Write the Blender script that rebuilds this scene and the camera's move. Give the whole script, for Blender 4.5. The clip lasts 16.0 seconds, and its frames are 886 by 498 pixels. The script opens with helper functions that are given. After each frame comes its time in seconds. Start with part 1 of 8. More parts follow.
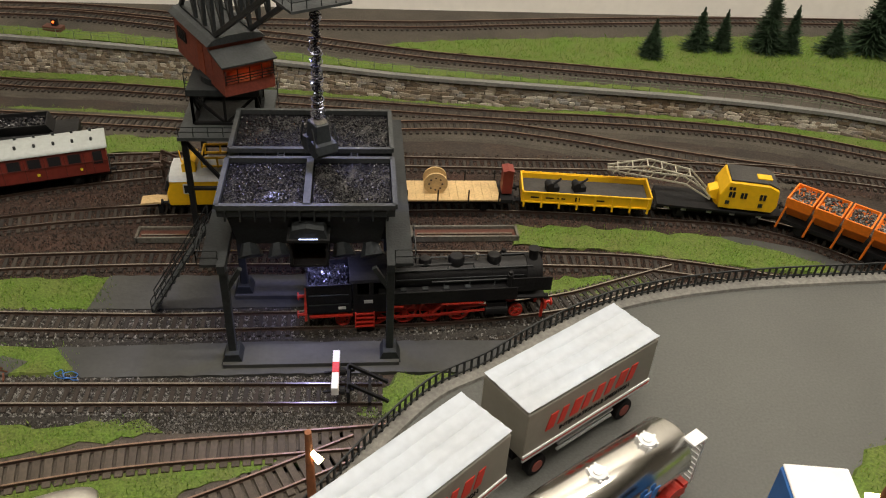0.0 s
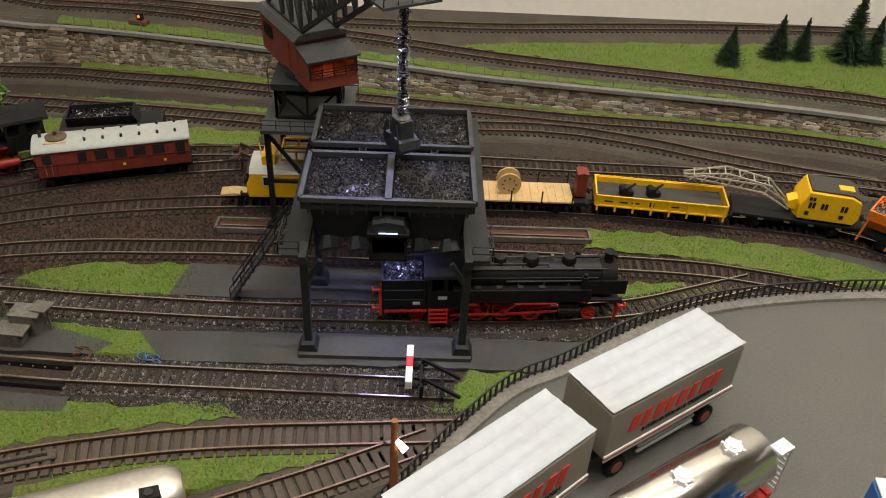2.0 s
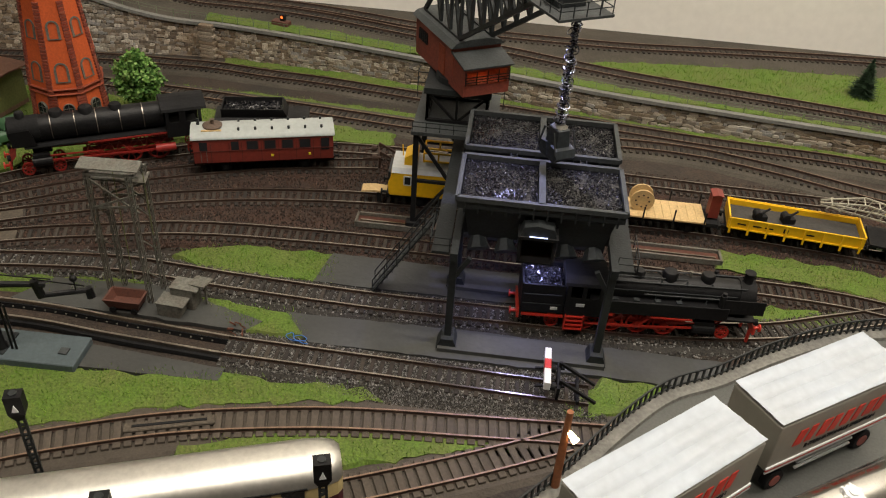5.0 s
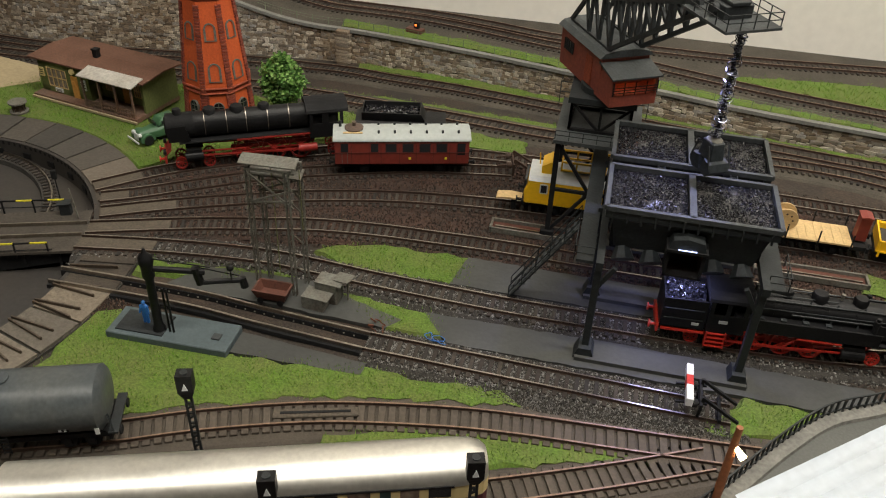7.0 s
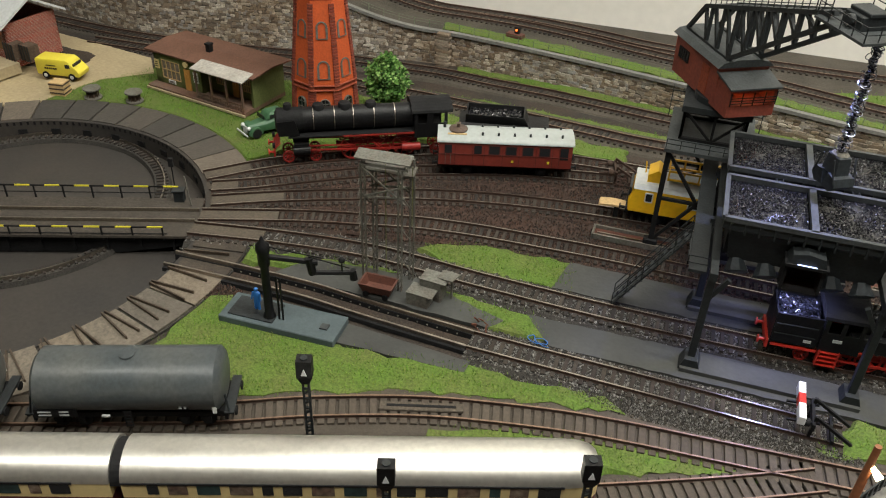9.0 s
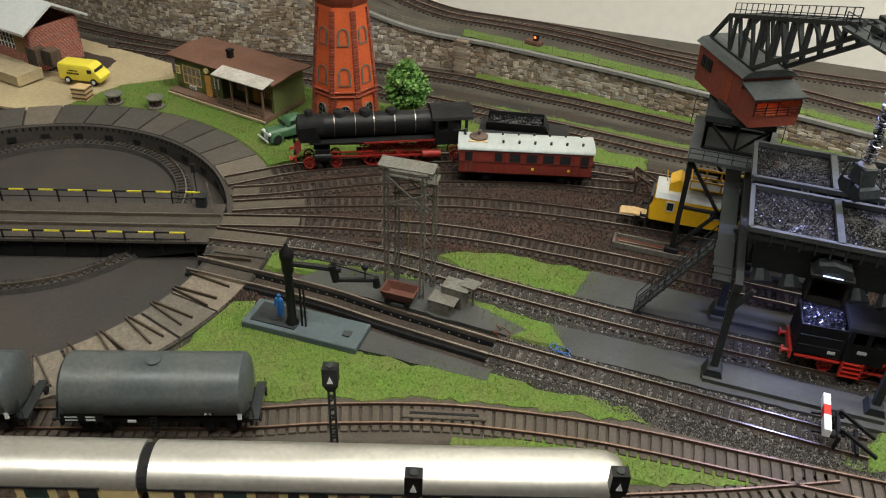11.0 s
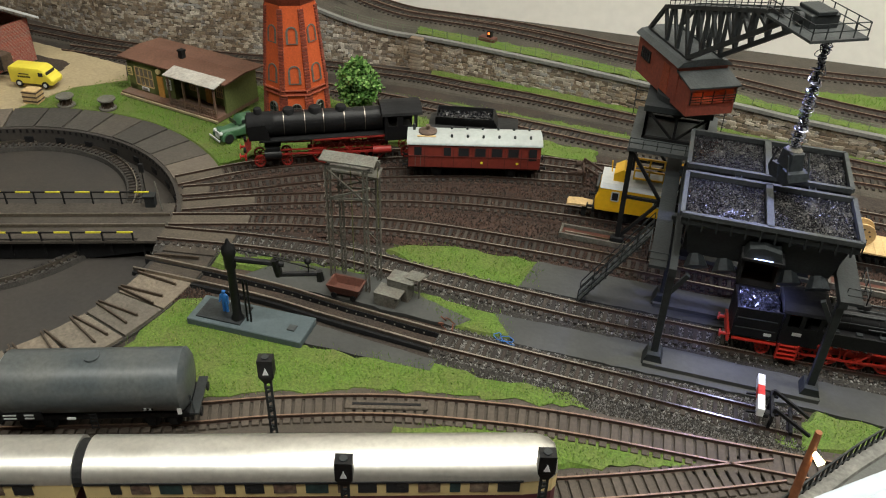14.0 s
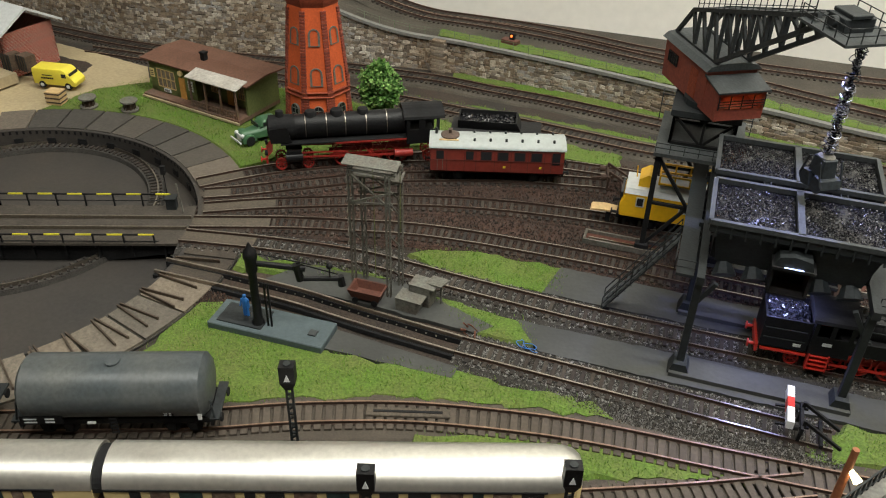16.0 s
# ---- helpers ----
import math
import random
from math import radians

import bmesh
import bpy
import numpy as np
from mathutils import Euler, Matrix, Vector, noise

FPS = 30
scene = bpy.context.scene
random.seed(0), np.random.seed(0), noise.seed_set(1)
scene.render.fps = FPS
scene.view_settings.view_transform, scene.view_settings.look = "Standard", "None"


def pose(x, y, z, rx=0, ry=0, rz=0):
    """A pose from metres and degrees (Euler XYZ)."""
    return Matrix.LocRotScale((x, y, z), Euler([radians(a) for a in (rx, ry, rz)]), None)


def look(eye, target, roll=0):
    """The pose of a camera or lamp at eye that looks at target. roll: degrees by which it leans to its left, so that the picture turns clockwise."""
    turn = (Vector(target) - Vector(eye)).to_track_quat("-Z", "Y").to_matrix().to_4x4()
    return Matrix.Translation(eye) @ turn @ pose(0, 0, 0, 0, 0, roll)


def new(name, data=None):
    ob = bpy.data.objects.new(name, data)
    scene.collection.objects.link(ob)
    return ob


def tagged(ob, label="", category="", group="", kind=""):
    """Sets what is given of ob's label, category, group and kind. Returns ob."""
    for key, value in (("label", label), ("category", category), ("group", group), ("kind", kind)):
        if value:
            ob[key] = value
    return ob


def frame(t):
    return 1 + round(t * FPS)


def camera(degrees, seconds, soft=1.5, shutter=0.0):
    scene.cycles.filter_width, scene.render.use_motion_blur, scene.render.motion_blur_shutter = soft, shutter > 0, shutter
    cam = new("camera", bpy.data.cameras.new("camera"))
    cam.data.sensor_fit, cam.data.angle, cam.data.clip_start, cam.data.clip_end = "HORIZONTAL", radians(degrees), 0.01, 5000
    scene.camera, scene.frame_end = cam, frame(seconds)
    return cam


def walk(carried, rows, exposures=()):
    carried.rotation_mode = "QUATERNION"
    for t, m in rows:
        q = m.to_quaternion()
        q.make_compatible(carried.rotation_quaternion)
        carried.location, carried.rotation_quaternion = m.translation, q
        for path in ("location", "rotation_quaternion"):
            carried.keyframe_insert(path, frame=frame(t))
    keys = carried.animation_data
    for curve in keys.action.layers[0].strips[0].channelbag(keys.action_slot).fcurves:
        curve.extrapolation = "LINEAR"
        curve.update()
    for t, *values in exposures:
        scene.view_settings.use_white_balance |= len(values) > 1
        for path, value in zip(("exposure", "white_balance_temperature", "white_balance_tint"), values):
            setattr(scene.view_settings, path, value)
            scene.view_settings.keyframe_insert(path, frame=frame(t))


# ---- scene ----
cam = camera(56.0, 16.0, soft=1.1)
PATH = [
    (0, (-0.0248, -0.0236, 0.4113), (0.0723, 0.7754, -0.1823), 3.78),
    (0.5, (-0.0271, -0.0293, 0.4127), (0.0586, 0.7732, -0.1779), 3.95),
    (1, (-0.0329, -0.0334, 0.4151), (0.0325, 0.7723, -0.1737), 3.64),
    (1.5, (-0.0386, -0.0315, 0.4109), (0.0076, 0.7743, -0.1794), 3.34),
    (2, (-0.0418, -0.0277, 0.4090), (-0.0067, 0.7770, -0.1837), 3.30),
    (2.5, (-0.0439, -0.0276, 0.4072), (-0.0116, 0.7760, -0.1871), 3.58),
    (3, (-0.0478, -0.0319, 0.4103), (-0.0268, 0.7745, -0.1808), 3.71),
    (3.5, (-0.0561, -0.0385, 0.4123), (-0.0608, 0.7687, -0.1779), 3.50),
    (4, (-0.0648, -0.0408, 0.4112), (-0.0904, 0.7665, -0.1784), 3.48),
    (4.2, (-0.0700, -0.0436, 0.4103), (-0.0971, 0.7671, -0.1746), 3.75),
    (6.3, (-0.1154, -0.0566, 0.4098), (-0.2391, 0.7468, -0.1727), 2.91),
    (6.5, (-0.1171, -0.0593, 0.4077), (-0.2521, 0.7425, -0.1745), 2.55),
    (7, (-0.1268, -0.0620, 0.4084), (-0.2880, 0.7383, -0.1691), 2.55),
    (7.5, (-0.1277, -0.0610, 0.4085), (-0.3107, 0.7368, -0.1661), 2.33),
    (8, (-0.1432, -0.0700, 0.4096), (-0.3565, 0.7213, -0.1634), 2.24),
    (8.5, (-0.1533, -0.0768, 0.4105), (-0.3875, 0.7085, -0.1626), 2.27),
    (9, (-0.1559, -0.0760, 0.4056), (-0.3927, 0.7082, -0.1678), 2.33),
    (11.5, (-0.1663, -0.0809, 0.4084), (-0.4161, 0.7025, -0.1607), 2.29),
    (12, (-0.1640, -0.0840, 0.4083), (-0.4014, 0.7036, -0.1603), 2.75),
    (12.5, (-0.1490, -0.0855, 0.4109), (-0.3732, 0.7108, -0.1509), 2.63),
    (13, (-0.1380, -0.0862, 0.4097), (-0.3574, 0.7110, -0.1528), 2.36),
    (13.5, (-0.1314, -0.0835, 0.4098), (-0.3519, 0.7112, -0.1558), 2.27),
    (14, (-0.1356, -0.0780, 0.4065), (-0.3633, 0.7133, -0.1609), 1.94),
    (14.5, (-0.1386, -0.0718, 0.4041), (-0.3716, 0.7161, -0.1659), 1.72),
    (15, (-0.1413, -0.0699, 0.4035), (-0.3790, 0.7162, -0.1671), 1.61),
    (15.5, (-0.1430, -0.0722, 0.4039), (-0.3871, 0.7132, -0.1649), 1.54),
    (16, (-0.1417, -0.0719, 0.4046), (-0.3895, 0.7141, -0.1618), 1.58),
]
walk(cam, [(t, look(eye, target, roll)) for t, eye, target, roll in PATH],
     [(0, -0.46, 6750, 11), (4.0, -0.42, 6750, 11), (6.5, -0.36, 6560, 9), (9.0, -0.06, 6200, 6), (11.5, -0.03, 6160, 5), (16.0, -0.03, 6160, 5)])

# ---- room light: white ceiling with two tube fittings over the layout ----
world = bpy.data.worlds.new("world")
scene.world = world
world.use_nodes = True
world.node_tree.nodes["Background"].inputs[0].default_value = (1.0, 0.93, 0.84, 1)
world.node_tree.nodes["Background"].inputs[1].default_value = 0.4


def area_lamp(name, place, target, sx, sy, watts, colour):
    data = bpy.data.lights.new(name, "AREA")
    data.shape, data.size, data.size_y, data.energy, data.color = "RECTANGLE", sx, sy, watts, colour
    ob = new(name, data)
    ob.matrix_world = look(place, target)
    return ob


area_lamp("tube_lamp_light", (0.42, 0.36, 1.53), (0.42, 0.95, 0.4), 1.4, 0.12, 31.0, (1.0, 0.93, 0.82))
area_lamp("tube_lamp_light", (-0.3, -0.35, 1.53), (-0.3, -0.2, 0.0), 1.4, 0.12, 17.0, (1.0, 0.93, 0.82))

# ---- materials ----
def mat(name, base, rough=0.7, metal=0.0, vary=0.25, scale=40.0, fine=400.0, bump=0.15, second=None, mix=0.5, spec=0.5, emit=None, power=0.0):
    """A node material: base colour varied by a coarse and a fine noise, an optional second colour in patches, and a fine bump."""
    m = bpy.data.materials.new(name)
    m.use_nodes = True
    nt = m.node_tree
    b = nt.nodes["Principled BSDF"]
    b.inputs["Metallic"].default_value = metal
    b.inputs["Specular IOR Level"].default_value = spec
    co = nt.nodes.new("ShaderNodeTexCoord")
    n1 = nt.nodes.new("ShaderNodeTexNoise")
    n1.inputs["Scale"].default_value, n1.inputs["Detail"].default_value = scale, 6
    n2 = nt.nodes.new("ShaderNodeTexNoise")
    n2.inputs["Scale"].default_value, n2.inputs["Detail"].default_value = fine, 3
    for n in (n1, n2):
        nt.links.new(co.outputs["Object"], n.inputs["Vector"])
    ramp = nt.nodes.new("ShaderNodeValToRGB")
    ramp.color_ramp.elements[0].position, ramp.color_ramp.elements[1].position = 0.5 - 0.2 * mix - 0.05, 0.5 + 0.3 * (1 - mix) + 0.05
    c2 = second or tuple(c * (1 - vary) for c in base)
    ramp.color_ramp.elements[0].color, ramp.color_ramp.elements[1].color = (*base, 1), (*c2, 1)
    nt.links.new(n1.outputs[0], ramp.inputs[0])
    hsv = nt.nodes.new("ShaderNodeHueSaturation")
    mul = nt.nodes.new("ShaderNodeMapRange")
    mul.inputs["From Min"].default_value, mul.inputs["From Max"].default_value = 0.3, 0.7
    mul.inputs["To Min"].default_value, mul.inputs["To Max"].default_value = 1 - vary, 1 + vary
    nt.links.new(n2.outputs[0], mul.inputs["Value"])
    nt.links.new(mul.outputs[0], hsv.inputs["Value"])
    nt.links.new(ramp.outputs[0], hsv.inputs["Color"])
    nt.links.new(hsv.outputs[0], b.inputs["Base Color"])
    rr = nt.nodes.new("ShaderNodeMapRange")
    rr.inputs["To Min"].default_value, rr.inputs["To Max"].default_value = max(0.03, rough - 0.12), min(1, rough + 0.12)
    nt.links.new(n1.outputs[0], rr.inputs["Value"])
    nt.links.new(rr.outputs[0], b.inputs["Roughness"])
    if bump:
        bp = nt.nodes.new("ShaderNodeBump")
        bp.inputs["Strength"].default_value, bp.inputs["Distance"].default_value = bump, 0.001
        nt.links.new(n2.outputs[0], bp.inputs["Height"])
        nt.links.new(bp.outputs[0], b.inputs["Normal"])
    if emit:
        b.inputs["Emission Color"].default_value, b.inputs["Emission Strength"].default_value = (*emit, 1), power
    return m


def random_mat(name, colours, rough=0.85, fine=900.0, bump=0.3, island=True, vary=0.2, blotch=0.0, stain=(0.6, 0.45, 0.3), amount=0.6):
    """A material whose colour is picked per piece: per mesh island, or per object."""
    m = mat(name, colours[0], rough, 0, vary, 60, fine, bump)
    nt = m.node_tree
    ramp = nt.nodes.new("ShaderNodeValToRGB")
    ramp.color_ramp.interpolation = "CONSTANT"
    el = ramp.color_ramp.elements
    while len(el) < len(colours):
        el.new(0.5)
    for n, c in enumerate(colours):
        el[n].position, el[n].color = n / len(colours), (*c, 1)
    src = nt.nodes.new("ShaderNodeNewGeometry" if island else "ShaderNodeObjectInfo")
    nt.links.new(src.outputs["Random Per Island" if island else "Random"], ramp.inputs[0])
    hsv = next(n for n in nt.nodes if n.bl_idname == "ShaderNodeHueSaturation")
    nt.links.new(ramp.outputs[0], hsv.inputs["Color"])
    if blotch:
        # weathering in broad patches over all the pieces
        geo, cloud, rng, mix = (nt.nodes.new("ShaderNode" + k) for k in ("NewGeometry", "TexNoise", "MapRange", "MixRGB"))
        cloud.inputs["Scale"].default_value = blotch
        nt.links.new(geo.outputs["Position"], cloud.inputs["Vector"])
        nt.links.new(cloud.outputs[0], rng.inputs["Value"])
        rng.inputs["From Min"].default_value, rng.inputs["From Max"].default_value = 0.42, 0.66
        rng.inputs["To Min"].default_value, rng.inputs["To Max"].default_value = 0.0, amount
        mix.blend_type = "MULTIPLY"
        mix.inputs[2].default_value = (*stain, 1)
        nt.links.new(rng.outputs[0], mix.inputs[0])
        nt.links.new(ramp.outputs[0], mix.inputs[1])
        nt.links.new(mix.outputs[0], hsv.inputs["Color"])
    return m


M = {
    "room_wall": mat("room_wall_paint", (0.24, 0.22, 0.19), 0.9, 0, 0.05, 3, 80, 0.05),
    "earth": mat("yard_earth", (0.044, 0.029, 0.02), 0.9, 0, 0.5, 14, 500, 0.5, (0.024, 0.021, 0.018)),
    "rust_earth": mat("rusty_ballast", (0.05, 0.024, 0.016), 0.95, 0, 0.6, 25, 700, 0.6, (0.025, 0.019, 0.015)),
    "turf": mat("turf", (0.085, 0.15, 0.016), 0.95, 0, 0.35, 40, 600, 0.6, (0.11, 0.135, 0.032)),
    "slab": mat("grey_paving", (0.056, 0.058, 0.054), 0.7, 0, 0.1, 20, 300, 0.15, (0.04, 0.041, 0.039)),
    "asphalt": mat("asphalt", (0.112, 0.117, 0.108), 0.48, 0, 0.14, 4.5, 700, 0.15, (0.062, 0.064, 0.06), mix=0.45),
    "concrete": mat("concrete_sheets", (0.42, 0.34, 0.2), 0.85, 0, 0.12, 12, 300, 0.2, (0.33, 0.27, 0.17)),
    "rail_side": mat("rusty_rail", (0.06, 0.034, 0.023), 0.75, 0.1, 0.3, 60, 600, 0.2),
    "rail_top": mat("polished_rail", (0.4, 0.36, 0.31), 0.34, 1.0, 0.2, 60, 600, 0.05),
    "rail_brown": mat("dull_rusty_rail_top", (0.3, 0.2, 0.14), 0.45, 0.7, 0.2, 60, 600, 0.05),
    "white_wall": mat("backdrop_paint", (0.88, 0.85, 0.79), 0.9, 0, 0.03, 3, 80, 0.05),
    "terrace_bed": mat("grey_brown_trackside_grit", (0.07, 0.06, 0.046), 0.92, 0, 0.35, 22, 700, 0.5, (0.044, 0.038, 0.03)),
    "coping": mat("coping_stone", (0.2, 0.2, 0.185), 0.85, 0, 0.2, 30, 400, 0.4),
    "mortar": mat("mortar", (0.1, 0.085, 0.066), 0.95, 0, 0.25, 30, 500, 0.5),
    "black": mat("black_paint", (0.007, 0.007, 0.008), 0.5, 0, 0.4, 60, 500, 0.2, spec=0.3),
    "black_matt": mat("matt_black", (0.009, 0.009, 0.010), 0.75, 0, 0.35, 60, 500, 0.2, spec=0.3),
    "iron": mat("dark_grey_steel", (0.018, 0.022, 0.024), 0.62, 0, 0.3, 50, 500, 0.2),
    "red": mat("red_frame_paint", (0.55, 0.035, 0.02), 0.45, 0, 0.15, 60, 400, 0.05),
    # deeper red for the express locomotive, with the shade on it put into the colour
    "red_dark": mat("shaded_deep_red_frame_paint", (0.3, 0.018, 0.012), 0.55, 0, 0.25, 60, 400, 0.1, (0.2, 0.014, 0.01)),
    "yellow": mat("yellow_paint", (0.86, 0.5, 0.012), 0.4, 0, 0.06, 40, 300, 0.05),
    "maroon": mat("red_brown_paint", (0.2, 0.032, 0.022), 0.45, 0, 0.12, 40, 300, 0.05),
    "orange": mat("orange_paint", (0.8, 0.19, 0.012), 0.45, 0, 0.12, 40, 300, 0.05),
    "white": mat("white_paint", (0.78, 0.79, 0.8), 0.45, 0, 0.04, 20, 200, 0.05),
    "light_grey": mat("light_grey_roof", (0.55, 0.57, 0.57), 0.5, 0, 0.07, 40, 300, 0.05),
    "grey": mat("grey_tank_paint", (0.056, 0.066, 0.072), 0.4, 0, 0.2, 30, 400, 0.06, (0.088, 0.092, 0.088)),
    "silver": mat("silver_roof", (0.72, 0.7, 0.65), 0.4, 0.9, 0.08, 40, 300, 0.04),
    "chrome": mat("polished_tank", (0.8, 0.79, 0.76), 0.2, 1.0, 0.04, 40, 300, 0.02),
    "cream": mat("cream_paint", (0.78, 0.62, 0.3), 0.42, 0, 0.05, 40, 300, 0.03),
    "coal": mat("coal", (0.018, 0.018, 0.02), 0.35, 0, 0.6, 200, 900, 0.8),
    "wood": mat("pale_planks", (0.6, 0.42, 0.2), 0.75, 0, 0.15, 60, 500, 0.2),
    "glass": mat("dark_window_glass", (0.02, 0.022, 0.025), 0.1, 0, 0.1, 40, 100, 0.0),
    "brick_red": mat("brick_red_plaster", (0.58, 0.1, 0.022), 0.8, 0, 0.12, 40, 500, 0.2),
    "brick_dark": mat("dark_brick", (0.3, 0.06, 0.025), 0.85, 0, 0.25, 60, 500, 0.3),
    "green_car": mat("green_car_paint", (0.05, 0.125, 0.06), 0.5, 0, 0.1, 40, 300, 0.02),
    "olive": mat("olive_boards", (0.13, 0.15, 0.045), 0.8, 0, 0.15, 60, 400, 0.15),
    "roof_brown": mat("brown_roof_felt", (0.14, 0.065, 0.04), 0.85, 0, 0.2, 30, 500, 0.3),
    "blue": mat("blue_paint", (0.03, 0.16, 0.5), 0.5, 0, 0.05, 40, 300, 0.03),
    "blue_grey": mat("blue_grey_plinth", (0.075, 0.1, 0.11), 0.7, 0, 0.12, 40, 400, 0.1),
    "weathered": mat("weathered_steel", (0.15, 0.15, 0.13), 0.75, 0.1, 0.3, 80, 500, 0.2, (0.12, 0.105, 0.085)),
    "trunk": mat("bark", (0.09, 0.06, 0.04), 0.9, 0, 0.3, 80, 400, 0.5),
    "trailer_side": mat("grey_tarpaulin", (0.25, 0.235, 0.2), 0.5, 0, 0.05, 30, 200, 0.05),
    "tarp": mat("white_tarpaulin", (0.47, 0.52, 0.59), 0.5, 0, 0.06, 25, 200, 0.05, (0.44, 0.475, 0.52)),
    "pale_bed": mat("moulded_track_bed", (0.07, 0.057, 0.043), 0.85, 0, 0.2, 50, 700, 0.4, (0.056, 0.046, 0.036)),
    "timber": mat("weathered_timber", (0.085, 0.068, 0.05), 0.85, 0, 0.3, 60, 500, 0.2, (0.08, 0.066, 0.05)),
    "timber_dark": mat("oily_dark_boards", (0.06, 0.047, 0.035), 0.8, 0, 0.35, 50, 500, 0.3, (0.036, 0.029, 0.023)),
    "bed": mat("ballast_bed", (0.04, 0.036, 0.031), 0.95, 0, 0.5, 60, 800, 0.7, (0.03, 0.027, 0.024)),
}


# ---- mesh helpers ----
def box(bm, c, s, m=None):
    """A box with centre c and size s, turned by m."""
    r = bmesh.ops.create_cube(bm, size=1.0, matrix=(m or Matrix()) @ Matrix.Translation(c) @ Matrix.Diagonal((*s, 1)))
    return r["verts"]


def rod(bm, a, b, r, r2=None, n=8):
    """A round bar from a to b."""
    a, b = Vector(a), Vector(b)
    d = b - a
    m = Matrix.Translation((a + b) / 2) @ d.to_track_quat("Z", "Y").to_matrix().to_4x4()
    return bmesh.ops.create_cone(bm, cap_ends=True, segments=n, radius1=r, radius2=r if r2 is None else r2, depth=d.length, matrix=m)["verts"]


def beam(bm, a, b, w, h=None):
    """A square bar from a to b."""
    a, b = Vector(a), Vector(b)
    d = b - a
    m = Matrix.Translation((a + b) / 2) @ d.to_track_quat("X", "Z").to_matrix().to_4x4() @ Matrix.Diagonal((d.length, w, h or w, 1))
    return bmesh.ops.create_cube(bm, size=1.0, matrix=m)["verts"]


def prism(bm, pts, y0, y1, axis="y"):
    """An outline pushed out: (x, z) points along y, (y, z) points along x, or (x, y) points along z."""
    def put(p, d):
        return {"y": (p[0], d, p[1]), "x": (d, p[0], p[1]), "z": (p[0], p[1], d)}[axis]
    a = [bm.verts.new(put(p, y0)) for p in pts]
    b = [bm.verts.new(put(p, y1)) for p in pts]
    bm.faces.new(a), bm.faces.new(b[::-1])
    for n in range(len(pts)):
        k = (n + 1) % len(pts)
        bm.faces.new((a[n], b[n], b[k], a[k]))
    return a + b


def loft(bm, rings, caps=True, closed=True):
    """Skins rings of points, each ring with the same number of points."""
    vs = [[bm.verts.new(p) for p in ring] for ring in rings]
    n = len(rings[0])
    for a, b in zip(vs, vs[1:]):
        for k in range(n if closed else n - 1):
            bm.faces.new((a[k], a[(k + 1) % n], b[(k + 1) % n], b[k]))
    if caps:
        bm.faces.new(vs[0][::-1]), bm.faces.new(vs[-1])
    return vs


def ring(r, z, n=16, x=0, y=0):
    return [(x + r * math.cos(2 * math.pi * k / n), y + r * math.sin(2 * math.pi * k / n), z) for k in range(n)]


def bevel(bm, w, seg=1):
    bmesh.ops.bevel(bm, geom=bm.edges[:], offset=w, segments=seg, affect="EDGES", profile=0.5, clamp_overlap=True)


def mesh(name, bm, material, smooth=False):
    bmesh.ops.recalc_face_normals(bm, faces=bm.faces[:])
    me = bpy.data.meshes.new(name)
    bm.to_mesh(me)
    bm.free()
    for mm in material if isinstance(material, (list, tuple)) else [material]:
        me.materials.append(mm)
    if smooth:
        for f in me.polygons:
            f.use_smooth = True
        me.set_sharp_from_angle(angle=radians(40))
    return me


def thing(name, m, label, category, group=""):
    ob = new(name)
    ob.empty_display_size = 0.01
    ob.matrix_world = m
    return tagged(ob, label, category, group)


def part(name, bm, material, parent, label="", smooth=False):
    """Links a bmesh as one mesh object under a thing or a part."""
    ob = new(name, mesh(name, bm, material, smooth))
    ob.parent = parent
    return tagged(ob, label)


def part_again(name, me, parent, m=None, label=""):
    """Another part on a mesh that is there already."""
    ob = new(name, me)
    ob.parent = parent
    if m is not None:
        ob.matrix_local = m
    return tagged(ob, label)


def solid(name, bm, material, label, category, kind="", smooth=False, group=""):
    ob = new(name, mesh(name, bm, material, smooth))
    return tagged(ob, label, category, group, kind)


def soup(name, verts, faces, material):
    """A mesh from arrays, for pieces too many to count."""
    me = bpy.data.meshes.new(name)
    me.from_pydata([tuple(v) for v in verts], [], [tuple(f) for f in faces])
    me.materials.append(material)
    return me


def curve_line(pts, step=0.004):
    """Even points, with their directions, along a smooth line through pts (x, y)."""
    p = [Vector(q) for q in pts]
    p = [2 * p[0] - p[1]] + p + [2 * p[-1] - p[-2]]
    fine = []
    for a, b, c, d in zip(p, p[1:], p[2:], p[3:]):
        for k in range(24):
            t = k / 24
            fine.append(0.5 * ((2 * b) + (c - a) * t + (2 * a - 5 * b + 4 * c - d) * t * t + (3 * b - a - 3 * c + d) * t ** 3))
    fine.append(p[-2])
    xy = np.array([tuple(v) for v in fine])
    s = np.r_[0, np.cumsum(np.hypot(*np.diff(xy, axis=0).T))]
    at = np.linspace(0, s[-1], max(2, int(s[-1] / step) + 1))
    line = np.c_[np.interp(at, s, xy[:, 0]), np.interp(at, s, xy[:, 1])]
    way = np.gradient(line, axis=0)
    return line, way / np.hypot(*way.T)[:, None]


def smooth_step(a, b, v):
    t = min(1, max(0, (v - a) / (b - a)))
    return t * t * (3 - 2 * t)


def ground_height(x, y):
    """The yard is level; towards the retaining wall it dips, most at the west end."""
    low = float(np.interp(x, (-0.5, -0.3, -0.15, 0.1, 0.4), (-0.02, -0.012, -0.008, -0.004, 0.003)))
    return low * smooth_step(0.70, 0.86, y + 0.12 * max(0, x))

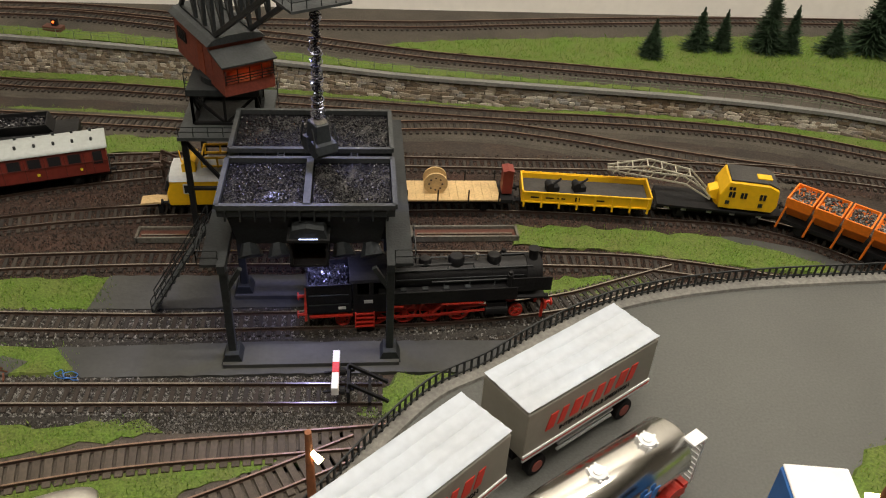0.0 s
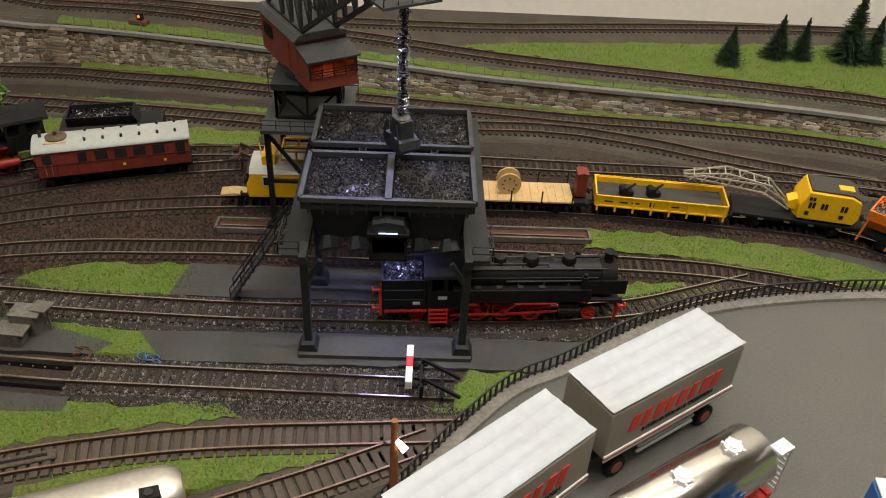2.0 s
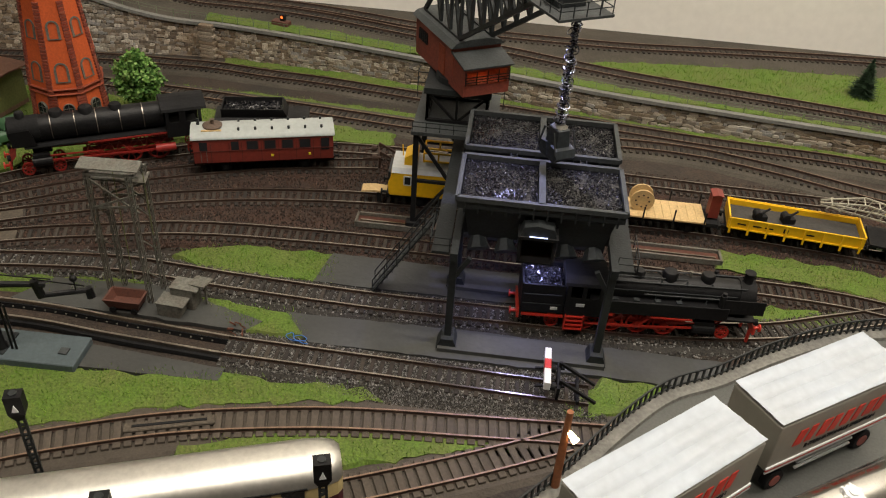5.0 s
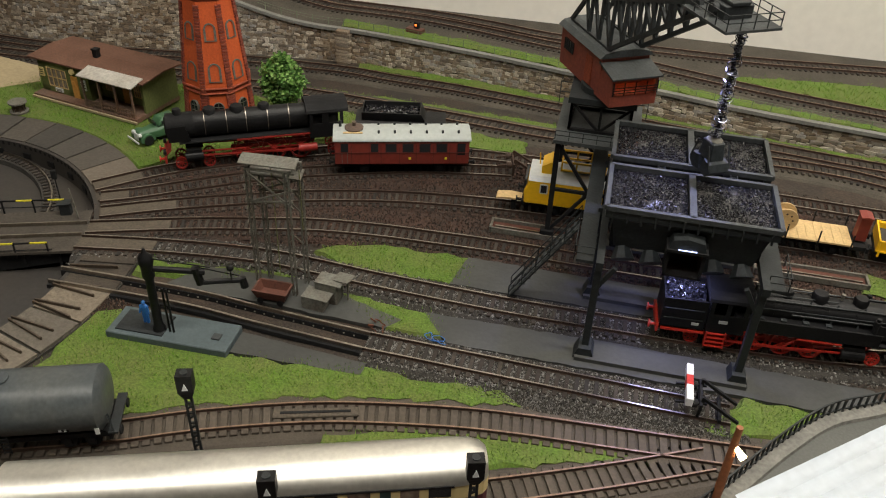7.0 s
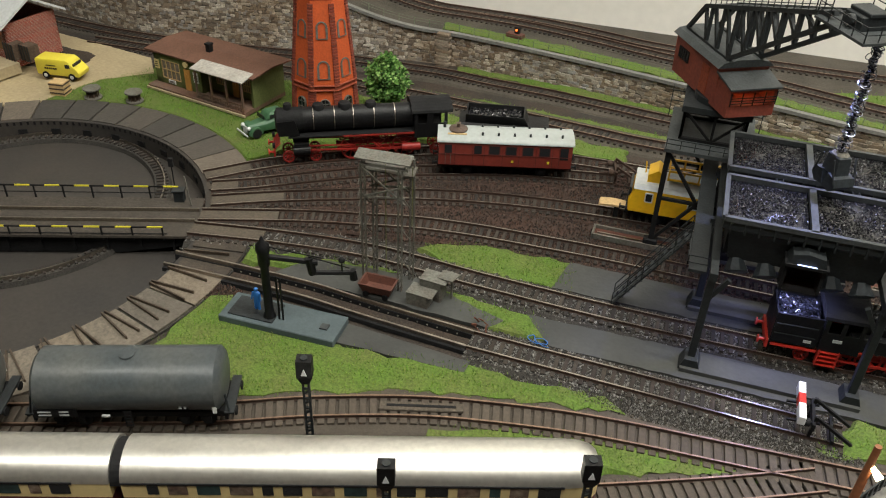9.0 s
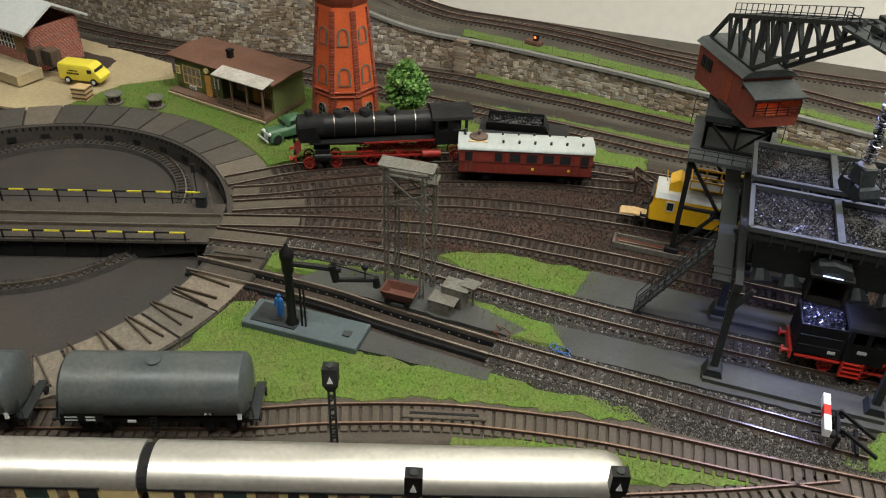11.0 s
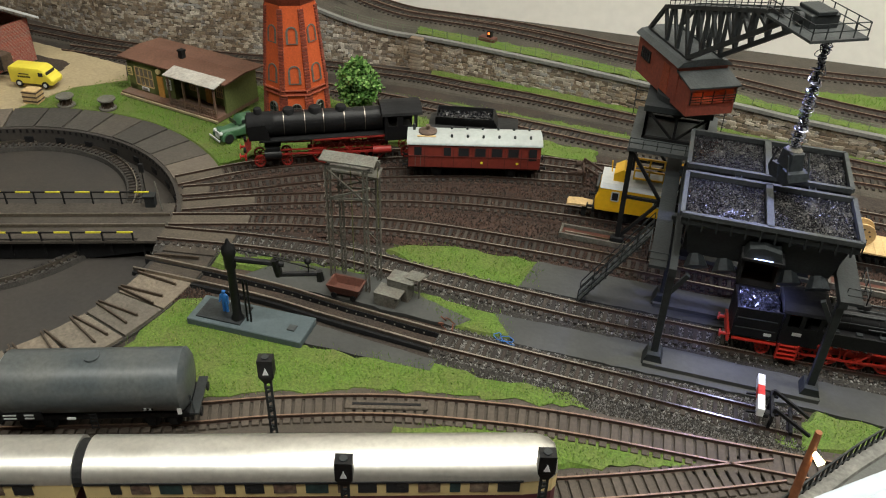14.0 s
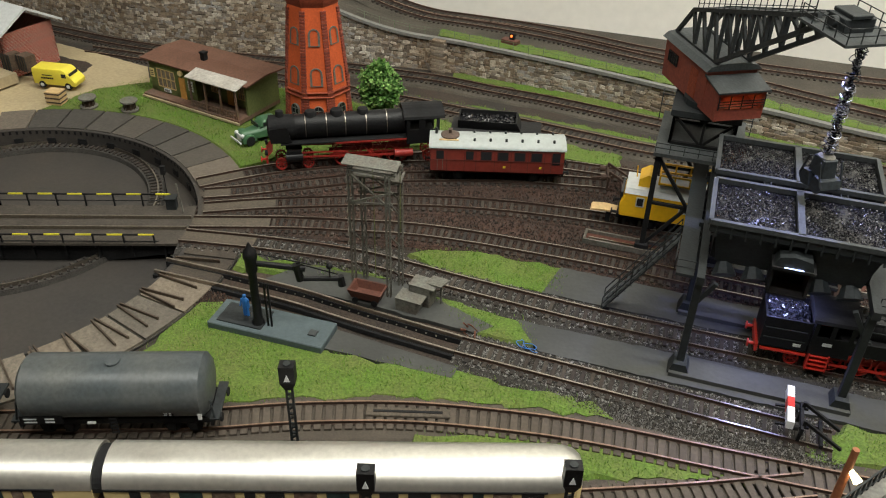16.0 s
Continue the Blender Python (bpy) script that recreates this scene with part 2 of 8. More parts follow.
# ---- the room round the layout ----
def slab_box(name, x0, x1, y0, y1, z0, z1, material, label, category):
    bm = bmesh.new()
    box(bm, ((x0 + x1) / 2, (y0 + y1) / 2, (z0 + z1) / 2), (x1 - x0, y1 - y0, z1 - z0))
    return solid(name, bm, material, label, category, "structure")


slab_box("wall_north", -3.0, 3.0, 1.012, 1.16, -0.9, 1.65, M["white_wall"], "plain cream-white painted wall behind the layout", "wall")
slab_box("wall_south", -3.0, 3.0, -2.6, -2.5, -0.9, 1.65, M["room_wall"], "plain beige painted room wall", "wall")
slab_box("wall_west", -3.1, -3.0, -2.6, 1.16, -0.9, 1.65, M["room_wall"], "plain beige painted room wall", "wall")
slab_box("wall_east", 3.0, 3.1, -2.6, 1.16, -0.9, 1.65, M["room_wall"], "plain beige painted room wall", "wall")
slab_box("ceiling", -3.1, 3.1, -2.6, 1.16, 1.65, 1.75, M["white_wall"], "plain white ceiling of the room", "ceiling")
slab_box("floor", -3.1, 3.1, -2.6, 1.16, -1.0, -0.9, M["asphalt"], "plain grey floor of the room", "floor")


def tube_fitting(x, y):
    t = thing("ceiling_light", pose(x, y, 1.65), "long white tube light fitting on the ceiling", "lamp", "tube lights")
    bm = bmesh.new()
    box(bm, (0, 0, -0.03), (1.5, 0.16, 0.06))
    bevel(bm, 0.006)
    part("housing", bm, M["white"], t)
    bm = bmesh.new()
    rod(bm, (-0.7, 0, -0.075), (0.7, 0, -0.075), 0.013, n=12)
    part("tube", bm, M["tube"], t, "glowing white tube", True)


M["tube"] = mat("glowing_tube", (0.9, 0.9, 0.85), 0.5, 0, 0, 10, 10, 0, emit=(1.0, 0.94, 0.84), power=12.0)
tube_fitting(0.42, 0.36)
tube_fitting(-0.3, -0.35)

# ---- the ground of the layout ----
TT_X, TT_Y, TT_R = -0.714, 0.376, 0.192


def make_ground():
    nx, ny, x0, x1, y0, y1 = 260, 120, -1.5, 1.1, -0.02, 1.014
    xs, ys = np.linspace(x0, x1, nx), np.linspace(y0, y1, ny)
    vs, index = [], {}
    for j, y in enumerate(ys):
        for i, x in enumerate(xs):
            if math.hypot(x - TT_X, y - TT_Y) > TT_R + 0.012:
                index[i, j] = len(vs)
                vs.append((x, y, ground_height(x, y) - 0.003 + 0.0012 * noise.noise((x * 40, y * 40, 0))))
    fs = [(index[i, j], index[i + 1, j], index[i + 1, j + 1], index[i, j + 1]) for j in range(ny - 1) for i in range(nx - 1)
          if all(k in index for k in ((i, j), (i + 1, j), (i + 1, j + 1), (i, j + 1)))]
    me = soup("ground", vs, fs, M["earth"])
    for f in me.polygons:
        f.use_smooth = True
    tagged(new("ground", me), "dark brown scattered earth of the model yard", "ground", kind="structure")


make_ground()


def outline(pts, wobble=0.002, step=0.008, seed=0):
    """A closed, uneven outline round the corners given."""
    out = []
    for a, b in zip(pts, pts[1:] + pts[:1]):
        a, b = Vector(a), Vector(b)
        n = max(1, int((b - a).length / step))
        for k in range(n):
            p = a.lerp(b, k / n)
            out.append((p.x + wobble * noise.noise((p.x * 90, p.y * 90, seed)), p.y + wobble * noise.noise((p.x * 90, p.y * 90, seed + 7))))
    return out


def patch(name, pts, z, material, label, category, wobble=0.002, thick=0.003):
    """A low sheet on the ground."""
    bm = bmesh.new()
    line = outline(pts, wobble)
    top = [bm.verts.new((x, y, ground_height(x, y) + z)) for x, y in line]
    low = [bm.verts.new((x, y, ground_height(x, y) + z - thick)) for x, y in line]
    f = bm.faces.new(top)
    for k in range(len(line)):
        j = (k + 1) % len(line)
        bm.faces.new((top[k], low[k], low[j], top[j]))
    bmesh.ops.triangulate(bm, faces=[f])
    return solid(name, bm, material, label, category, "structure")


BLADE = random_mat("grass_fibres", [(0.105, 0.22, 0.016), (0.15, 0.29, 0.025), (0.185, 0.29, 0.04), (0.07, 0.15, 0.012), (0.22, 0.27, 0.055), (0.12, 0.25, 0.02)], 0.9, 300, 0, True, 0.2, 16.0, (0.8, 0.75, 0.5), 0.45)


def inside(pts, x, y):
    c = False
    for (ax, ay), (bx, by) in zip(pts, pts[1:] + pts[:1]):
        if (ay > y) != (by > y) and x < (bx - ax) * (y - ay) / (by - ay) + ax:
            c = not c
    return c


def grass(pts, z=0.0005, dense=260000, high=0.0028, height=None, label="short bright green static grass on the layout"):
    """A patch of turf under thousands of short fibres."""
    rnd = random.Random(int(abs(pts[0][0]) * 1e4))
    bm = bmesh.new()
    line = outline(pts, 0.006)
    hz = height or ground_height
    if not height:
        # keep clear of the paving ring of the turntable
        line = [(TT_X + (x - TT_X) * k, TT_Y + (y - TT_Y) * k) for x, y in line for k in [max(1.0, 0.243 / math.hypot(x - TT_X, y - TT_Y))]]
    top = [bm.verts.new((x, y, hz(x, y) + z)) for x, y in line]
    mx, my = sum(p[0] for p in line) / len(line), sum(p[1] for p in line) / len(line)
    low = [bm.verts.new((x + math.copysign(0.003, x - mx), y + math.copysign(0.003, y - my), hz(x, y) + z - 0.005)) for x, y in line]
    f = bm.faces.new(top)
    for k in range(len(line)):
        j = (k + 1) % len(line)
        bm.faces.new((top[k], low[k], low[j], top[j]))
    bmesh.ops.triangulate(bm, faces=[f])
    ob = solid("grass", bm, M["turf"], label, "grass", "stuff")
    xs, ys = [p[0] for p in pts], [p[1] for p in pts]
    area = (max(xs) - min(xs)) * (max(ys) - min(ys))
    vs, fs = [], []
    for _ in range(int(area * dense)):
        x, y = rnd.uniform(min(xs), max(xs)), rnd.uniform(min(ys), max(ys))
        if math.hypot(x - TT_X, y - TT_Y) < 0.243 and hz is ground_height:
            continue
        if not inside(line, x + rnd.gauss(0, 0.0036), y + rnd.gauss(0, 0.0036)) or noise.noise((x * 60, y * 60, 3)) < -0.33:
            continue
        a, h = rnd.uniform(0, 6.283), high * rnd.uniform(0.5, 1.25)
        dx, dy, lx, ly, g = 0.0003 * math.cos(a), 0.0003 * math.sin(a), rnd.gauss(0, 0.4) * h, rnd.gauss(0, 0.4) * h, hz(x, y) + z - 0.0003
        n = len(vs)
        vs += [(x - dx, y - dy, g), (x + dx, y + dy, g), (x + lx, y + ly, g + h)]
        fs.append((n, n + 1, n + 2))
    blades = new("grass_blades", soup("grass_blades", vs, fs, BLADE))
    blades.parent = ob
    tagged(blades, kind="stuff")


# rust-coloured fill between the yard tracks
patch("ground_fill", [(-0.56, 0.47), (-0.4, 0.475), (-0.3, 0.495), (0.1, 0.50), (0.2, 0.545), (0.1, 0.61), (-0.15, 0.66), (-0.3, 0.66), (-0.47, 0.62)],
      -0.0012, M["rust_earth"], "rust-brown ballast fill between the yard tracks", "ground", 0.008)
# paved strips beside the tracks
patch("pavement_1", [(-0.225, 0.458), (-0.218, 0.497), (0.02, 0.497), (0.02, 0.458)], 0.0006, M["slab"], "dark grey paved strip under the coaling bunker", "pavement", 0.0015)
patch("pavement_2", [(-0.212, 0.388), (-0.236, 0.418), (-0.1, 0.420), (0.09, 0.418), (0.09, 0.386), (-0.02, 0.388)], 0.0006, M["slab"], "dark grey paved strip under the coaling bunker", "pavement", 0.0015)
patch("pavement_3", [(-0.44, 0.398), (-0.42, 0.428), (-0.33, 0.432), (-0.25, 0.404), (-0.26, 0.392), (-0.36, 0.396)], 0.0006, M["slab"], "dark grey paved ground round the ash crane", "pavement", 0.002)
patch("pavement_4", [(-0.42, 0.366), (-0.262, 0.352), (-0.262, 0.34), (-0.36, 0.338), (-0.44, 0.35)], 0.0006, M["slab"], "dark grey paved strip beside the inspection pit", "pavement", 0.001)
patch("pavement_5", [(0.22, 0.545), (0.30, 0.545), (0.36, 0.525), (0.42, 0.47), (0.39, 0.46), (0.33, 0.51)], 0.0004, M["slab"], "grey ballast path beside the curved track", "pavement", 0.002)
# back area with concrete sheets
patch("pavement_6", [(-1.4, 0.55), (-0.83, 0.565), (-0.80, 0.66), (-0.755, 0.70), (-0.79, 0.745), (-0.96, 0.785), (-1.05, 0.82), (-1.4, 0.9)], 0.001, M["concrete"],
      "pale beige concrete loading yard", "pavement", 0.002)

grass([(-0.485, 0.354), (-0.476, 0.294), (-0.49, 0.28), (-0.42, 0.255), (-0.36, 0.286), (-0.28, 0.314), (-0.2, 0.331), (-0.150, 0.338), (-0.165, 0.349), (-0.262, 0.347), (-0.35, 0.335), (-0.45, 0.335), (-0.455, 0.36)])
grass([(-0.345, 0.474), (-0.318, 0.460), (-0.27, 0.458), (-0.208, 0.461), (-0.218, 0.496), (-0.297, 0.494)])
grass([(-0.302, 0.424), (-0.265, 0.42), (-0.232, 0.415), (-0.214, 0.394), (-0.25, 0.392), (-0.28, 0.402)])
grass([(-0.478, 0.428), (-0.45, 0.424), (-0.36, 0.437), (-0.345, 0.434), (-0.40, 0.416), (-0.47, 0.408)])
grass([(0.0, 0.386), (0.07, 0.384), (0.03, 0.36), (-0.02, 0.345), (-0.03, 0.35)])
grass([(0.105, 0.562), (0.18, 0.560), (0.275, 0.548), (0.33, 0.525), (0.38, 0.492), (0.30, 0.50), (0.2, 0.525), (0.105, 0.535)])
grass([(0.14, 0.49), (0.2, 0.492), (0.21, 0.485), (0.15, 0.468), (0.10, 0.462), (0.1, 0.48)])
grass([(-0.76, 0.56), (-0.70, 0.60), (-0.62, 0.585), (-0.565, 0.545), (-0.52, 0.59), (-0.45, 0.635), (-0.38, 0.675), (-0.2, 0.69), (-0.2, 0.715), (-0.4, 0.73), (-0.6, 0.75), (-0.755, 0.72), (-0.80, 0.66), (-0.83, 0.565)], dense=200000)
grass([(-0.26, 0.25), (-0.16, 0.285), (-0.09, 0.306), (-0.06, 0.316), (-0.15, 0.312), (-0.22, 0.300), (-0.27, 0.28)])
# embankment strips by the wall
grass([(-0.5, 0.796), (-0.361, 0.780), (-0.24, 0.764), (-0.18, 0.757), (-0.05, 0.757), (-0.05, 0.766), (-0.18, 0.772), (-0.24, 0.779), (-0.361, 0.793), (-0.5, 0.808)], dense=200000)
grass([(-0.44, 0.886), (-0.3, 0.863), (-0.19, 0.838), (-0.05, 0.813), (0.1, 0.789), (0.25, 0.771), (0.35, 0.754), (0.44, 0.727), (0.52, 0.695), (0.65, 0.642), (0.66, 0.655), (0.526, 0.714), (0.433, 0.744), (0.345, 0.763), (0.256, 0.777), (0.152, 0.791), (0.03, 0.809), (-0.19, 0.857), (-0.3, 0.879), (-0.44, 0.9)], dense=240000)

# ---- the retaining wall and the upper terrace ----
WALL = [(-1.35, 0.93), (-1.07, 0.887), (-0.9, 0.858), (-0.81, 0.862), (-0.68, 0.884), (-0.575, 0.899), (-0.46, 0.908), (-0.3, 0.885), (-0.19, 0.863), (-0.06, 0.835), (0.03, 0.815), (0.152, 0.797), (0.256, 0.783), (0.345, 0.769), (0.433, 0.75), (0.526, 0.72), (0.75, 0.62)]
WALL_TOP = 0.020


def wall_top(x):
    return WALL_TOP + 0.075 * smooth_step(-0.48, -0.8, x) if x < -0.48 else WALL_TOP


STONES = [(0.36, 0.32, 0.265), (0.25, 0.225, 0.195), (0.4, 0.36, 0.295), (0.27, 0.22, 0.165), (0.54, 0.5, 0.43), (0.175, 0.145, 0.115), (0.31, 0.3, 0.285), (0.22, 0.175, 0.13)]
STONE = random_mat("wall_stone", STONES, 0.9, 700, 0.5, True, 0.35, 9.0)
STONE_ONE = random_mat("wall_stone_single", STONES, 0.9, 700, 0.5, False, 0.35, 9.0)


def stone_wall():
    line, way = curve_line(WALL, 0.005)
    bm = bmesh.new()
    rings = []
    for (x, y), (dx, dy) in zip(line, way):
        nx, ny, top = -dy, dx, wall_top(x)
        base = ground_height(x, y) - 0.006
        rings.append([(x, y, base), (x + 0.003 * nx, y + 0.003 * ny, top), (x + 0.014 * nx, y + 0.014 * ny, top), (x + 0.014 * nx, y + 0.014 * ny, base)])
    loft(bm, rings)
    wall = solid("retaining_wall", bm, M["mortar"], "curved rubble stone retaining wall with grey coping", "wall", "structure")
    bm = bmesh.new()
    loft(bm, [[(x - 0.0015 * -dy, y - 0.0015 * dx, wall_top(x) - 0.001), (x - 0.0015 * -dy, y - 0.0015 * dx, wall_top(x) + 0.003), (x + 0.0055 * -dy, y + 0.0055 * dx, wall_top(x) + 0.003), (x + 0.0055 * -dy, y + 0.0055 * dx, wall_top(x) - 0.001)] for (x, y), (dx, dy) in zip(line, way)])
    part("coping", bm, M["coping"], wall, "smooth grey coping")
    # rubble stones in uneven courses
    rnd = random.Random(5)
    seg = np.r_[0, np.cumsum(np.hypot(*np.diff(line, axis=0).T))]
    shapes = []
    for k in range(6):
        b = bmesh.new()
        box(b, (0, 0, 0), (1, 1, 1))
        for v in b.verts:
            v.co += Vector((rnd.uniform(-0.12, 0.12), rnd.uniform(-0.1, 0.1), rnd.uniform(-0.16, 0.16)))
        bevel(b, 0.14)
        shapes.append(mesh("stone", b, STONE_ONE))
    vs, fs, singles = [], [], 0
    low = -0.028
    while low < 0.10:
        h = rnd.uniform(0.0028, 0.0048)
        s = rnd.uniform(0, 0.005)
        while s < seg[-1] - 0.01:
            w = rnd.choice((0.004, 0.006, 0.0085, 0.012)) * rnd.uniform(0.8, 1.25) * (1.0 if seg[-1] - s < 1.0 else 0.72)
            x, y = np.interp(s + w / 2, seg, line[:, 0]), np.interp(s + w / 2, seg, line[:, 1])
            dx, dy = np.interp(s + w / 2, seg, way[:, 0]), np.interp(s + w / 2, seg, way[:, 1])
            top, base = wall_top(x), ground_height(x, y) - 0.006
            zc = low + h / 2 + rnd.uniform(-0.0007, 0.0007)
            if base < zc < top - 0.0012:
                back = 0.003 * (zc - base) / (top - base)
                deep = rnd.uniform(0.0026, 0.0038)
                m = Matrix.Translation((x + back * -dy, y + back * dx, zc)) @ Matrix.Rotation(math.atan2(dy, dx) + rnd.uniform(-0.08, 0.08), 4, "Z") @ Matrix.Rotation(rnd.uniform(-0.16, 0.16), 4, "Y") @ Matrix.Diagonal((w * 0.98, deep, h * rnd.uniform(0.85, 1.12), 1))
                if 0.05 < x < 0.36 and singles < 290:
                    ob = part_again("stone", rnd.choice(shapes), wall)
                    ob.matrix_local = m
                    singles += 1
                else:
                    me = rnd.choice(shapes)
                    n = len(vs)
                    vs += [tuple(m @ v.co) for v in me.vertices]
                    fs += [tuple(n + i for i in f.vertices) for f in me.polygons]
            s += w
        low += h
    rest = new("stones", soup("stones", vs, fs, STONE))
    rest.parent = wall
    tagged(rest, kind="stuff")
    # the terrace behind the wall
    bm = bmesh.new()
    loft(bm, [[(x + 0.008 * -dy, y + 0.008 * dx, wall_top(x) - 0.001), (x + 0.03 * -dy, y + 0.03 * dx, wall_top(x) + 0.001), (x * 1.04, max(y + 0.06, 0.965), wall_top(x) + 0.003), (x * 1.08, 1.014, wall_top(x) + 0.003)] for (x, y), (dx, dy) in zip(line, way)], caps=False, closed=False)
    solid("terrace", bm, M["terrace_bed"], "raised earth terrace behind the stone wall", "ground", "structure")


stone_wall()


def terrace_height(x, y):
    return wall_top(x) + 0.0025


grass([(-0.47, 0.918), (-0.3, 0.893), (-0.19, 0.871), (0.03, 0.823), (0.152, 0.805), (0.256, 0.791), (0.345, 0.777), (0.345, 0.782), (0.256, 0.799), (0.152, 0.815), (0.03, 0.838), (-0.19, 0.892), (-0.3, 0.917), (-0.47, 0.941)], height=terrace_height, dense=150000)
grass([(0.0, 0.898), (0.052, 0.886), (0.143, 0.867), (0.33, 0.834), (0.45, 0.812), (0.55, 0.775), (0.75, 0.69), (0.8, 0.9), (0.7, 0.95), (0.5, 0.948), (0.4, 0.942), (0.2, 0.927), (0.07, 0.915)], height=terrace_height, dense=170000, high=0.0035, label="green static grass meadow on the terrace")

# ---- tracks ----
SLEEPER = random_mat("sleeper", [(0.03, 0.023, 0.018), (0.038, 0.029, 0.023), (0.025, 0.021, 0.018), (0.046, 0.037, 0.029)], 0.9, 500, 0.3, True)
SLEEPER_ONE = random_mat("sleeper_single", [(0.03, 0.023, 0.018), (0.038, 0.029, 0.023), (0.025, 0.021, 0.018), (0.046, 0.037, 0.029)], 0.9, 500, 0.3, False)
PALE_SLEEPER = random_mat("pale_sleeper", [(0.072, 0.057, 0.043), (0.08, 0.064, 0.049), (0.064, 0.051, 0.039)], 0.85, 500, 0.2, True)
PALE_ONE = random_mat("pale_sleeper_single", [(0.072, 0.057, 0.043), (0.08, 0.064, 0.049), (0.064, 0.051, 0.039)], 0.85, 500, 0.2, False)
PEBBLE = random_mat("ballast_stones", [(0.085, 0.08, 0.072), (0.042, 0.038, 0.034), (0.15, 0.145, 0.135), (0.025, 0.023, 0.021), (0.062, 0.052, 0.042), (0.26, 0.25, 0.235)], 0.9, 500, 0.2, True)
RUSTY_PEBBLE = random_mat("rusty_ballast_stones", [(0.07, 0.034, 0.022), (0.045, 0.027, 0.02), (0.11, 0.07, 0.05), (0.026, 0.019, 0.016), (0.034, 0.027, 0.022)], 0.9, 500, 0.2, True)


def sweep(line, way, height, profile):
    """Rings of a profile (across, up) along a line."""
    return [[(x - dy * a, y + dx * a, height(x, y) + u) for a, u in profile] for (x, y), (dx, dy) in zip(line, way)]


def track(pts, label, height=ground_height, pale=False, single=False, bed=0.017, stones=0.0, gap=0.0068, sleepers=True, rusty=False, boards=0.0, grit=False):
    """A track: bed, sleepers and two rails, on a smooth line through pts."""
    line, way = curve_line(pts)
    t = new("track")
    t.empty_display_size = 0.01
    tagged(t, label, "track", kind="structure")
    bm = bmesh.new()
    loft(bm, sweep(line, way, height, [(-bed - 0.006, -0.004), (-bed, -0.0002), (bed, -0.0002), (bed + 0.006, -0.004)]), caps=False, closed=False)
    part("ballast_bed", bm, M["pale_bed"] if pale else M["rust_earth"] if rusty else M["terrace_bed"] if grit else M["bed"], t)
    if boards:
        k = int(boards / 0.004)
        bm = bmesh.new()
        loft(bm, sweep(line[:k], way[:k], height, [(-0.0068, 0.0), (-0.0068, 0.0026), (0.0068, 0.0026), (0.0068, 0.0)]))
        part("crossing_board", bm, M["timber"], t, "weathered timber boards between the rails")
    for side in (-1, 1):
        c = side * 0.0087
        bm = bmesh.new()
        rings = sweep(line, way, height, [(c - 0.001, 0.0012), (c - 0.0004, 0.002), (c - 0.0007, 0.0034), (c - 0.0006, 0.0042), (c + 0.0006, 0.0042), (c + 0.0007, 0.0034), (c + 0.0004, 0.002), (c + 0.001, 0.0012)])
        loft(bm, rings, closed=False, caps=False)
        bm.faces.ensure_lookup_table()
        for n, f in enumerate(bm.faces):
            f.material_index = 1 if n % 7 == 3 else 0
        part("rail", bm, [M["rail_side"], M["rail_brown"] if pale or grit else M["rail_top"]], t)
    seg = np.r_[0, np.cumsum(np.hypot(*np.diff(line, axis=0).T))]
    rnd = random.Random(len(pts) * 7 + int(seg[-1] * 1000))
    b = bmesh.new()
    box(b, (0, 0, 0), (0.0048 if pale else 0.0030, 0.027 if pale else 0.0285, 0.0022))
    bevel(b, 0.0003)
    one = mesh("sleeper", b, (PALE_ONE if pale else SLEEPER_ONE) if single else (PALE_SLEEPER if pale else SLEEPER))
    vs, fs = [], []
    s, made = gap / 2, 0
    while s < seg[-1] and sleepers:
        x, y = np.interp(s, seg, line[:, 0]), np.interp(s, seg, line[:, 1])
        a = math.atan2(np.interp(s, seg, way[:, 1]), np.interp(s, seg, way[:, 0]))
        m = pose(x, y, height(x, y) + 0.0006 + rnd.uniform(-0.0002, 0.0002), 0, 0, math.degrees(a) + rnd.uniform(-1, 1))
        if single and made < 300:
            ob = part_again("sleeper", one, t)
            ob.matrix_local = m
            made += 1
        else:
            n = len(vs)
            vs += [tuple(m @ v.co) for v in one.vertices]
            fs += [tuple(n + i for i in f.vertices) for f in one.polygons]
        s += gap
    if vs:
        rest = new("sleepers", soup("sleepers", vs, fs, PALE_SLEEPER if pale else SLEEPER))
        rest.parent = t
        tagged(rest, kind="stuff")
    if stones:
        vs, fs = [], []
        for _ in range(int(seg[-1] * stones)):
            s, c = rnd.uniform(0, seg[-1]), max(-1.25, min(1.25, rnd.gauss(0, 0.6))) * (bed + 0.003)
            x, y = np.interp(s, seg, line[:, 0]), np.interp(s, seg, line[:, 1])
            dx, dy = np.interp(s, seg, way[:, 0]), np.interp(s, seg, way[:, 1])
            x, y = x - dy * c, y + dx * c
            r, z, n, q = rnd.uniform(0.0005, 0.0014), height(x, y) + rnd.uniform(-0.0004, 0.0006) - (0.002 if abs(c) > bed else 0), len(vs), rnd.uniform(0, 3)
            for k in range(3):
                vs.append((x + r * math.cos(q + 2.1 * k), y + r * math.sin(q + 2.1 * k), z))
            vs += [(x + rnd.uniform(-0.4, 0.4) * r, y + rnd.uniform(-0.4, 0.4) * r, z + r * rnd.uniform(0.6, 1.2))]
            fs += [(n, n + 1, n + 3), (n + 1, n + 2, n + 3), (n + 2, n, n + 3)]
        rest = new("ballast_stones", soup("ballast_stones", vs, fs, RUSTY_PEBBLE if rusty else PEBBLE))
        rest.parent = t
        tagged(rest, kind="stuff")
    return t


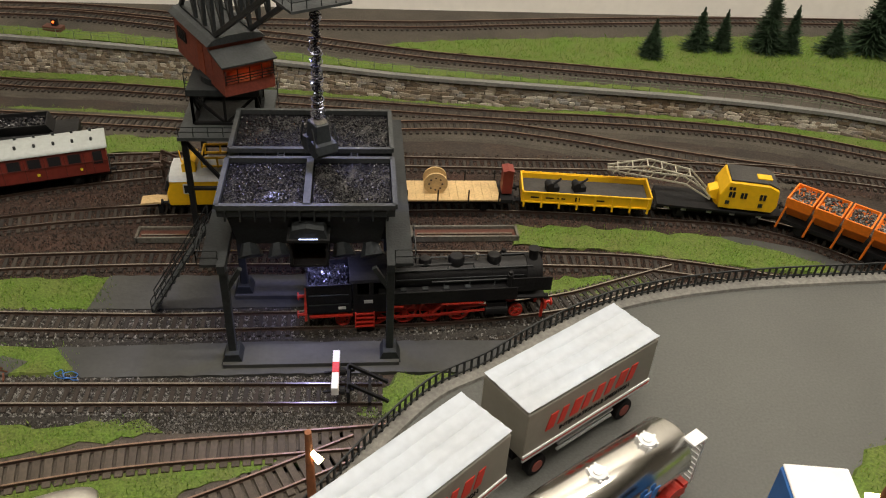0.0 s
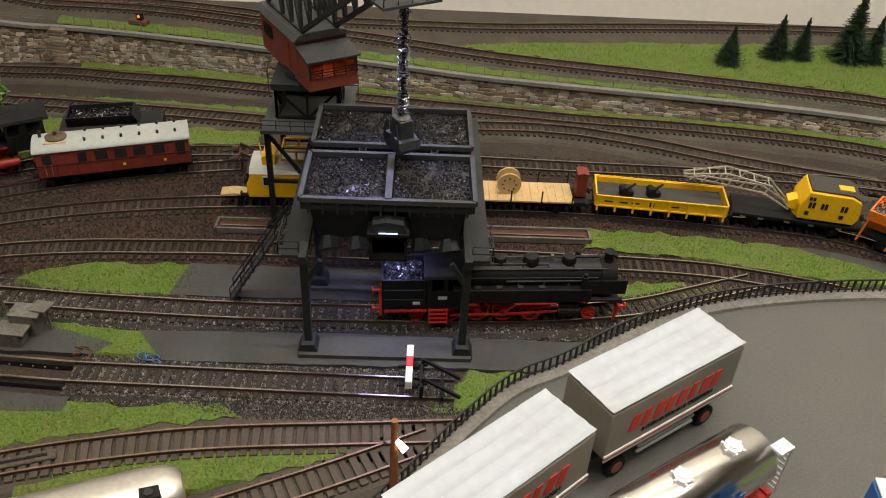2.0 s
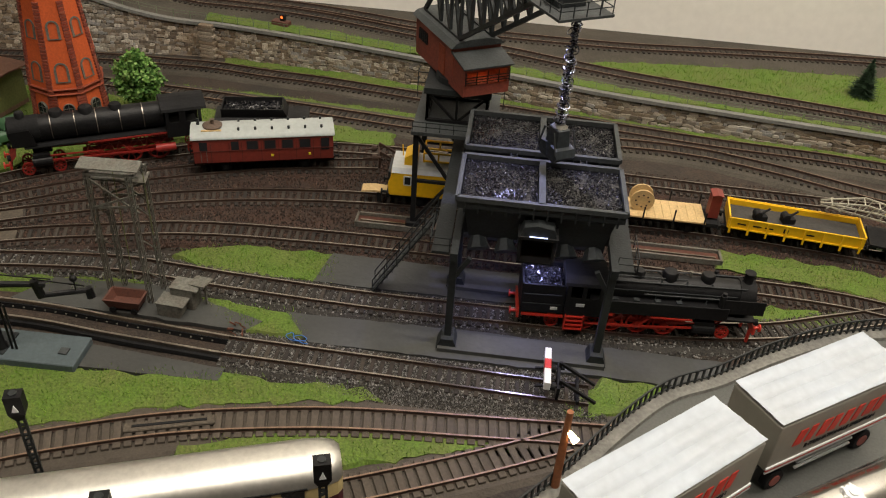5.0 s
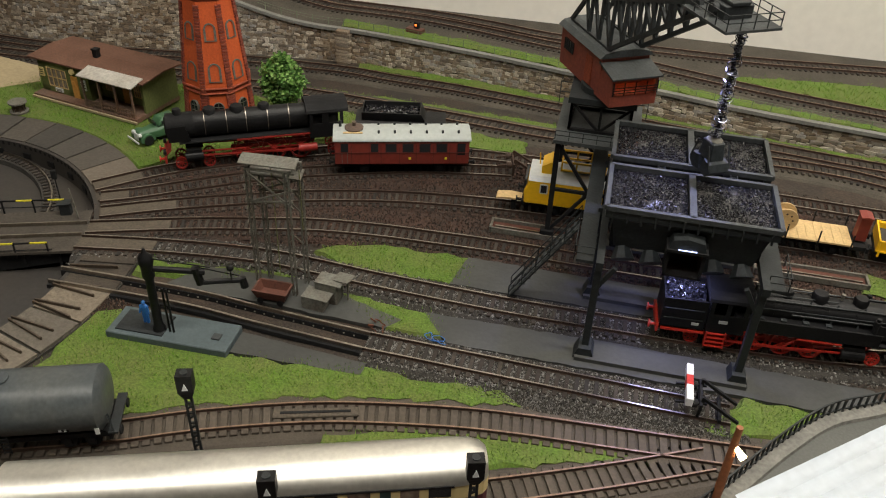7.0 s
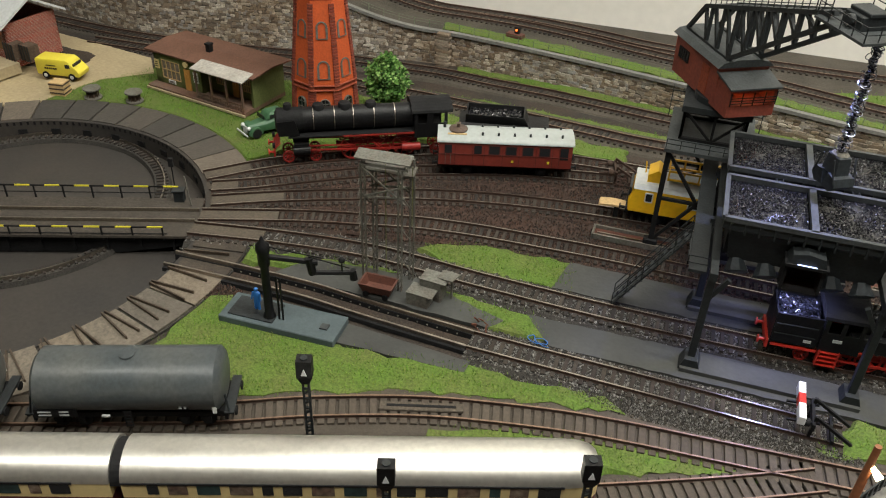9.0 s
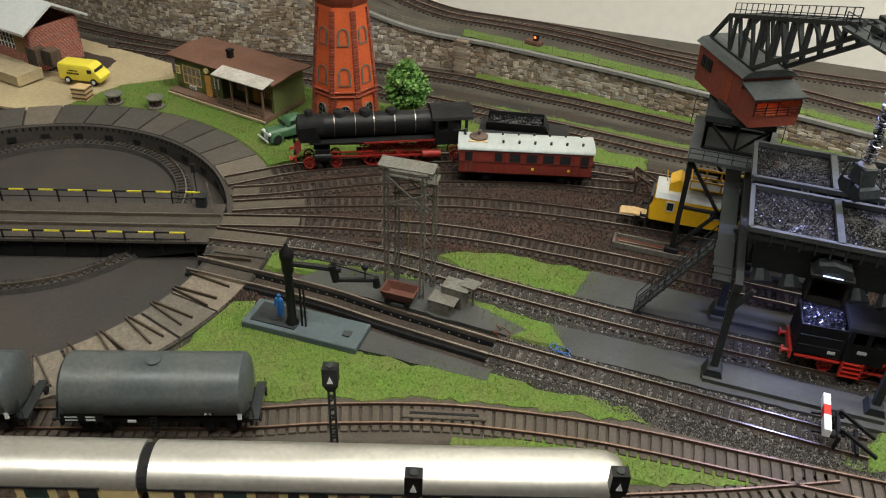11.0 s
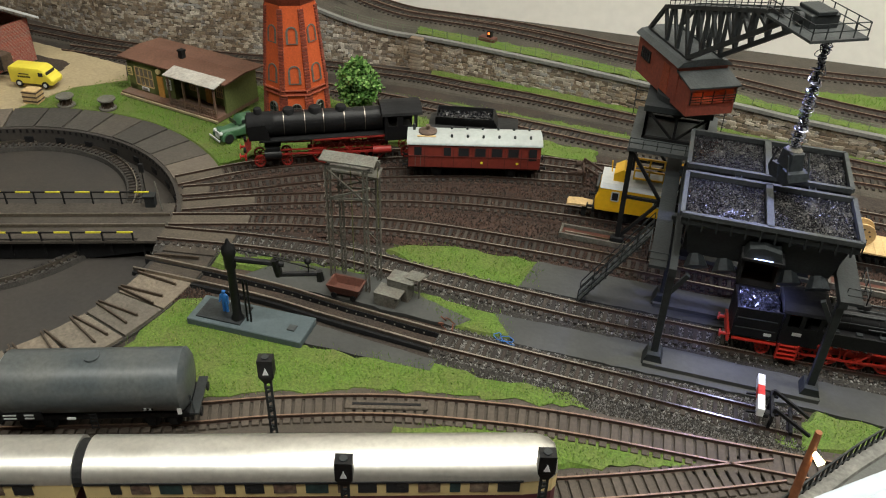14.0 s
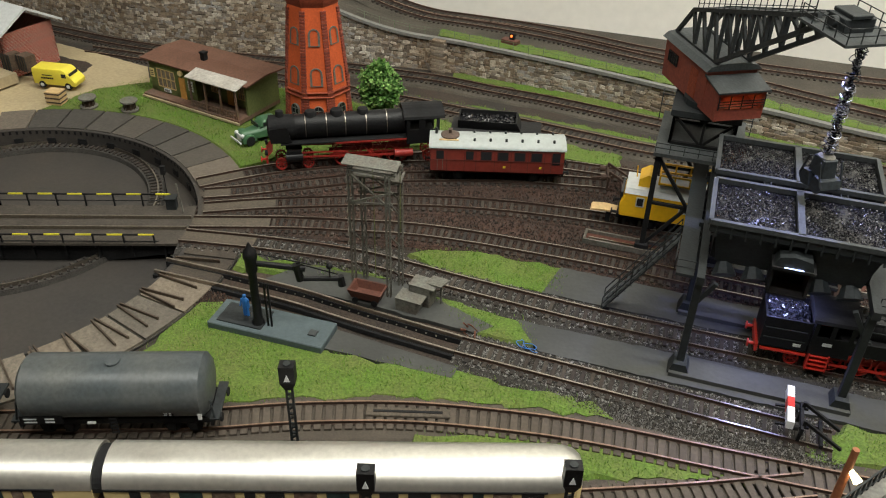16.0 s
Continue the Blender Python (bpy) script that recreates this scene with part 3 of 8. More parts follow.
T1 = [(-0.268, 0.3725), (-0.165, 0.3695), (-0.05, 0.366), (-0.012, 0.365)]
T2 = [(-0.535, 0.428), (-0.458, 0.442), (-0.383, 0.450), (-0.332, 0.448), (-0.281, 0.444), (-0.174, 0.4395), (-0.082, 0.440), (0.0, 0.4415), (0.065, 0.446), (0.131, 0.457), (0.180, 0.474), (0.232, 0.493)]
T3 = [(-0.539, 0.449), (-0.460, 0.477), (-0.402, 0.493), (-0.354, 0.505), (-0.303, 0.5115), (-0.253, 0.514), (-0.189, 0.516), (-0.088, 0.515), (0.02, 0.514), (0.123, 0.511), (0.188, 0.507), (0.232, 0.499), (0.299, 0.481), (0.37, 0.452), (0.46, 0.40)]
T4 = [(-0.542, 0.473), (-0.489, 0.501), (-0.419, 0.532), (-0.370, 0.551), (-0.320, 0.565), (-0.268, 0.575), (-0.2, 0.583), (-0.1, 0.588), (0.0, 0.590), (0.06, 0.591), (0.120, 0.589), (0.177, 0.584), (0.233, 0.577), (0.302, 0.567), (0.352, 0.547), (0.40, 0.51), (0.44, 0.46), (0.47, 0.40)]
T5 = [(-0.555, 0.495), (-0.524, 0.512), (-0.480, 0.541), (-0.435, 0.569), (-0.385, 0.593), (-0.303, 0.624), (-0.228, 0.641), (-0.205, 0.645)]
T6 = [(-0.571, 0.510), (-0.519, 0.558), (-0.449, 0.602), (-0.380, 0.638), (-0.30, 0.662), (-0.2, 0.672), (-0.1, 0.670), (0.0, 0.667), (0.117, 0.663), (0.228, 0.660), (0.341, 0.655), (0.40, 0.648), (0.489, 0.626), (0.56, 0.59), (0.65, 0.52)]
T8 = [(-0.9, 0.775), (-0.7, 0.785), (-0.55, 0.782), (-0.458, 0.773), (-0.361, 0.760), (-0.299, 0.752), (-0.24, 0.744), (-0.18, 0.737), (-0.08, 0.736), (0.0, 0.740), (0.07, 0.743), (0.12, 0.738), (0.148, 0.731), (0.202, 0.714), (0.254, 0.694), (0.33, 0.669), (0.405, 0.649)]
T9 = [(-1.25, 0.86), (-1.05, 0.845), (-0.9, 0.830), (-0.8, 0.834), (-0.7, 0.850), (-0.6, 0.866), (-0.53, 0.872), (-0.45, 0.870), (-0.38, 0.857), (-0.31, 0.846), (-0.24, 0.832), (-0.17, 0.817), (-0.04, 0.793), (0.094, 0.772), (0.153, 0.764), (0.24, 0.755), (0.325, 0.741), (0.40, 0.724), (0.455, 0.705), (0.515, 0.679), (0.7, 0.60)]
U1 = [(-0.9, 0.975), (-0.6, 0.975), (-0.423, 0.972), (-0.35, 0.965), (-0.276, 0.949), (-0.204, 0.931), (-0.1, 0.908), (-0.03, 0.888), (0.052, 0.866), (0.128, 0.851), (0.215, 0.836), (0.30, 0.82), (0.39, 0.803), (0.451, 0.79), (0.506, 0.768), (0.54, 0.749), (0.8, 0.64)]
U2 = [(-0.9, 0.995), (-0.453, 0.993), (-0.357, 0.989), (-0.282, 0.976), (-0.208, 0.960), (-0.12, 0.955), (0.04, 0.956), (0.14, 0.966), (0.245, 0.977), (0.385, 0.988), (0.55, 0.994), (1.0, 0.995)]
F1 = [(-0.70, 0.138), (-0.569, 0.184), (-0.452, 0.227), (-0.40, 0.247), (-0.346, 0.272), (-0.277, 0.297), (-0.204, 0.313), (-0.15, 0.320), (-0.089, 0.324), (-0.027, 0.328), (0.04, 0.333)]
F2 = [(-0.70, 0.068), (-0.416, 0.166), (-0.25, 0.224), (-0.158, 0.262), (-0.087, 0.293), (-0.027, 0.322)]

track(T1, "straight siding track with grey stone ballast", single=True, stones=95000)
track(T2, "weathered track through the coaling plant", single=True, stones=38000, boards=0.07)
track(T3, "weathered yard track", stones=26000, rusty=True, boards=0.075)
track(T4, "weathered rusty yard track", stones=26000, rusty=True, boards=0.07)
track(T5, "rusty dead-end yard track", stones=26000, rusty=True, boards=0.03)
track(T6, "weathered rusty yard track", stones=16000, rusty=True, boards=0.05)
track(T8, "brown track along the stone wall", bed=0.022, grit=True)
track(T9, "brown track along the stone wall", bed=0.022, grit=True)
track(U1, "brown track on the upper terrace", height=terrace_height, grit=True)
track(U2, "brown track on the upper terrace", height=terrace_height, grit=True)
track(F1, "curved brown track with broad pale sleepers", pale=True, single=True, bed=0.02)
track(F2, "brown branch track with broad pale sleepers", pale=True)


def gravel(pts, count, low=0.0006, high=0.0016, material=None, label="loose grey gravel spread beside the siding track"):
    """Loose grey stones over a stretch of ground."""
    rnd = random.Random(21)
    xs, ys = [p[0] for p in pts], [p[1] for p in pts]
    vs, fs = [], []
    while len(vs) < count * 4:
        x, y = rnd.uniform(min(xs), max(xs)), rnd.uniform(min(ys), max(ys))
        if not inside(pts, x + rnd.gauss(0, 0.003), y + rnd.gauss(0, 0.003)):
            continue
        r, z, n, q = rnd.uniform(low, high), ground_height(x, y) - 0.001, len(vs), rnd.uniform(0, 3)
        vs += [(x + r * math.cos(q + 2.1 * k), y + r * math.sin(q + 2.1 * k), z) for k in range(3)]
        vs += [(x + rnd.uniform(-0.4, 0.4) * r, y + rnd.uniform(-0.4, 0.4) * r, z + 0.001 + r * rnd.uniform(0.5, 1.1))]
        fs += [(n, n + 1, n + 3), (n + 1, n + 2, n + 3), (n + 2, n, n + 3)]
    ob = new("gravel", soup("gravel", vs, fs, material or PEBBLE))
    tagged(ob, label, "gravel", kind="stuff")


gravel([(-0.20, 0.352), (-0.05, 0.349), (0.0, 0.352), (0.0, 0.345), (-0.05, 0.342), (-0.11, 0.338), (-0.16, 0.34)], 5200)
gravel([(-0.56, 0.47), (-0.4, 0.475), (-0.3, 0.495), (0.1, 0.50), (0.25, 0.53), (0.1, 0.61), (-0.15, 0.66), (-0.3, 0.66), (-0.47, 0.62)], 16000, 0.0005, 0.0013, RUSTY_PEBBLE, "scattered rust-brown ballast stones between the yard tracks")
gravel([(-0.505, 0.372), (-0.455, 0.366), (-0.452, 0.352), (-0.487, 0.35), (-0.5, 0.36)], 1500, 0.0006, 0.0014, RUSTY_PEBBLE, "heap of rust-brown stones at the pit's end")


def garden_hose(x, y):
    rnd = random.Random(2)
    bm = bmesh.new()
    pts = [Vector((0.014 * math.cos(k * 0.42) * (0.5 + 0.02 * k) + 0.001 * k, 0.006 * math.sin(k * 0.42) + rnd.gauss(0, 0.0006), 0.0012 + 0.0003 * (k % 5))) for k in range(28)]
    for a, b in zip(pts, pts[1:]):
        rod(bm, a, b, 0.0006, n=6)
    ob = solid("garden_hose", bm, M["blue"], "thin blue hose lying in loops on the grass", "hose")
    ob.matrix_world = pose(x, y, 0.0012, 0, 0, -12) @ Matrix.Scale(0.55, 4)


def rusty_scrap(x, y):
    rnd = random.Random(6)
    t = thing("scrap_heap", pose(x, y, 0), "small rusty brown scrap pieces beside the siding", "scrap")
    for k in range(9):
        bm = bmesh.new()
        a = rnd.uniform(0, 6.28)
        p = Vector((rnd.gauss(0, 0.004), rnd.gauss(0, 0.003), 0.0012))
        beam(bm, p, p + Vector((0.005 * math.cos(a), 0.004 * math.sin(a), rnd.uniform(0.0005, 0.006))), rnd.uniform(0.0006, 0.0016))
        part("scrap_piece", bm, M["rust_scrap"], t)


M["rust_scrap"] = mat("rusty_scrap", (0.16, 0.055, 0.03), 0.8, 0, 0.3, 60, 500, 0.3)
garden_hose(-0.228, 0.391)
rusty_scrap(-0.262, 0.391)


def wire_fence():
    line, way = curve_line(WALL[5:], 0.01)
    f = thing("wire_fence", Matrix(), "thin grey-green wire fence along the wall top", "fence")
    bm = bmesh.new()
    box(bm, (0, 0, 0.005), (0.0006, 0.0006, 0.01))
    me = mesh("fence_post", bm, M["fence_green"])
    for k in range(1, len(line) - 1, 2):
        (x, y), (dx, dy) = line[k], way[k]
        part_again("fence_post", me, f, pose(x - dy * 0.006, y + dx * 0.006, wall_top(x) + 0.003))
    for z in (0.009, 0.0125):
        bm = bmesh.new()
        loft(bm, [[(x - dy * (0.006 + a), y + dx * (0.006 + a), wall_top(x) + z + b) for a, b in ((-0.0002, 0), (0.0002, 0), (0, 0.0003))] for (x, y), (dx, dy) in zip(line, way)])
        part("wire", bm, M["fence_green"], f)


M["fence_green"] = mat("grey_green_wire", (0.13, 0.17, 0.1), 0.7, 0, 0.2, 50, 300, 0)
wire_fence()


def point_motor():
    t = thing("point_motor", pose(-0.279, 0.2965, 0, 0, 0, 17), "flat grey point motor plate between the rails", "point motor")
    bm = bmesh.new()
    box(bm, (0, 0, 0.0022), (0.056, 0.0075, 0.0026))
    bevel(bm, 0.0005)
    part("plate", bm, M["timber"], t)
    bm = bmesh.new()
    box(bm, (0, 0, 0.0036), (0.046, 0.002, 0.0006))
    part("slot", bm, M["black_matt"], t)


point_motor()

# ---- plaza above the yard ----
PLAZA_Z = 0.09
EDGE = [(-0.19, -0.1), (-0.13, 0.08), (-0.09, 0.162), (-0.045, 0.218), (-0.015, 0.256), (0.012, 0.284), (0.042, 0.301), (0.079, 0.327), (0.132, 0.354), (0.21, 0.370), (0.315, 0.377), (0.45, 0.385), (0.7, 0.38)]


def plaza():
    line, way = curve_line(EDGE, 0.006)
    pts = [tuple(p) for p in line] + [(1.0, 0.3), (1.0, -0.1)]
    bm = bmesh.new()
    prism(bm, pts, -0.01, PLAZA_Z, "z")
    solid("plaza", bm, M["asphalt"], "raised grey asphalt lorry yard with a retaining edge", "pavement", "structure")
    bm = bmesh.new()
    loft(bm, sweep(line, way, lambda x, y: PLAZA_Z, [(-0.0075, 0.0), (-0.007, 0.002), (0.0012, 0.002), (0.0012, -0.006)]))
    solid("kerb", bm, mat("kerb_concrete", (0.2, 0.195, 0.175), 0.85, 0, 0.25, 40, 400, 0.3, (0.13, 0.128, 0.118)), "worn grey concrete kerb along the yard edge", "kerb", "structure")
    fence = thing("fence", Matrix(), "low dark metal railing along the lorry yard", "fence")
    seg = np.r_[0, np.cumsum(np.hypot(*np.diff(line, axis=0).T))]
    for z in (0.0035, 0.0105):
        bm = bmesh.new()
        loft(bm, sweep(line, way, lambda x, y: PLAZA_Z, [(-0.0008, z), (-0.0008, z + 0.0009), (0.0, z + 0.0009), (0.0, z)]))
        part("fence_rail", bm, M["iron"], fence)
    bm = bmesh.new()
    box(bm, (0, 0, 0.0055), (0.0011, 0.0009, 0.011))
    post = mesh("post", bm, M["iron"])
    s = 0.12
    while s < min(seg[-1], 1.02):
        x, y = np.interp(s, seg, line[:, 0]), np.interp(s, seg, line[:, 1])
        dx, dy = np.interp(s, seg, way[:, 0]), np.interp(s, seg, way[:, 1])
        part_again("post", post, fence, pose(x + dy * 0.0004, y - dx * 0.0004, PLAZA_Z, 0, 0, math.degrees(math.atan2(dy, dx))))
        s += 0.0046
    grass([(0.185, 0.17), (0.20, 0.205), (0.23, 0.235), (0.30, 0.25), (0.32, 0.15), (0.2, 0.12)], height=lambda x, y: PLAZA_Z + 0.001)


plaza()


# ---- turntable ----
STUBS = [6.0 - 6.75 * k for k in range(12)]


def turntable():
    pit = new("turntable_pit")
    tagged(pit, "round sunken turntable pit with dark walls", "pit", kind="structure")
    pit.matrix_world = pose(TT_X, TT_Y, 0)
    n = 96
    bm = bmesh.new()
    loft(bm, [ring(r, z, n) for r, z in ((0.001, -0.021), (0.188, -0.021), (0.1915, -0.0205), (0.192, 0.0), (0.196, 0.0005), (0.196, -0.004))], caps=False)
    part("pit_wall", bm, mat("pit_concrete", (0.046, 0.039, 0.033), 0.7, 0, 0.12, 9, 300, 0.1, (0.03, 0.028, 0.027)), pit)
    # ring rail on its low ledge
    ox, oy, rr = -0.012, 0.062, 0.130
    bm = bmesh.new()
    loft(bm, [ring(rr + d, z, n, ox, oy) for d, z in ((-0.011, -0.0212), (-0.0095, -0.0165), (0.0045, -0.0165), (0.006, -0.0212))], caps=False)
    part("rail_ledge", bm, M["bed"], pit)
    bm = bmesh.new()
    loft(bm, [ring(rr + d, z, n, ox, oy) for d, z in ((-0.001, -0.0165), (-0.0006, -0.013), (0.0006, -0.013), (0.001, -0.0165))], caps=False)
    part("pit_rail", bm, M["rail_top"], pit, "worn steel ring rail")
    bm = bmesh.new()
    box(bm, (0, 0, 0), (0.002, 0.011, 0.0016))
    me = mesh("pit_sleeper", bm, SLEEPER_ONE)
    for k in range(130):
        a = 2 * math.pi * k / 130
        part_again("pit_sleeper", me, pit, pose(ox + (rr - 0.002) * math.cos(a), oy + (rr - 0.002) * math.sin(a), -0.0158, 0, 0, math.degrees(a) + 90))
    bm = bmesh.new()
    box(bm, (0, 0, 0), (0.0022, 0.001, 0.0035))
    me = mesh("rim_stud", bm, M["black_matt"])
    for k in range(180):
        a = 2 * math.pi * k / 180
        part_again("rim_stud", me, pit, pose(0.1918 * math.cos(a), 0.1918 * math.sin(a), -0.0025, 0, 0, math.degrees(a) + 90))
    # bracket niches on the pit wall
    bm = bmesh.new()
    box(bm, (0, 0, 0), (0.009, 0.0015, 0.006))
    me = mesh("bracket", bm, M["black_matt"])
    for k in range(36):
        a = 2 * math.pi * k / 36
        part_again("bracket", me, pit, pose(0.191 * math.cos(a), 0.191 * math.sin(a), -0.012, 0, 0, math.degrees(a) + 90))
    # paving slabs round the pit
    pave = new("pavement_ring")
    tagged(pave, "ring of weathered grey paving slabs round the turntable", "pavement", kind="structure")
    pave.matrix_world = pose(TT_X, TT_Y, 0)
    slab = random_mat("ring_slab", [(0.075, 0.065, 0.054), (0.13, 0.108, 0.085), (0.052, 0.047, 0.041), (0.065, 0.058, 0.05)], 0.85, 400, 0.3, False, 0.2)
    count, gap = 40, 0.006
    step = 2 * math.pi / count
    bm = bmesh.new()
    outer = [(r * math.cos(a), r * math.sin(a)) for r, a in [(0.195, gap), (0.24, gap * 0.8), (0.24, step / 2), (0.24, step - gap * 0.8), (0.195, step - gap), (0.195, step / 2)]]
    prism(bm, outer, -0.004, 0.0012, "z")
    me = mesh("paving_slab", bm, slab)
    pale = bmesh.new()
    prism(pale, outer, -0.004, 0.0012, "z")
    pale_me = mesh("paving_slab", pale, random_mat("stub_slab", [(0.15, 0.128, 0.1), (0.11, 0.096, 0.078), (0.17, 0.14, 0.105), (0.09, 0.08, 0.066)], 0.85, 400, 0.3, False, 0.25))
    dark = bmesh.new()
    prism(dark, outer, -0.004, 0.0004, "z")
    dark_me = mesh("paving_slab", dark, M["timber_dark"])
    for k in range(count):
        part_again("paving_slab", dark_me if 0 <= k < 5 else pale_me if k > 31 else me, pave, pose(0, 0, 0.0002 * (k % 3), 0, 0, math.degrees(k * step)))
    bm = bmesh.new()
    loft(bm, [ring(0.193, -0.006, n), ring(0.193, -0.0008, n), ring(0.241, -0.0008, n), ring(0.241, -0.006, n)], caps=False)
    part("bedding", bm, M["bed"], pave)
    # radial stub rails at the open sectors
    bm = bmesh.new()
    box(bm, (0.212, 0, 0.0026), (0.038, 0.0012, 0.0026))
    me = mesh("stub_rail", bm, mat("stub_rail_steel", (0.1, 0.075, 0.055), 0.5, 0.4, 0.3, 60, 500, 0.2))
    for deg in STUBS:
        for side in (-1, 1):
            part_again("stub_rail", me, pave, pose(0, 0, 0, 0, 0, deg) @ pose(0.192, side * 0.0012, 0, 0, 0, side * 6) @ pose(-0.192, 0, 0))
    # bridge
    br = thing("turntable_bridge", pose(TT_X, TT_Y + 0.009, 0, 0, 0, 19.9), "dark turntable bridge with rails and yellow-black handrails", "turntable")
    bm = bmesh.new()
    prism(bm, [(-0.185, -0.027), (-0.18, -0.031), (0.18, -0.031), (0.185, -0.027), (0.1855, 0.0), (0.184, 0.031), (-0.184, 0.031), (-0.1855, 0.0)], -0.0015, 0.0008, "z")
    part("deck", bm, mat("bridge_deck", (0.06, 0.05, 0.04), 0.8, 0, 0.25, 40, 400, 0.3), br, "dark weathered deck")
    for y in (-0.024, 0.024):
        bm = bmesh.new()
        prism(bm, [(-0.18, -0.004), (-0.18, -0.012), (-0.12, -0.02), (0.12, -0.02), (0.18, -0.012), (0.18, -0.004), (0.18, -0.0016), (-0.18, -0.0016)], y - 0.002, y + 0.002, "y")
        part("girder", bm, M["black_matt"], br)
        for k in range(13):
            bm = bmesh.new()
            box(bm, (-0.168 + k * 0.028, y + (0.003 if y > 0 else -0.003), -0.009), (0.002, 0.002, 0.014))
            part("stiffener", bm, M["black_matt"], br)
    for side in (-1, 1):
        bm = bmesh.new()
        box(bm, (0, side * 0.0087, 0.0026), (0.368, 0.0013, 0.003))
        part("rail", bm, M["rail_top"], br)
    for y, z0 in ((-0.030, -0.004), (0.030, 0.0)):
        for k in range(14):
            bm = bmesh.new()
            box(bm, (-0.17 + k * 0.0255, y, z0 + 0.0065), (0.0012, 0.0012, 0.013))
            part("handrail_post", bm, M["black_matt"], br)
        bm = bmesh.new()
        rod(bm, (-0.175, y, z0 + 0.0065), (0.165, y, z0 + 0.0065), 0.0005, n=6)
        part("knee_rail", bm, M["black_matt"], br)
        for k in range(26):
            bm = bmesh.new()
            box(bm, (-0.172 + k * 0.0131, y, z0 + 0.0132), (0.0131, 0.0011, 0.0012))
            part("handrail_stripe", bm, M["yellow_tape"] if k % 2 else M["black_matt"], br)
    bm = bmesh.new()
    box(bm, (0.163, 0.027, 0.006), (0.009, 0.007, 0.011))
    box(bm, (0.163, 0.027, 0.012), (0.011, 0.009, 0.0015))
    bevel(bm, 0.0003)
    part("control_box", bm, M["iron"], br, "small dark control stand")
    bm = bmesh.new()
    rod(bm, (0.175, 0.018, 0.0), (0.172, 0.020, 0.03), 0.0007)
    part("lever", bm, M["weathered"], br)
    bm = bmesh.new()
    rod(bm, (0.158, 0.034, 0.0), (0.158, 0.034, 0.032), 0.0005)
    box(bm, (0.158, 0.034, 0.036), (0.004, 0.003, 0.008))
    part("lamp_signal", bm, M["black_matt"], br)


M["yellow_tape"] = mat("yellow_stripe", (0.7, 0.62, 0.03), 0.5, 0, 0.08, 60, 300, 0.05)
turntable()


# ---- coaling plant ----
def truss(bm, a, b, c, d, bays, w):
    """A lattice between two chords a-b and c-d."""
    a, b, c, d = (Vector(v) for v in (a, b, c, d))
    beam(bm, a, b, w), beam(bm, c, d, w)
    for k in range(bays + 1):
        p, q = a.lerp(b, k / bays), c.lerp(d, k / bays)
        beam(bm, p, q, w * 0.7)
        if k < bays:
            beam(bm, p if k % 2 else q, c.lerp(d, (k + 1) / bays) if k % 2 else a.lerp(b, (k + 1) / bays), w * 0.7)


def railing(parent, line, high=0.011, gap=0.012):
    for a, b in zip(line, line[1:]):
        a, b = Vector(a), Vector(b)
        n = max(1, round((b - a).length / gap))
        for k in range(n + 1):
            p = a.lerp(b, k / n)
            bm = bmesh.new()
            beam(bm, p, p + Vector((0, 0, high)), 0.0006)
            part("railing_post", bm, M["iron"], parent)
        for h in (high * 0.5, high):
            bm = bmesh.new()
            beam(bm, a + Vector((0, 0, h)), b + Vector((0, 0, h)), 0.0006)
            part("railing_bar", bm, M["iron"], parent)


def lumps(bm, rnd, x0, x1, y0, y1, zf, count, r0, r1):
    for _ in range(count):
        x, y = rnd.uniform(x0, x1), rnd.uniform(y0, y1)
        r = rnd.uniform(r0, r1)
        m = Matrix.Translation((x, y, zf(x, y))) @ Euler((rnd.uniform(0, 6), rnd.uniform(0, 6), rnd.uniform(0, 6))).to_matrix().to_4x4() @ Matrix.Diagonal((r * rnd.uniform(0.7, 1.3), r, r * rnd.uniform(0.7, 1.2), 1))
        bmesh.ops.create_cube(bm, size=1.0, matrix=m)


def coal_heap(parent, x0, x1, y0, y1, z, seed, count=1900):
    rnd = random.Random(seed)
    bm = bmesh.new()
    n = 10
    grid = [[bm.verts.new((x0 + (x1 - x0) * i / n, y0 + (y1 - y0) * j / n, z + 0.002 * noise.noise((i * 0.5, j * 0.5, seed)) + 0.0018 * math.sin(math.pi * i / n) * math.sin(math.pi * j / n))) for i in range(n + 1)] for j in range(n + 1)]
    for j in range(n):
        for i in range(n):
            bm.faces.new((grid[j][i], grid[j][i + 1], grid[j + 1][i + 1], grid[j + 1][i]))
    lumps(bm, rnd, x0, x1, y0, y1, lambda x, y: z + 0.0006 + 0.0018 * math.sin(math.pi * (x - x0) / (x1 - x0)) * math.sin(math.pi * (y - y0) / (y1 - y0)), count, 0.0004, 0.00095)
    ob = part("coal", bm, COAL, parent, "black glittering coal")
    tagged(ob, kind="stuff")


COAL = random_mat("coal_lumps", [(0.007, 0.007, 0.008), (0.012, 0.012, 0.014), (0.018, 0.018, 0.021), (0.024, 0.024, 0.028), (0.009, 0.009, 0.011)], 0.24, 900, 0.3, True, 0.3)


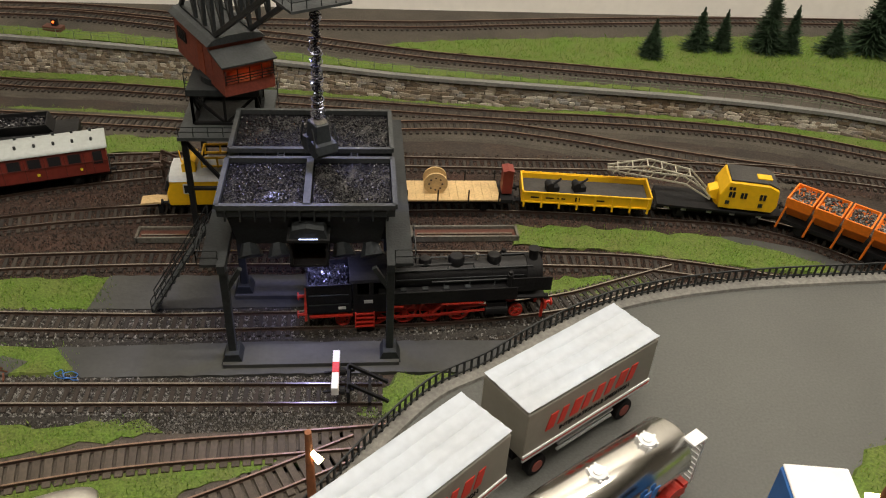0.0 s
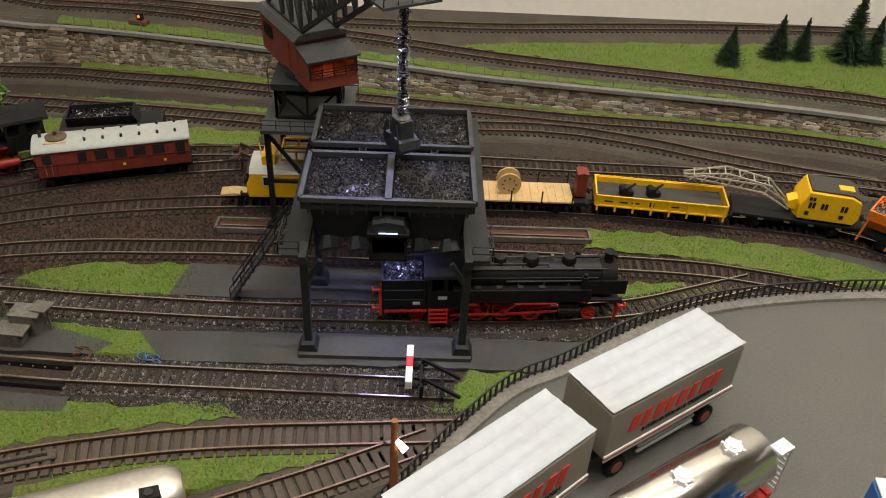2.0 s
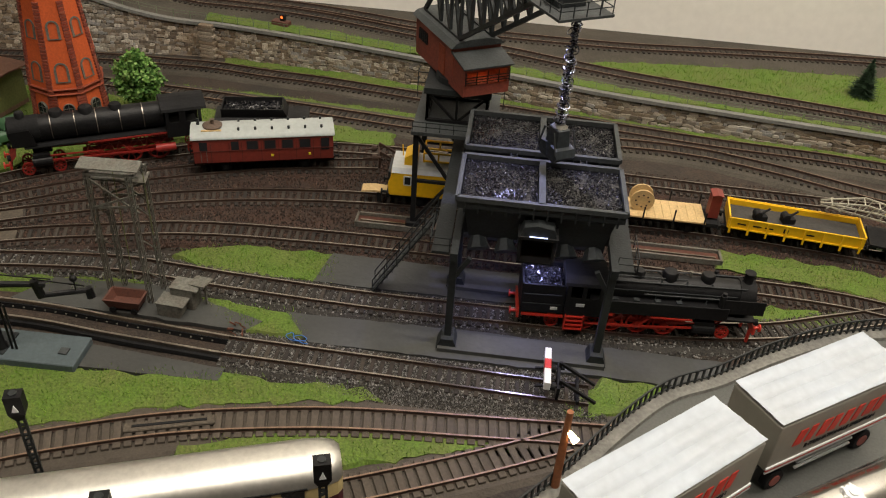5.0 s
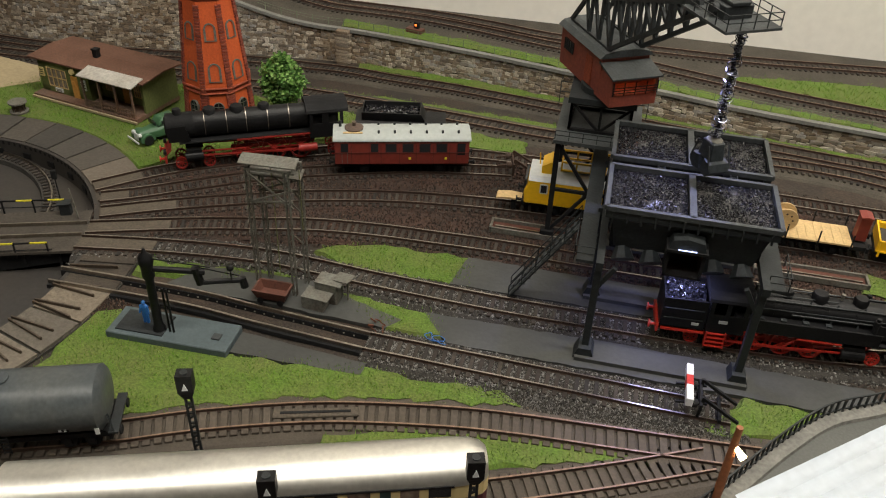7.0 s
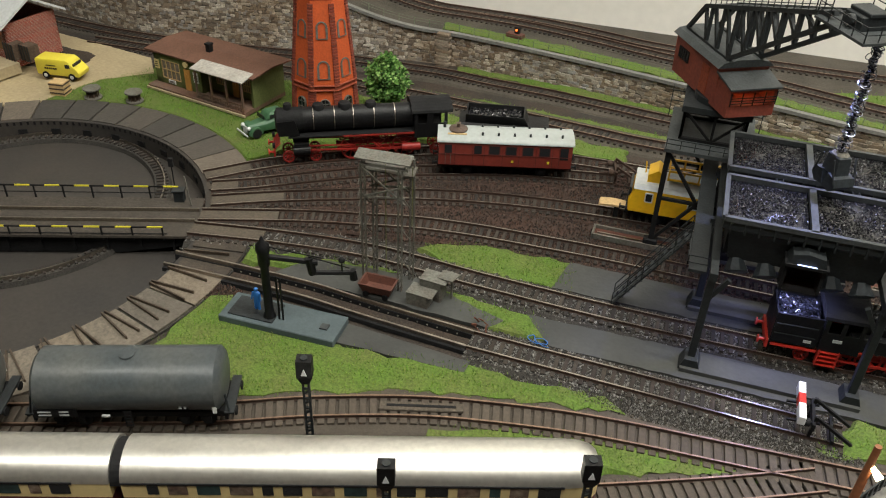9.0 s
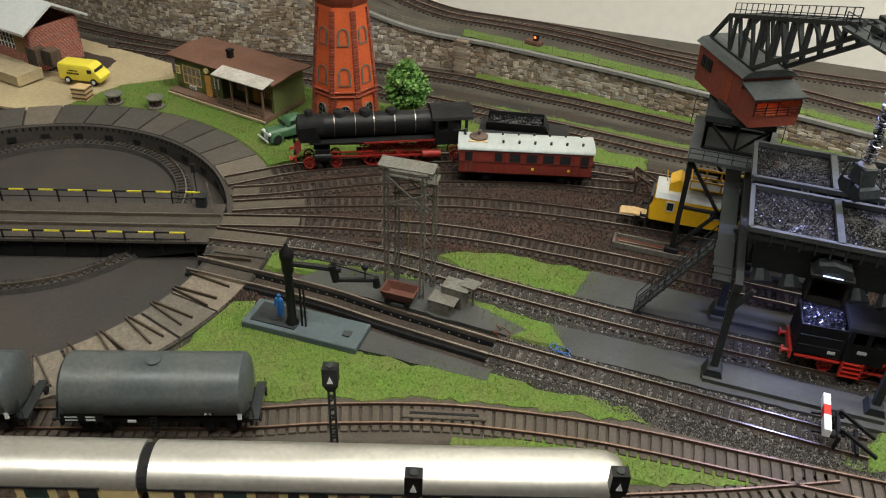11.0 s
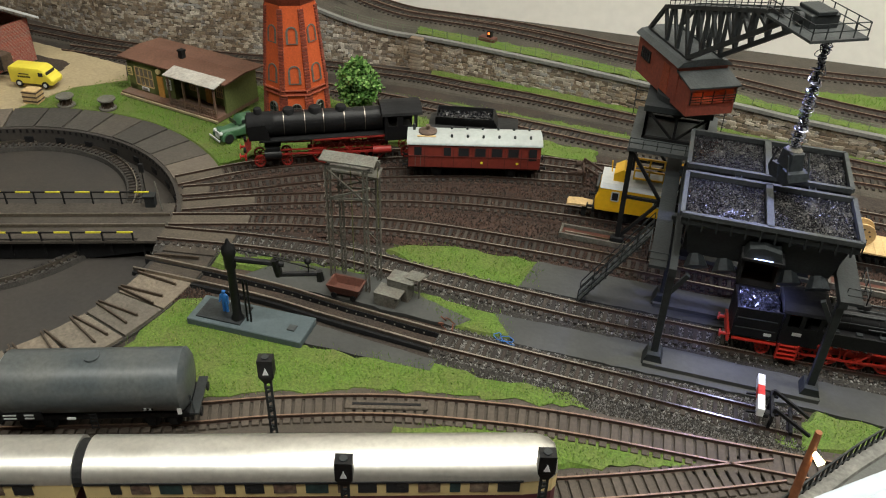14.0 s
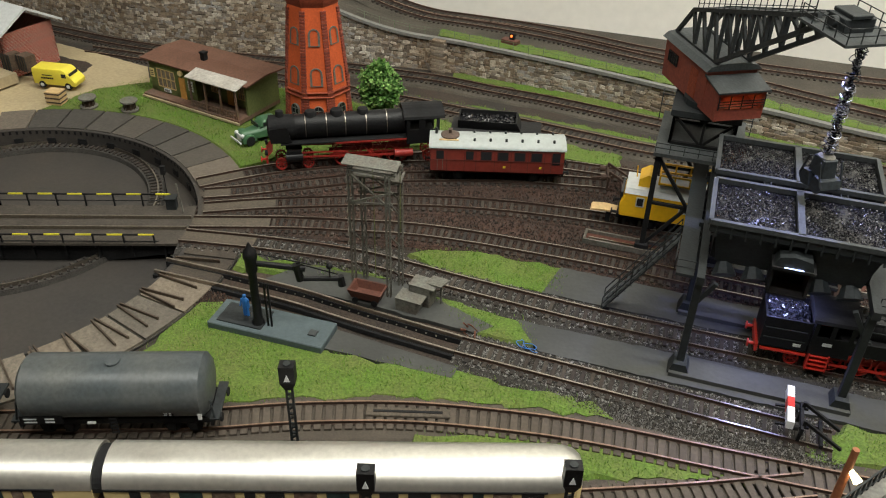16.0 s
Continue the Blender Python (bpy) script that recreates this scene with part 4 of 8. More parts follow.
def coaling_bunker():
    b = thing("coaling_bunker", pose(-0.0595, 0, 0), "tall dark grey steel coaling bunker with four coal hoppers", "coal bunker")
    for y in (0.404, 0.477, 0.551):
        for x in (-0.0535, 0.0535):
            bm = bmesh.new()
            prism(bm, [(x - 0.008, 0.0), (x + 0.008, 0.0), (x + 0.0045, 0.01), (x - 0.0045, 0.01)], y - 0.007, y + 0.007, "y")
            part("foot", bm, M["iron"], b)
            bm = bmesh.new()
            box(bm, (x, y, 0.044), (0.0052, 0.0052, 0.07))
            bevel(bm, 0.0004)
            part("leg", bm, M["iron"], b)
            bm = bmesh.new()
            beam(bm, (x, y, 0.06), (x * 0.8, y, 0.079), 0.003)
            part("brace", bm, M["iron"], b)
        bm = bmesh.new()
        box(bm, (0, y, 0.0022), (0.12, 0.02, 0.0032))
        part("plinth", bm, M["slab"], b, "low grey plinth between the feet")
        if y < 0.41:
            continue
        bm = bmesh.new()
        box(bm, (0, y, 0.078), (0.118, 0.005, 0.006))
        part("cross_beam", bm, M["iron"], b)
    for x in (-0.0535, 0.0535):
        bm = bmesh.new()
        box(bm, (x, 0.477, 0.083), (0.005, 0.16, 0.006))
        part("long_beam", bm, M["iron"], b)
    # side walkways
    for x, s in ((-0.0635, -1), (0.0625, 1)):
        bm = bmesh.new()
        box(bm, (x, 0.51, 0.0765), (0.012, 0.20, 0.0022))
        part("walkway", bm, M["iron"], b)
        railing(b, [(x - s * 0.006, 0.411, 0.077), (x + s * 0.0075, 0.411, 0.077), (x + s * 0.0075, 0.44, 0.077)])
    # two rows of hoppers
    for y0, y1 in ((0.414, 0.472), (0.485, 0.542)):
        yc, hy = (y0 + y1) / 2, (y1 - y0) / 2
        bm = bmesh.new()
        loft(bm, [[(-0.055, y0, 0.119), (0.056, y0, 0.119), (0.056, y1, 0.119), (-0.055, y1, 0.119)],
                  [(-0.055, y0, 0.112), (0.056, y0, 0.112), (0.056, y1, 0.112), (-0.055, y1, 0.112)],
                  [(-0.05, y0 + 0.005, 0.108), (0.051, y0 + 0.005, 0.108), (0.051, y1 - 0.005, 0.108), (-0.05, y1 - 0.005, 0.108)],
                  [(-0.046, yc - 0.016, 0.082), (0.047, yc - 0.016, 0.082), (0.047, yc + 0.016, 0.082), (-0.046, yc + 0.016, 0.082)]], caps=False)
        part("hopper_body", bm, M["iron"], b)
        bm = bmesh.new()
        for a, c in (((-0.055, y0), (0.056, y0)), ((-0.055, y1), (0.056, y1)), ((-0.055, y0), (-0.055, y1)), ((0.056, y0), (0.056, y1)), ((0.0005, y0), (0.0005, y1))):
            beam(bm, (*a, 0.1195), (*c, 0.1195), 0.003 if a[0] != 0.0005 else 0.0045, 0.0035)
        part("rim", bm, M["rim"], b, "grey steel rim")
        for k in range(12):
            bm = bmesh.new()
            box(bm, (-0.05 + k * 0.0092, y0 - 0.0005, 0.1135), (0.0012, 0.002, 0.008))
            part("stiffener", bm, M["iron"], b)
        coal_heap(b, -0.053, -0.0025, y0 + 0.002, y1 - 0.002, 0.1168, 3 + int(y0 * 100))
        coal_heap(b, 0.0035, 0.054, y0 + 0.002, y1 - 0.002, 0.1168, 13 + int(y0 * 100))
        # discharge chutes
        for x in (-0.040, -0.021, 0.021, 0.040):
            bm = bmesh.new()
            rod(bm, (x, yc - 0.010, 0.083), (x + 0.002, yc - 0.019, 0.0735), 0.0035, 0.0085, 8)
            part("chute", bm, M["grab"], b)
    for x in (-0.02, 0.03):
        bm = bmesh.new()
        for s in (-0.0022, 0.0022):
            beam(bm, (x + s, 0.4705, 0.118), (x + s, 0.4865, 0.118), 0.0006)
        for k in range(4):
            beam(bm, (x - 0.0022, 0.472 + k * 0.0042, 0.118), (x + 0.0022, 0.472 + k * 0.0042, 0.118), 0.0006)
        part("ladder", bm, M["iron"], b)
    bm = bmesh.new()
    box(bm, (0.0005, 0.45, 0.0975), (0.1, 0.044, 0.026))
    part("hopper_casing", bm, M["black_matt"], b)
    # operator's cabin under the front hoppers
    bm = bmesh.new()
    for c, s in (((-0.0105, 0.418, 0.0865), (0.002, 0.016, 0.022)), ((0.0125, 0.418, 0.0865), (0.002, 0.016, 0.022)), ((0.001, 0.4265, 0.0865), (0.024, 0.002, 0.022)), ((0.001, 0.418, 0.076), (0.025, 0.016, 0.0015)), ((0.001, 0.4165, 0.098), (0.027, 0.02, 0.002))):
        box(bm, c, s)
    part("cabin", bm, M["black_matt"], b, "small dark operator's cabin")
    bm = bmesh.new()
    prism(bm, [(-0.011, 0.099), (-0.009, 0.1055), (0.0, 0.1075), (0.011, 0.1055), (0.013, 0.099)], 0.408, 0.424, "y")
    part("cabin_hood", bm, M["iron"], b)
    bm = bmesh.new()
    for k in range(5):
        box(bm, (-0.0055 + k * 0.0033, 0.4235, 0.0935), (0.0024, 0.001, 0.0022))
    part("cabin_lights", bm, mat("cabin_glow", (0.5, 0.15, 0.02), 0.5, 0, 0, 10, 10, 0, emit=(1.0, 0.28, 0.05), power=1.6), b, "dim orange lit window strip")
    bm = bmesh.new()
    box(bm, (0.001, 0.4085, 0.0985), (0.012, 0.003, 0.0016))
    part("work_light", bm, mat("cold_led", (0.6, 0.65, 0.9), 0.5, 0, 0, 10, 10, 0, emit=(0.45, 0.55, 1.0), power=2.5), b, "cold white lamp strip")
    # stairs
    bm = bmesh.new()
    for dy in (-0.006, 0.006):
        beam(bm, (-0.071, 0.457 + dy, 0.076), (-0.117, 0.457 + dy, 0.002), 0.0022, 0.001)
    part("stringer", bm, M["iron"], b)
    for k in range(12):
        t = (k + 0.5) / 12
        bm = bmesh.new()
        box(bm, (-0.071 - 0.046 * t, 0.457, 0.076 - 0.074 * t), (0.0045, 0.012, 0.0007))
        part("tread", bm, M["iron"], b)
    bm = bmesh.new()
    for dy in (-0.0063, 0.0063):
        for h in (0.006, 0.012):
            beam(bm, (-0.071, 0.457 + dy, 0.076 + h), (-0.117, 0.457 + dy, 0.002 + h), 0.0007)
        for k in range(6):
            t = k / 5
            beam(bm, (-0.071 - 0.046 * t, 0.457 + dy, 0.076 - 0.074 * t), (-0.071 - 0.046 * t, 0.457 + dy, 0.088 - 0.074 * t), 0.0007)
    part("stair_railing", bm, M["iron"], b)


M["grab"] = mat("dark_grab_steel", (0.035, 0.042, 0.048), 0.45, 0.2, 0.3, 60, 400, 0.15)
M["rim"] = mat("worn_grey_rim", (0.048, 0.054, 0.056), 0.65, 0, 0.25, 50, 500, 0.2)
coaling_bunker()
led = bpy.data.lights.new("work_light", "SPOT")
led.energy, led.color, led.spot_size, led.shadow_soft_size, led.spot_blend = 0.24, (0.45, 0.47, 1.0), radians(150), 0.004, 0.6
new("work_light_beam", led).matrix_world = look((-0.0585, 0.428, 0.073), (-0.0585, 0.43, 0.0))

# ---- slewing grab crane on its portal ----


def grab_crane():
    c = thing("grab_crane", pose(-0.128, 0.583, 0), "red-brown slewing grab crane on a dark steel portal", "crane")
    for y in (-0.038, 0.03):
        for x in (-0.03, 0.03):
            bm = bmesh.new()
            beam(bm, (x, y, 0.004), (x, y, 0.095), 0.0042)
            part("portal_leg", bm, M["black_matt"], c)
            bm = bmesh.new()
            box(bm, (x, y, 0.006), (0.012, 0.007, 0.008))
            bevel(bm, 0.001)
            part("wheel_box", bm, M["black_matt"], c)
        bm = bmesh.new()
        for s in (-1, 1):
            beam(bm, (s * 0.03, y, 0.093), (0, y, 0.05), 0.0026)
            beam(bm, (s * 0.03, y, 0.008), (0, y, 0.05), 0.0026)
        beam(bm, (-0.03, y, 0.05), (0.03, y, 0.05), 0.0026)
        part("portal_bracing", bm, M["black_matt"], c)
    bm = bmesh.new()
    box(bm, (0, -0.002, 0.0965), (0.068, 0.083, 0.003))
    part("portal_deck", bm, M["rim"], c)
    railing(c, [(-0.033, -0.042, 0.098), (0.033, -0.042, 0.098)], 0.008, 0.011)
    bm = bmesh.new()
    for s in (-1, 1):
        truss(bm, (-0.024, s * 0.022, 0.099), (0.024, s * 0.022, 0.099), (-0.024, s * 0.022, 0.123), (0.024, s * 0.022, 0.123), 2, 0.0028)
        truss(bm, (s * 0.024, -0.022, 0.099), (s * 0.024, 0.022, 0.099), (s * 0.024, -0.022, 0.123), (s * 0.024, 0.022, 0.123), 2, 0.0028)
    part("tower_lattice", bm, M["black_matt"], c)
    bm = bmesh.new()
    box(bm, (0, 0, 0.1255), (0.054, 0.05, 0.005))
    rod(bm, (0, 0, 0.127), (0, 0, 0.133), 0.02, n=24)
    part("slewing_ring", bm, M["iron"], c)
    for x, y in ((-0.031, 0.02), (0.031, 0.012)):
        bm = bmesh.new()
        for z in (0.112, 0.121):
            for a, b in (((-0.006, 0), (0.006, 0)), ((0.006, 0), (0.006, 0.012)), ((-0.006, 0), (-0.006, 0.012))):
                beam(bm, (x + a[0], y + a[1], z), (x + b[0], y + b[1], z), 0.0007)
        for a in (-0.006, 0.006):
            beam(bm, (x + a, y, 0.098), (x + a, y, 0.121), 0.0007)
        part("ladder_cage", bm, M["iron"], c)
    # slewing upper part
    up = new("upper_carriage", None)
    up.parent = c
    turned = pose(0.0, 0.007, 0.0165, 0, 0, -60) @ Matrix.Diagonal((1.0, 0.86, 0.85, 1))
    up.matrix_local = turned
    M_CAB = mat("crane_cab_red", (0.26, 0.055, 0.03), 0.7, 0, 0.18, 40, 400, 0.1, (0.2, 0.045, 0.03))
    bm = bmesh.new()
    prism(bm, [(-0.023, 0.134), (0.023, 0.134), (0.024, 0.172), (-0.024, 0.172)], -0.05, 0.024, "x")
    part("machine_house", bm, M_CAB, up, "red-brown planked machine house")
    # front cab with its window opening
    bm = bmesh.new()
    for cc, ss in (((0.034, 0, 0.1395), (0.0205, 0.046, 0.011)), ((0.034, -0.0215, 0.1515), (0.0205, 0.003, 0.014)), ((0.034, 0.0215, 0.1515), (0.0205, 0.003, 0.014)), ((0.034, 0, 0.160), (0.0205, 0.046, 0.004))):
        box(bm, cc, ss)
    part("cab", bm, M_CAB, up, "red-brown glazed driver's cab")
    bm = bmesh.new()
    prism(bm, [(-0.027, 0.172), (0.027, 0.172), (0.022, 0.1765), (0.008, 0.179), (-0.008, 0.179), (-0.022, 0.1765)], -0.053, 0.026, "x")
    part("roof", bm, M["rim"], up, "grey cambered roof")
    bm = bmesh.new()
    prism(bm, [(0.022, 0.1665), (0.047, 0.161), (0.047, 0.1625), (0.022, 0.1685)], -0.025, 0.025, "y")
    part("cab_roof", bm, M["rim"], up)
    for z in (0.148, 0.1505, 0.153):
        bm = bmesh.new()
        beam(bm, (0.0455, -0.022, z), (0.0455, 0.022, z), 0.0006)
        part("window_bar", bm, M["black_matt"], up)
    for k in range(5):
        bm = bmesh.new()
        beam(bm, (0.0455, -0.022 + 0.011 * k, 0.1455), (0.0455, -0.022 + 0.011 * k, 0.158), 0.0007)
        part("window_bar", bm, M["black_matt"], up)
    bm = bmesh.new()
    bmesh.ops.create_uvsphere(bm, u_segments=10, v_segments=8, radius=0.002, matrix=Matrix.Translation((0.034, 0.001, 0.1545)))
    part("cab_lamp", bm, mat("warm_bulb", (1, 0.5, 0.1), 0.5, 0, 0, 10, 10, 0, emit=(1.0, 0.42, 0.12), power=26.0), up, "small glowing orange lamp")
    for s in (-1, 1):
        win = new("window", None)
        win.parent = up
        bm = bmesh.new()
        box(bm, (-0.033, s * 0.0242, 0.158), (0.016, 0.001, 0.011))
        part("pane", bm, M["glass"], win)
        bm = bmesh.new()
        for k in range(5):
            beam(bm, (-0.041 + 0.004 * k, s * 0.0248, 0.1525), (-0.041 + 0.004 * k, s * 0.0248, 0.1635), 0.0006)
        part("window_bar", bm, M["black_matt"], win)
        bm = bmesh.new()
        box(bm, (0.004, s * 0.0238, 0.152), (0.011, 0.001, 0.027))
        part("door", bm, M["brick_dark"], up)
    # jib
    for s in (-1, 1):
        y = s * 0.016
        for name, a, b, w in (("jib_strut", (-0.048, y, 0.178), (-0.026, y, 0.208), 0.0032), ("top_chord", (-0.026, y, 0.208), (0.124, y * 0.95, 0.262), 0.0036), ("bottom_chord", (0.02, y, 0.178), (0.122, y * 0.95, 0.253), 0.0036), ("foot_chord", (-0.048, y, 0.178), (0.02, y, 0.178), 0.003)):
            bm = bmesh.new()
            beam(bm, a, b, w)
            part(name, bm, M["iron"], up)
        for k in range(8):
            x0, x1 = -0.03 + 0.018 * k, -0.016 + 0.018 * k
            top = lambda x: 0.208 + (x + 0.026) * 0.36
            low = 0.178 if x1 < 0.02 else 0.178 + (x1 - 0.02) * 0.735
            for a, b in (((max(x0, -0.026), y, top(max(x0, -0.026))), (x1, y, low)), ((x1, y, low), (x1, y, top(x1)))):
                bm = bmesh.new()
                beam(bm, a, b, 0.0026)
                part("lattice_bar", bm, M["iron"], up)
    for k in range(8):
        bm = bmesh.new()
        beam(bm, (-0.024 + 0.02 * k, -0.016, 0.2088 + 0.0072 * k), (-0.024 + 0.02 * k, 0.016, 0.2088 + 0.0072 * k), 0.002)
        part("cross_tie", bm, M["iron"], up)
    bm = bmesh.new()
    box(bm, (0.138, 0, 0.256), (0.05, 0.046, 0.002))
    part("jib_platform", bm, M["rim"], up)
    railing(up, [(0.114, -0.022, 0.257), (0.162, -0.022, 0.257), (0.162, 0.022, 0.257), (0.114, 0.022, 0.257)], 0.011, 0.0125)
    railing(up, [(-0.02, -0.017, 0.21), (0.12, -0.0165, 0.261)], 0.012, 0.008)
    bm = bmesh.new()
    box(bm, (0.136, 0, 0.262), (0.018, 0.024, 0.01))
    box(bm, (0.136, 0, 0.2685), (0.02, 0.016, 0.003))
    rod(bm, (0.136, -0.016, 0.263), (0.136, 0.016, 0.263), 0.004, n=12)
    bevel(bm, 0.0005)
    part("hoist", bm, M["iron"], up, "hoist winch with motor")
    bm = bmesh.new()
    rod(bm, (0.128, 0, 0.2545), (0.128, 0, 0.2515), 0.0026, 0.0034, 12)
    part("jib_lamp", bm, mat("cold_jib_led", (0.6, 0.65, 0.9), 0.5, 0, 0, 10, 10, 0, emit=(0.45, 0.5, 1.0), power=3.0), up, "cold white lamp under the jib")
    beam_data = bpy.data.lights.new("jib_lamp_light", "SPOT")
    beam_data.energy, beam_data.color, beam_data.spot_size, beam_data.shadow_soft_size, beam_data.spot_blend = 1.1, (0.45, 0.47, 1.0), radians(75), 0.003, 0.7
    at = pose(-0.128, 0.583, 0) @ turned @ Vector((0.128, 0, 0.2495))
    new("jib_lamp_beam", beam_data).matrix_world = look(at, at - Vector((0.0, 0.03, 0.12)))
    # rumpled cable and grab
    rnd = random.Random(4)
    gx, gy, dz = 0.152, 0.0, 0.022
    bm = bmesh.new()
    for k in range(112):
        z = 0.254 - 0.00078 * k
        m = Matrix.Translation((gx + rnd.gauss(0, 0.0009), gy + rnd.gauss(0, 0.0009), z)) @ Euler((rnd.gauss(0, 0.4), rnd.gauss(0, 0.4), 0)).to_matrix().to_4x4()
        r = rnd.uniform(0.0016, 0.0042)
        loops = [[m @ Vector((math.cos(a) * (r + 0.0004 * math.cos(q)), math.sin(a) * (r + 0.0004 * math.cos(q)), 0.0004 * math.sin(q))) for q in (0, 2.1, 4.2)] for a in [2 * math.pi * j / 10 for j in range(11)]]
        loft(bm, loops, caps=False)
    rod(bm, (gx, gy, 0.256), (gx, gy, 0.1435 + dz), 0.0012)
    part("cable", bm, mat("dark_wire", (0.2, 0.21, 0.27), 0.2, 1.0, 0.2, 60, 400, 0.05), up, "coiled glossy dark wire")
    bm = bmesh.new()
    rod(bm, (gx, gy, 0.1425 + dz), (gx, gy, 0.1445 + dz), 0.006, 0.004, 14)
    part("grab_cap", bm, M["weathered"], up)
    bm = bmesh.new()
    loft(bm, [[(gx - 0.006, gy - 0.0055, 0.142 + dz), (gx + 0.006, gy - 0.0055, 0.142 + dz), (gx + 0.006, gy + 0.0055, 0.142 + dz), (gx - 0.006, gy + 0.0055, 0.142 + dz)], [(gx - 0.0075, gy - 0.0065, 0.127 + dz), (gx + 0.0075, gy - 0.0065, 0.127 + dz), (gx + 0.0075, gy + 0.0065, 0.127 + dz), (gx - 0.0075, gy + 0.0065, 0.127 + dz)]])
    bevel(bm, 0.0008)
    part("grab_body", bm, M["grab"], up, "dark blue-grey clamshell grab")
    for s in (-1, 1):
        bm = bmesh.new()
        prism(bm, [(gx, 0.117 + dz), (gx + s * 0.003, 0.1285 + dz), (gx + s * 0.0105, 0.127 + dz), (gx + s * 0.0125, 0.121 + dz), (gx + s * 0.008, 0.1155 + dz)], gy - 0.0085, gy + 0.0085, "y")
        part("grab_shell", bm, M["grab"], up)
        bm = bmesh.new()
        for q in (-1, 1):
            beam(bm, (gx + s * 0.006, gy + q * 0.009, 0.141 + dz), (gx + s * 0.011, gy + q * 0.009, 0.123 + dz), 0.001)
        part("grab_arm", bm, M["iron"], up)


grab_crane()


# ---- water tower ----
def water_tower():
    t = thing("water_tower", pose(-0.5195, 0.671, 0, 0, 0, 25) @ Matrix.Diagonal((0.93, 0.93, 1, 1)), "octagonal orange-red brick water tower with dark quoins", "water tower")
    n = 8
    prof = [(0.0395, 0.0, "brick_dark"), (0.0395, 0.01, "brick_red"), (0.0365, 0.044, "brick_dark"), (0.0375, 0.05, "brick_red"), (0.0285, 0.136, "brick_dark"), (0.0315, 0.142, "brick_dark"), (0.038, 0.16, "brick_dark"), (0.038, 0.195, "roof_brown")]

    def oct_ring(r, z):
        return [(r * math.cos(math.pi * (2 * k + 1) / n), r * math.sin(math.pi * (2 * k + 1) / n), z) for k in range(n)]
    for (r0, z0, m0), (r1, z1, _) in zip(prof, prof[1:]):
        bm = bmesh.new()
        loft(bm, [oct_ring(r0, z0), oct_ring(r1, z1)])
        part("wall", bm, M[m0], t)
    bm = bmesh.new()
    loft(bm, [oct_ring(0.042, 0.195), oct_ring(0.004, 0.22)])
    part("roof", bm, M["roof_brown"], t)
    for z, r in ((0.0445, 0.0385), (0.0495, 0.0385)):
        bm = bmesh.new()
        loft(bm, [oct_ring(r, z), oct_ring(r + 0.0008, z + 0.0008), oct_ring(r, z + 0.0018)])
        part("ledge", bm, M["brick_dark"], t)
    # quoin bricks up every corner
    bm = bmesh.new()
    box(bm, (0, 0, 0), (0.0022, 0.0095, 0.0026))
    long = mesh("quoin", bm, random_mat("quoin_brick", [(0.24, 0.05, 0.028), (0.2, 0.045, 0.026), (0.28, 0.065, 0.035)], 0.85, 600, 0.3, False))
    for k in range(n):
        a = math.pi * (2 * k + 1) / n
        if math.sin(a + radians(25)) > 0.5:
            continue
        for i in range(43):
            z = 0.0015 + i * 0.0031
            r = np.interp(z, [0, 0.01, 0.044, 0.05, 0.136], [0.0395, 0.0395, 0.0365, 0.0375, 0.0285])
            w = 1.0 if z < 0.045 else 0.62
            part_again("quoin", long, t, pose((r - 0.0004) * math.cos(a), (r - 0.0004) * math.sin(a), z, 0, 0, math.degrees(a)) @ Matrix.Diagonal((1, w, 0.9, 1)))

    def arch(w, h, d):
        pts = [(-w, 0), (w, 0)] + [(w * math.cos(q), h + w * math.sin(q)) for q in [math.pi * j / 8 for j in range(9)]]
        return pts
    for k in range(n):
        a = 2 * math.pi * k / n
        if math.sin(a + radians(25)) > 0.75:
            continue
        for z, w, h, kind in ((0.014, 0.0048, 0.017, "door"), (0.058, 0.0046, 0.0125, "window"), (0.099, 0.0040, 0.0115, "window")):
            r = np.interp(z + 0.006, [0, 0.01, 0.044, 0.05, 0.136], [0.0395, 0.0395, 0.0365, 0.0375, 0.0285]) * math.cos(math.pi / n)
            tilt = 0 if z < 0.04 else -6.0
            m = pose(0, 0, 0, 0, 0, math.degrees(a) + 90) @ pose(0, -r, z, tilt)
            bm = bmesh.new()
            rim = 0.0012 if kind == "door" else 0.0024
            outer, inner = arch(w + rim, h, 0), arch(w, h, 0)
            for o, q in (((-0.0016, 0.001)),):
                va = [bm.verts.new((x, o, zz - 0.001)) for x, zz in outer]
                vb = [bm.verts.new((x, o, zz)) for x, zz in inner]
                vc = [bm.verts.new((x, q, zz - 0.001)) for x, zz in outer]
                for i in range(len(va)):
                    j = (i + 1) % len(va)
                    bm.faces.new((va[i], va[j], vb[j], vb[i]))
                    bm.faces.new((va[i], vc[i], vc[j], va[j]))
            frame_ob = part(kind, bm, M["weathered"], t, "grey arched surround")
            frame_ob.matrix_local = m
            bm = bmesh.new()
            prism(bm, inner, -0.0006, 0.0008, "y")
            pane = part("pane", bm, M["glass"] if kind == "door" or (z > 0.2) else M["brick_red"], frame_ob)
            if kind == "door":
                bm = bmesh.new()
                beam(bm, (0, -0.001, 0), (0, -0.001, h + w), 0.0005)
                for zz in (0.005, 0.011, 0.017):
                    beam(bm, (-w, -0.001, zz), (w, -0.001, zz), 0.0005)
                part("glazing_bar", bm, M["weathered"], frame_ob)
    bm = bmesh.new()
    loft(bm, [oct_ring(0.0425, -0.002), oct_ring(0.042, 0.0015)])
    part("plinth", bm, M["coping"], t)


water_tower()


# ---- station hut ----
M["hut_timber"] = mat("brown_timber", (0.16, 0.085, 0.055), 0.8, 0, 0.25, 60, 400, 0.2, (0.13, 0.09, 0.07))


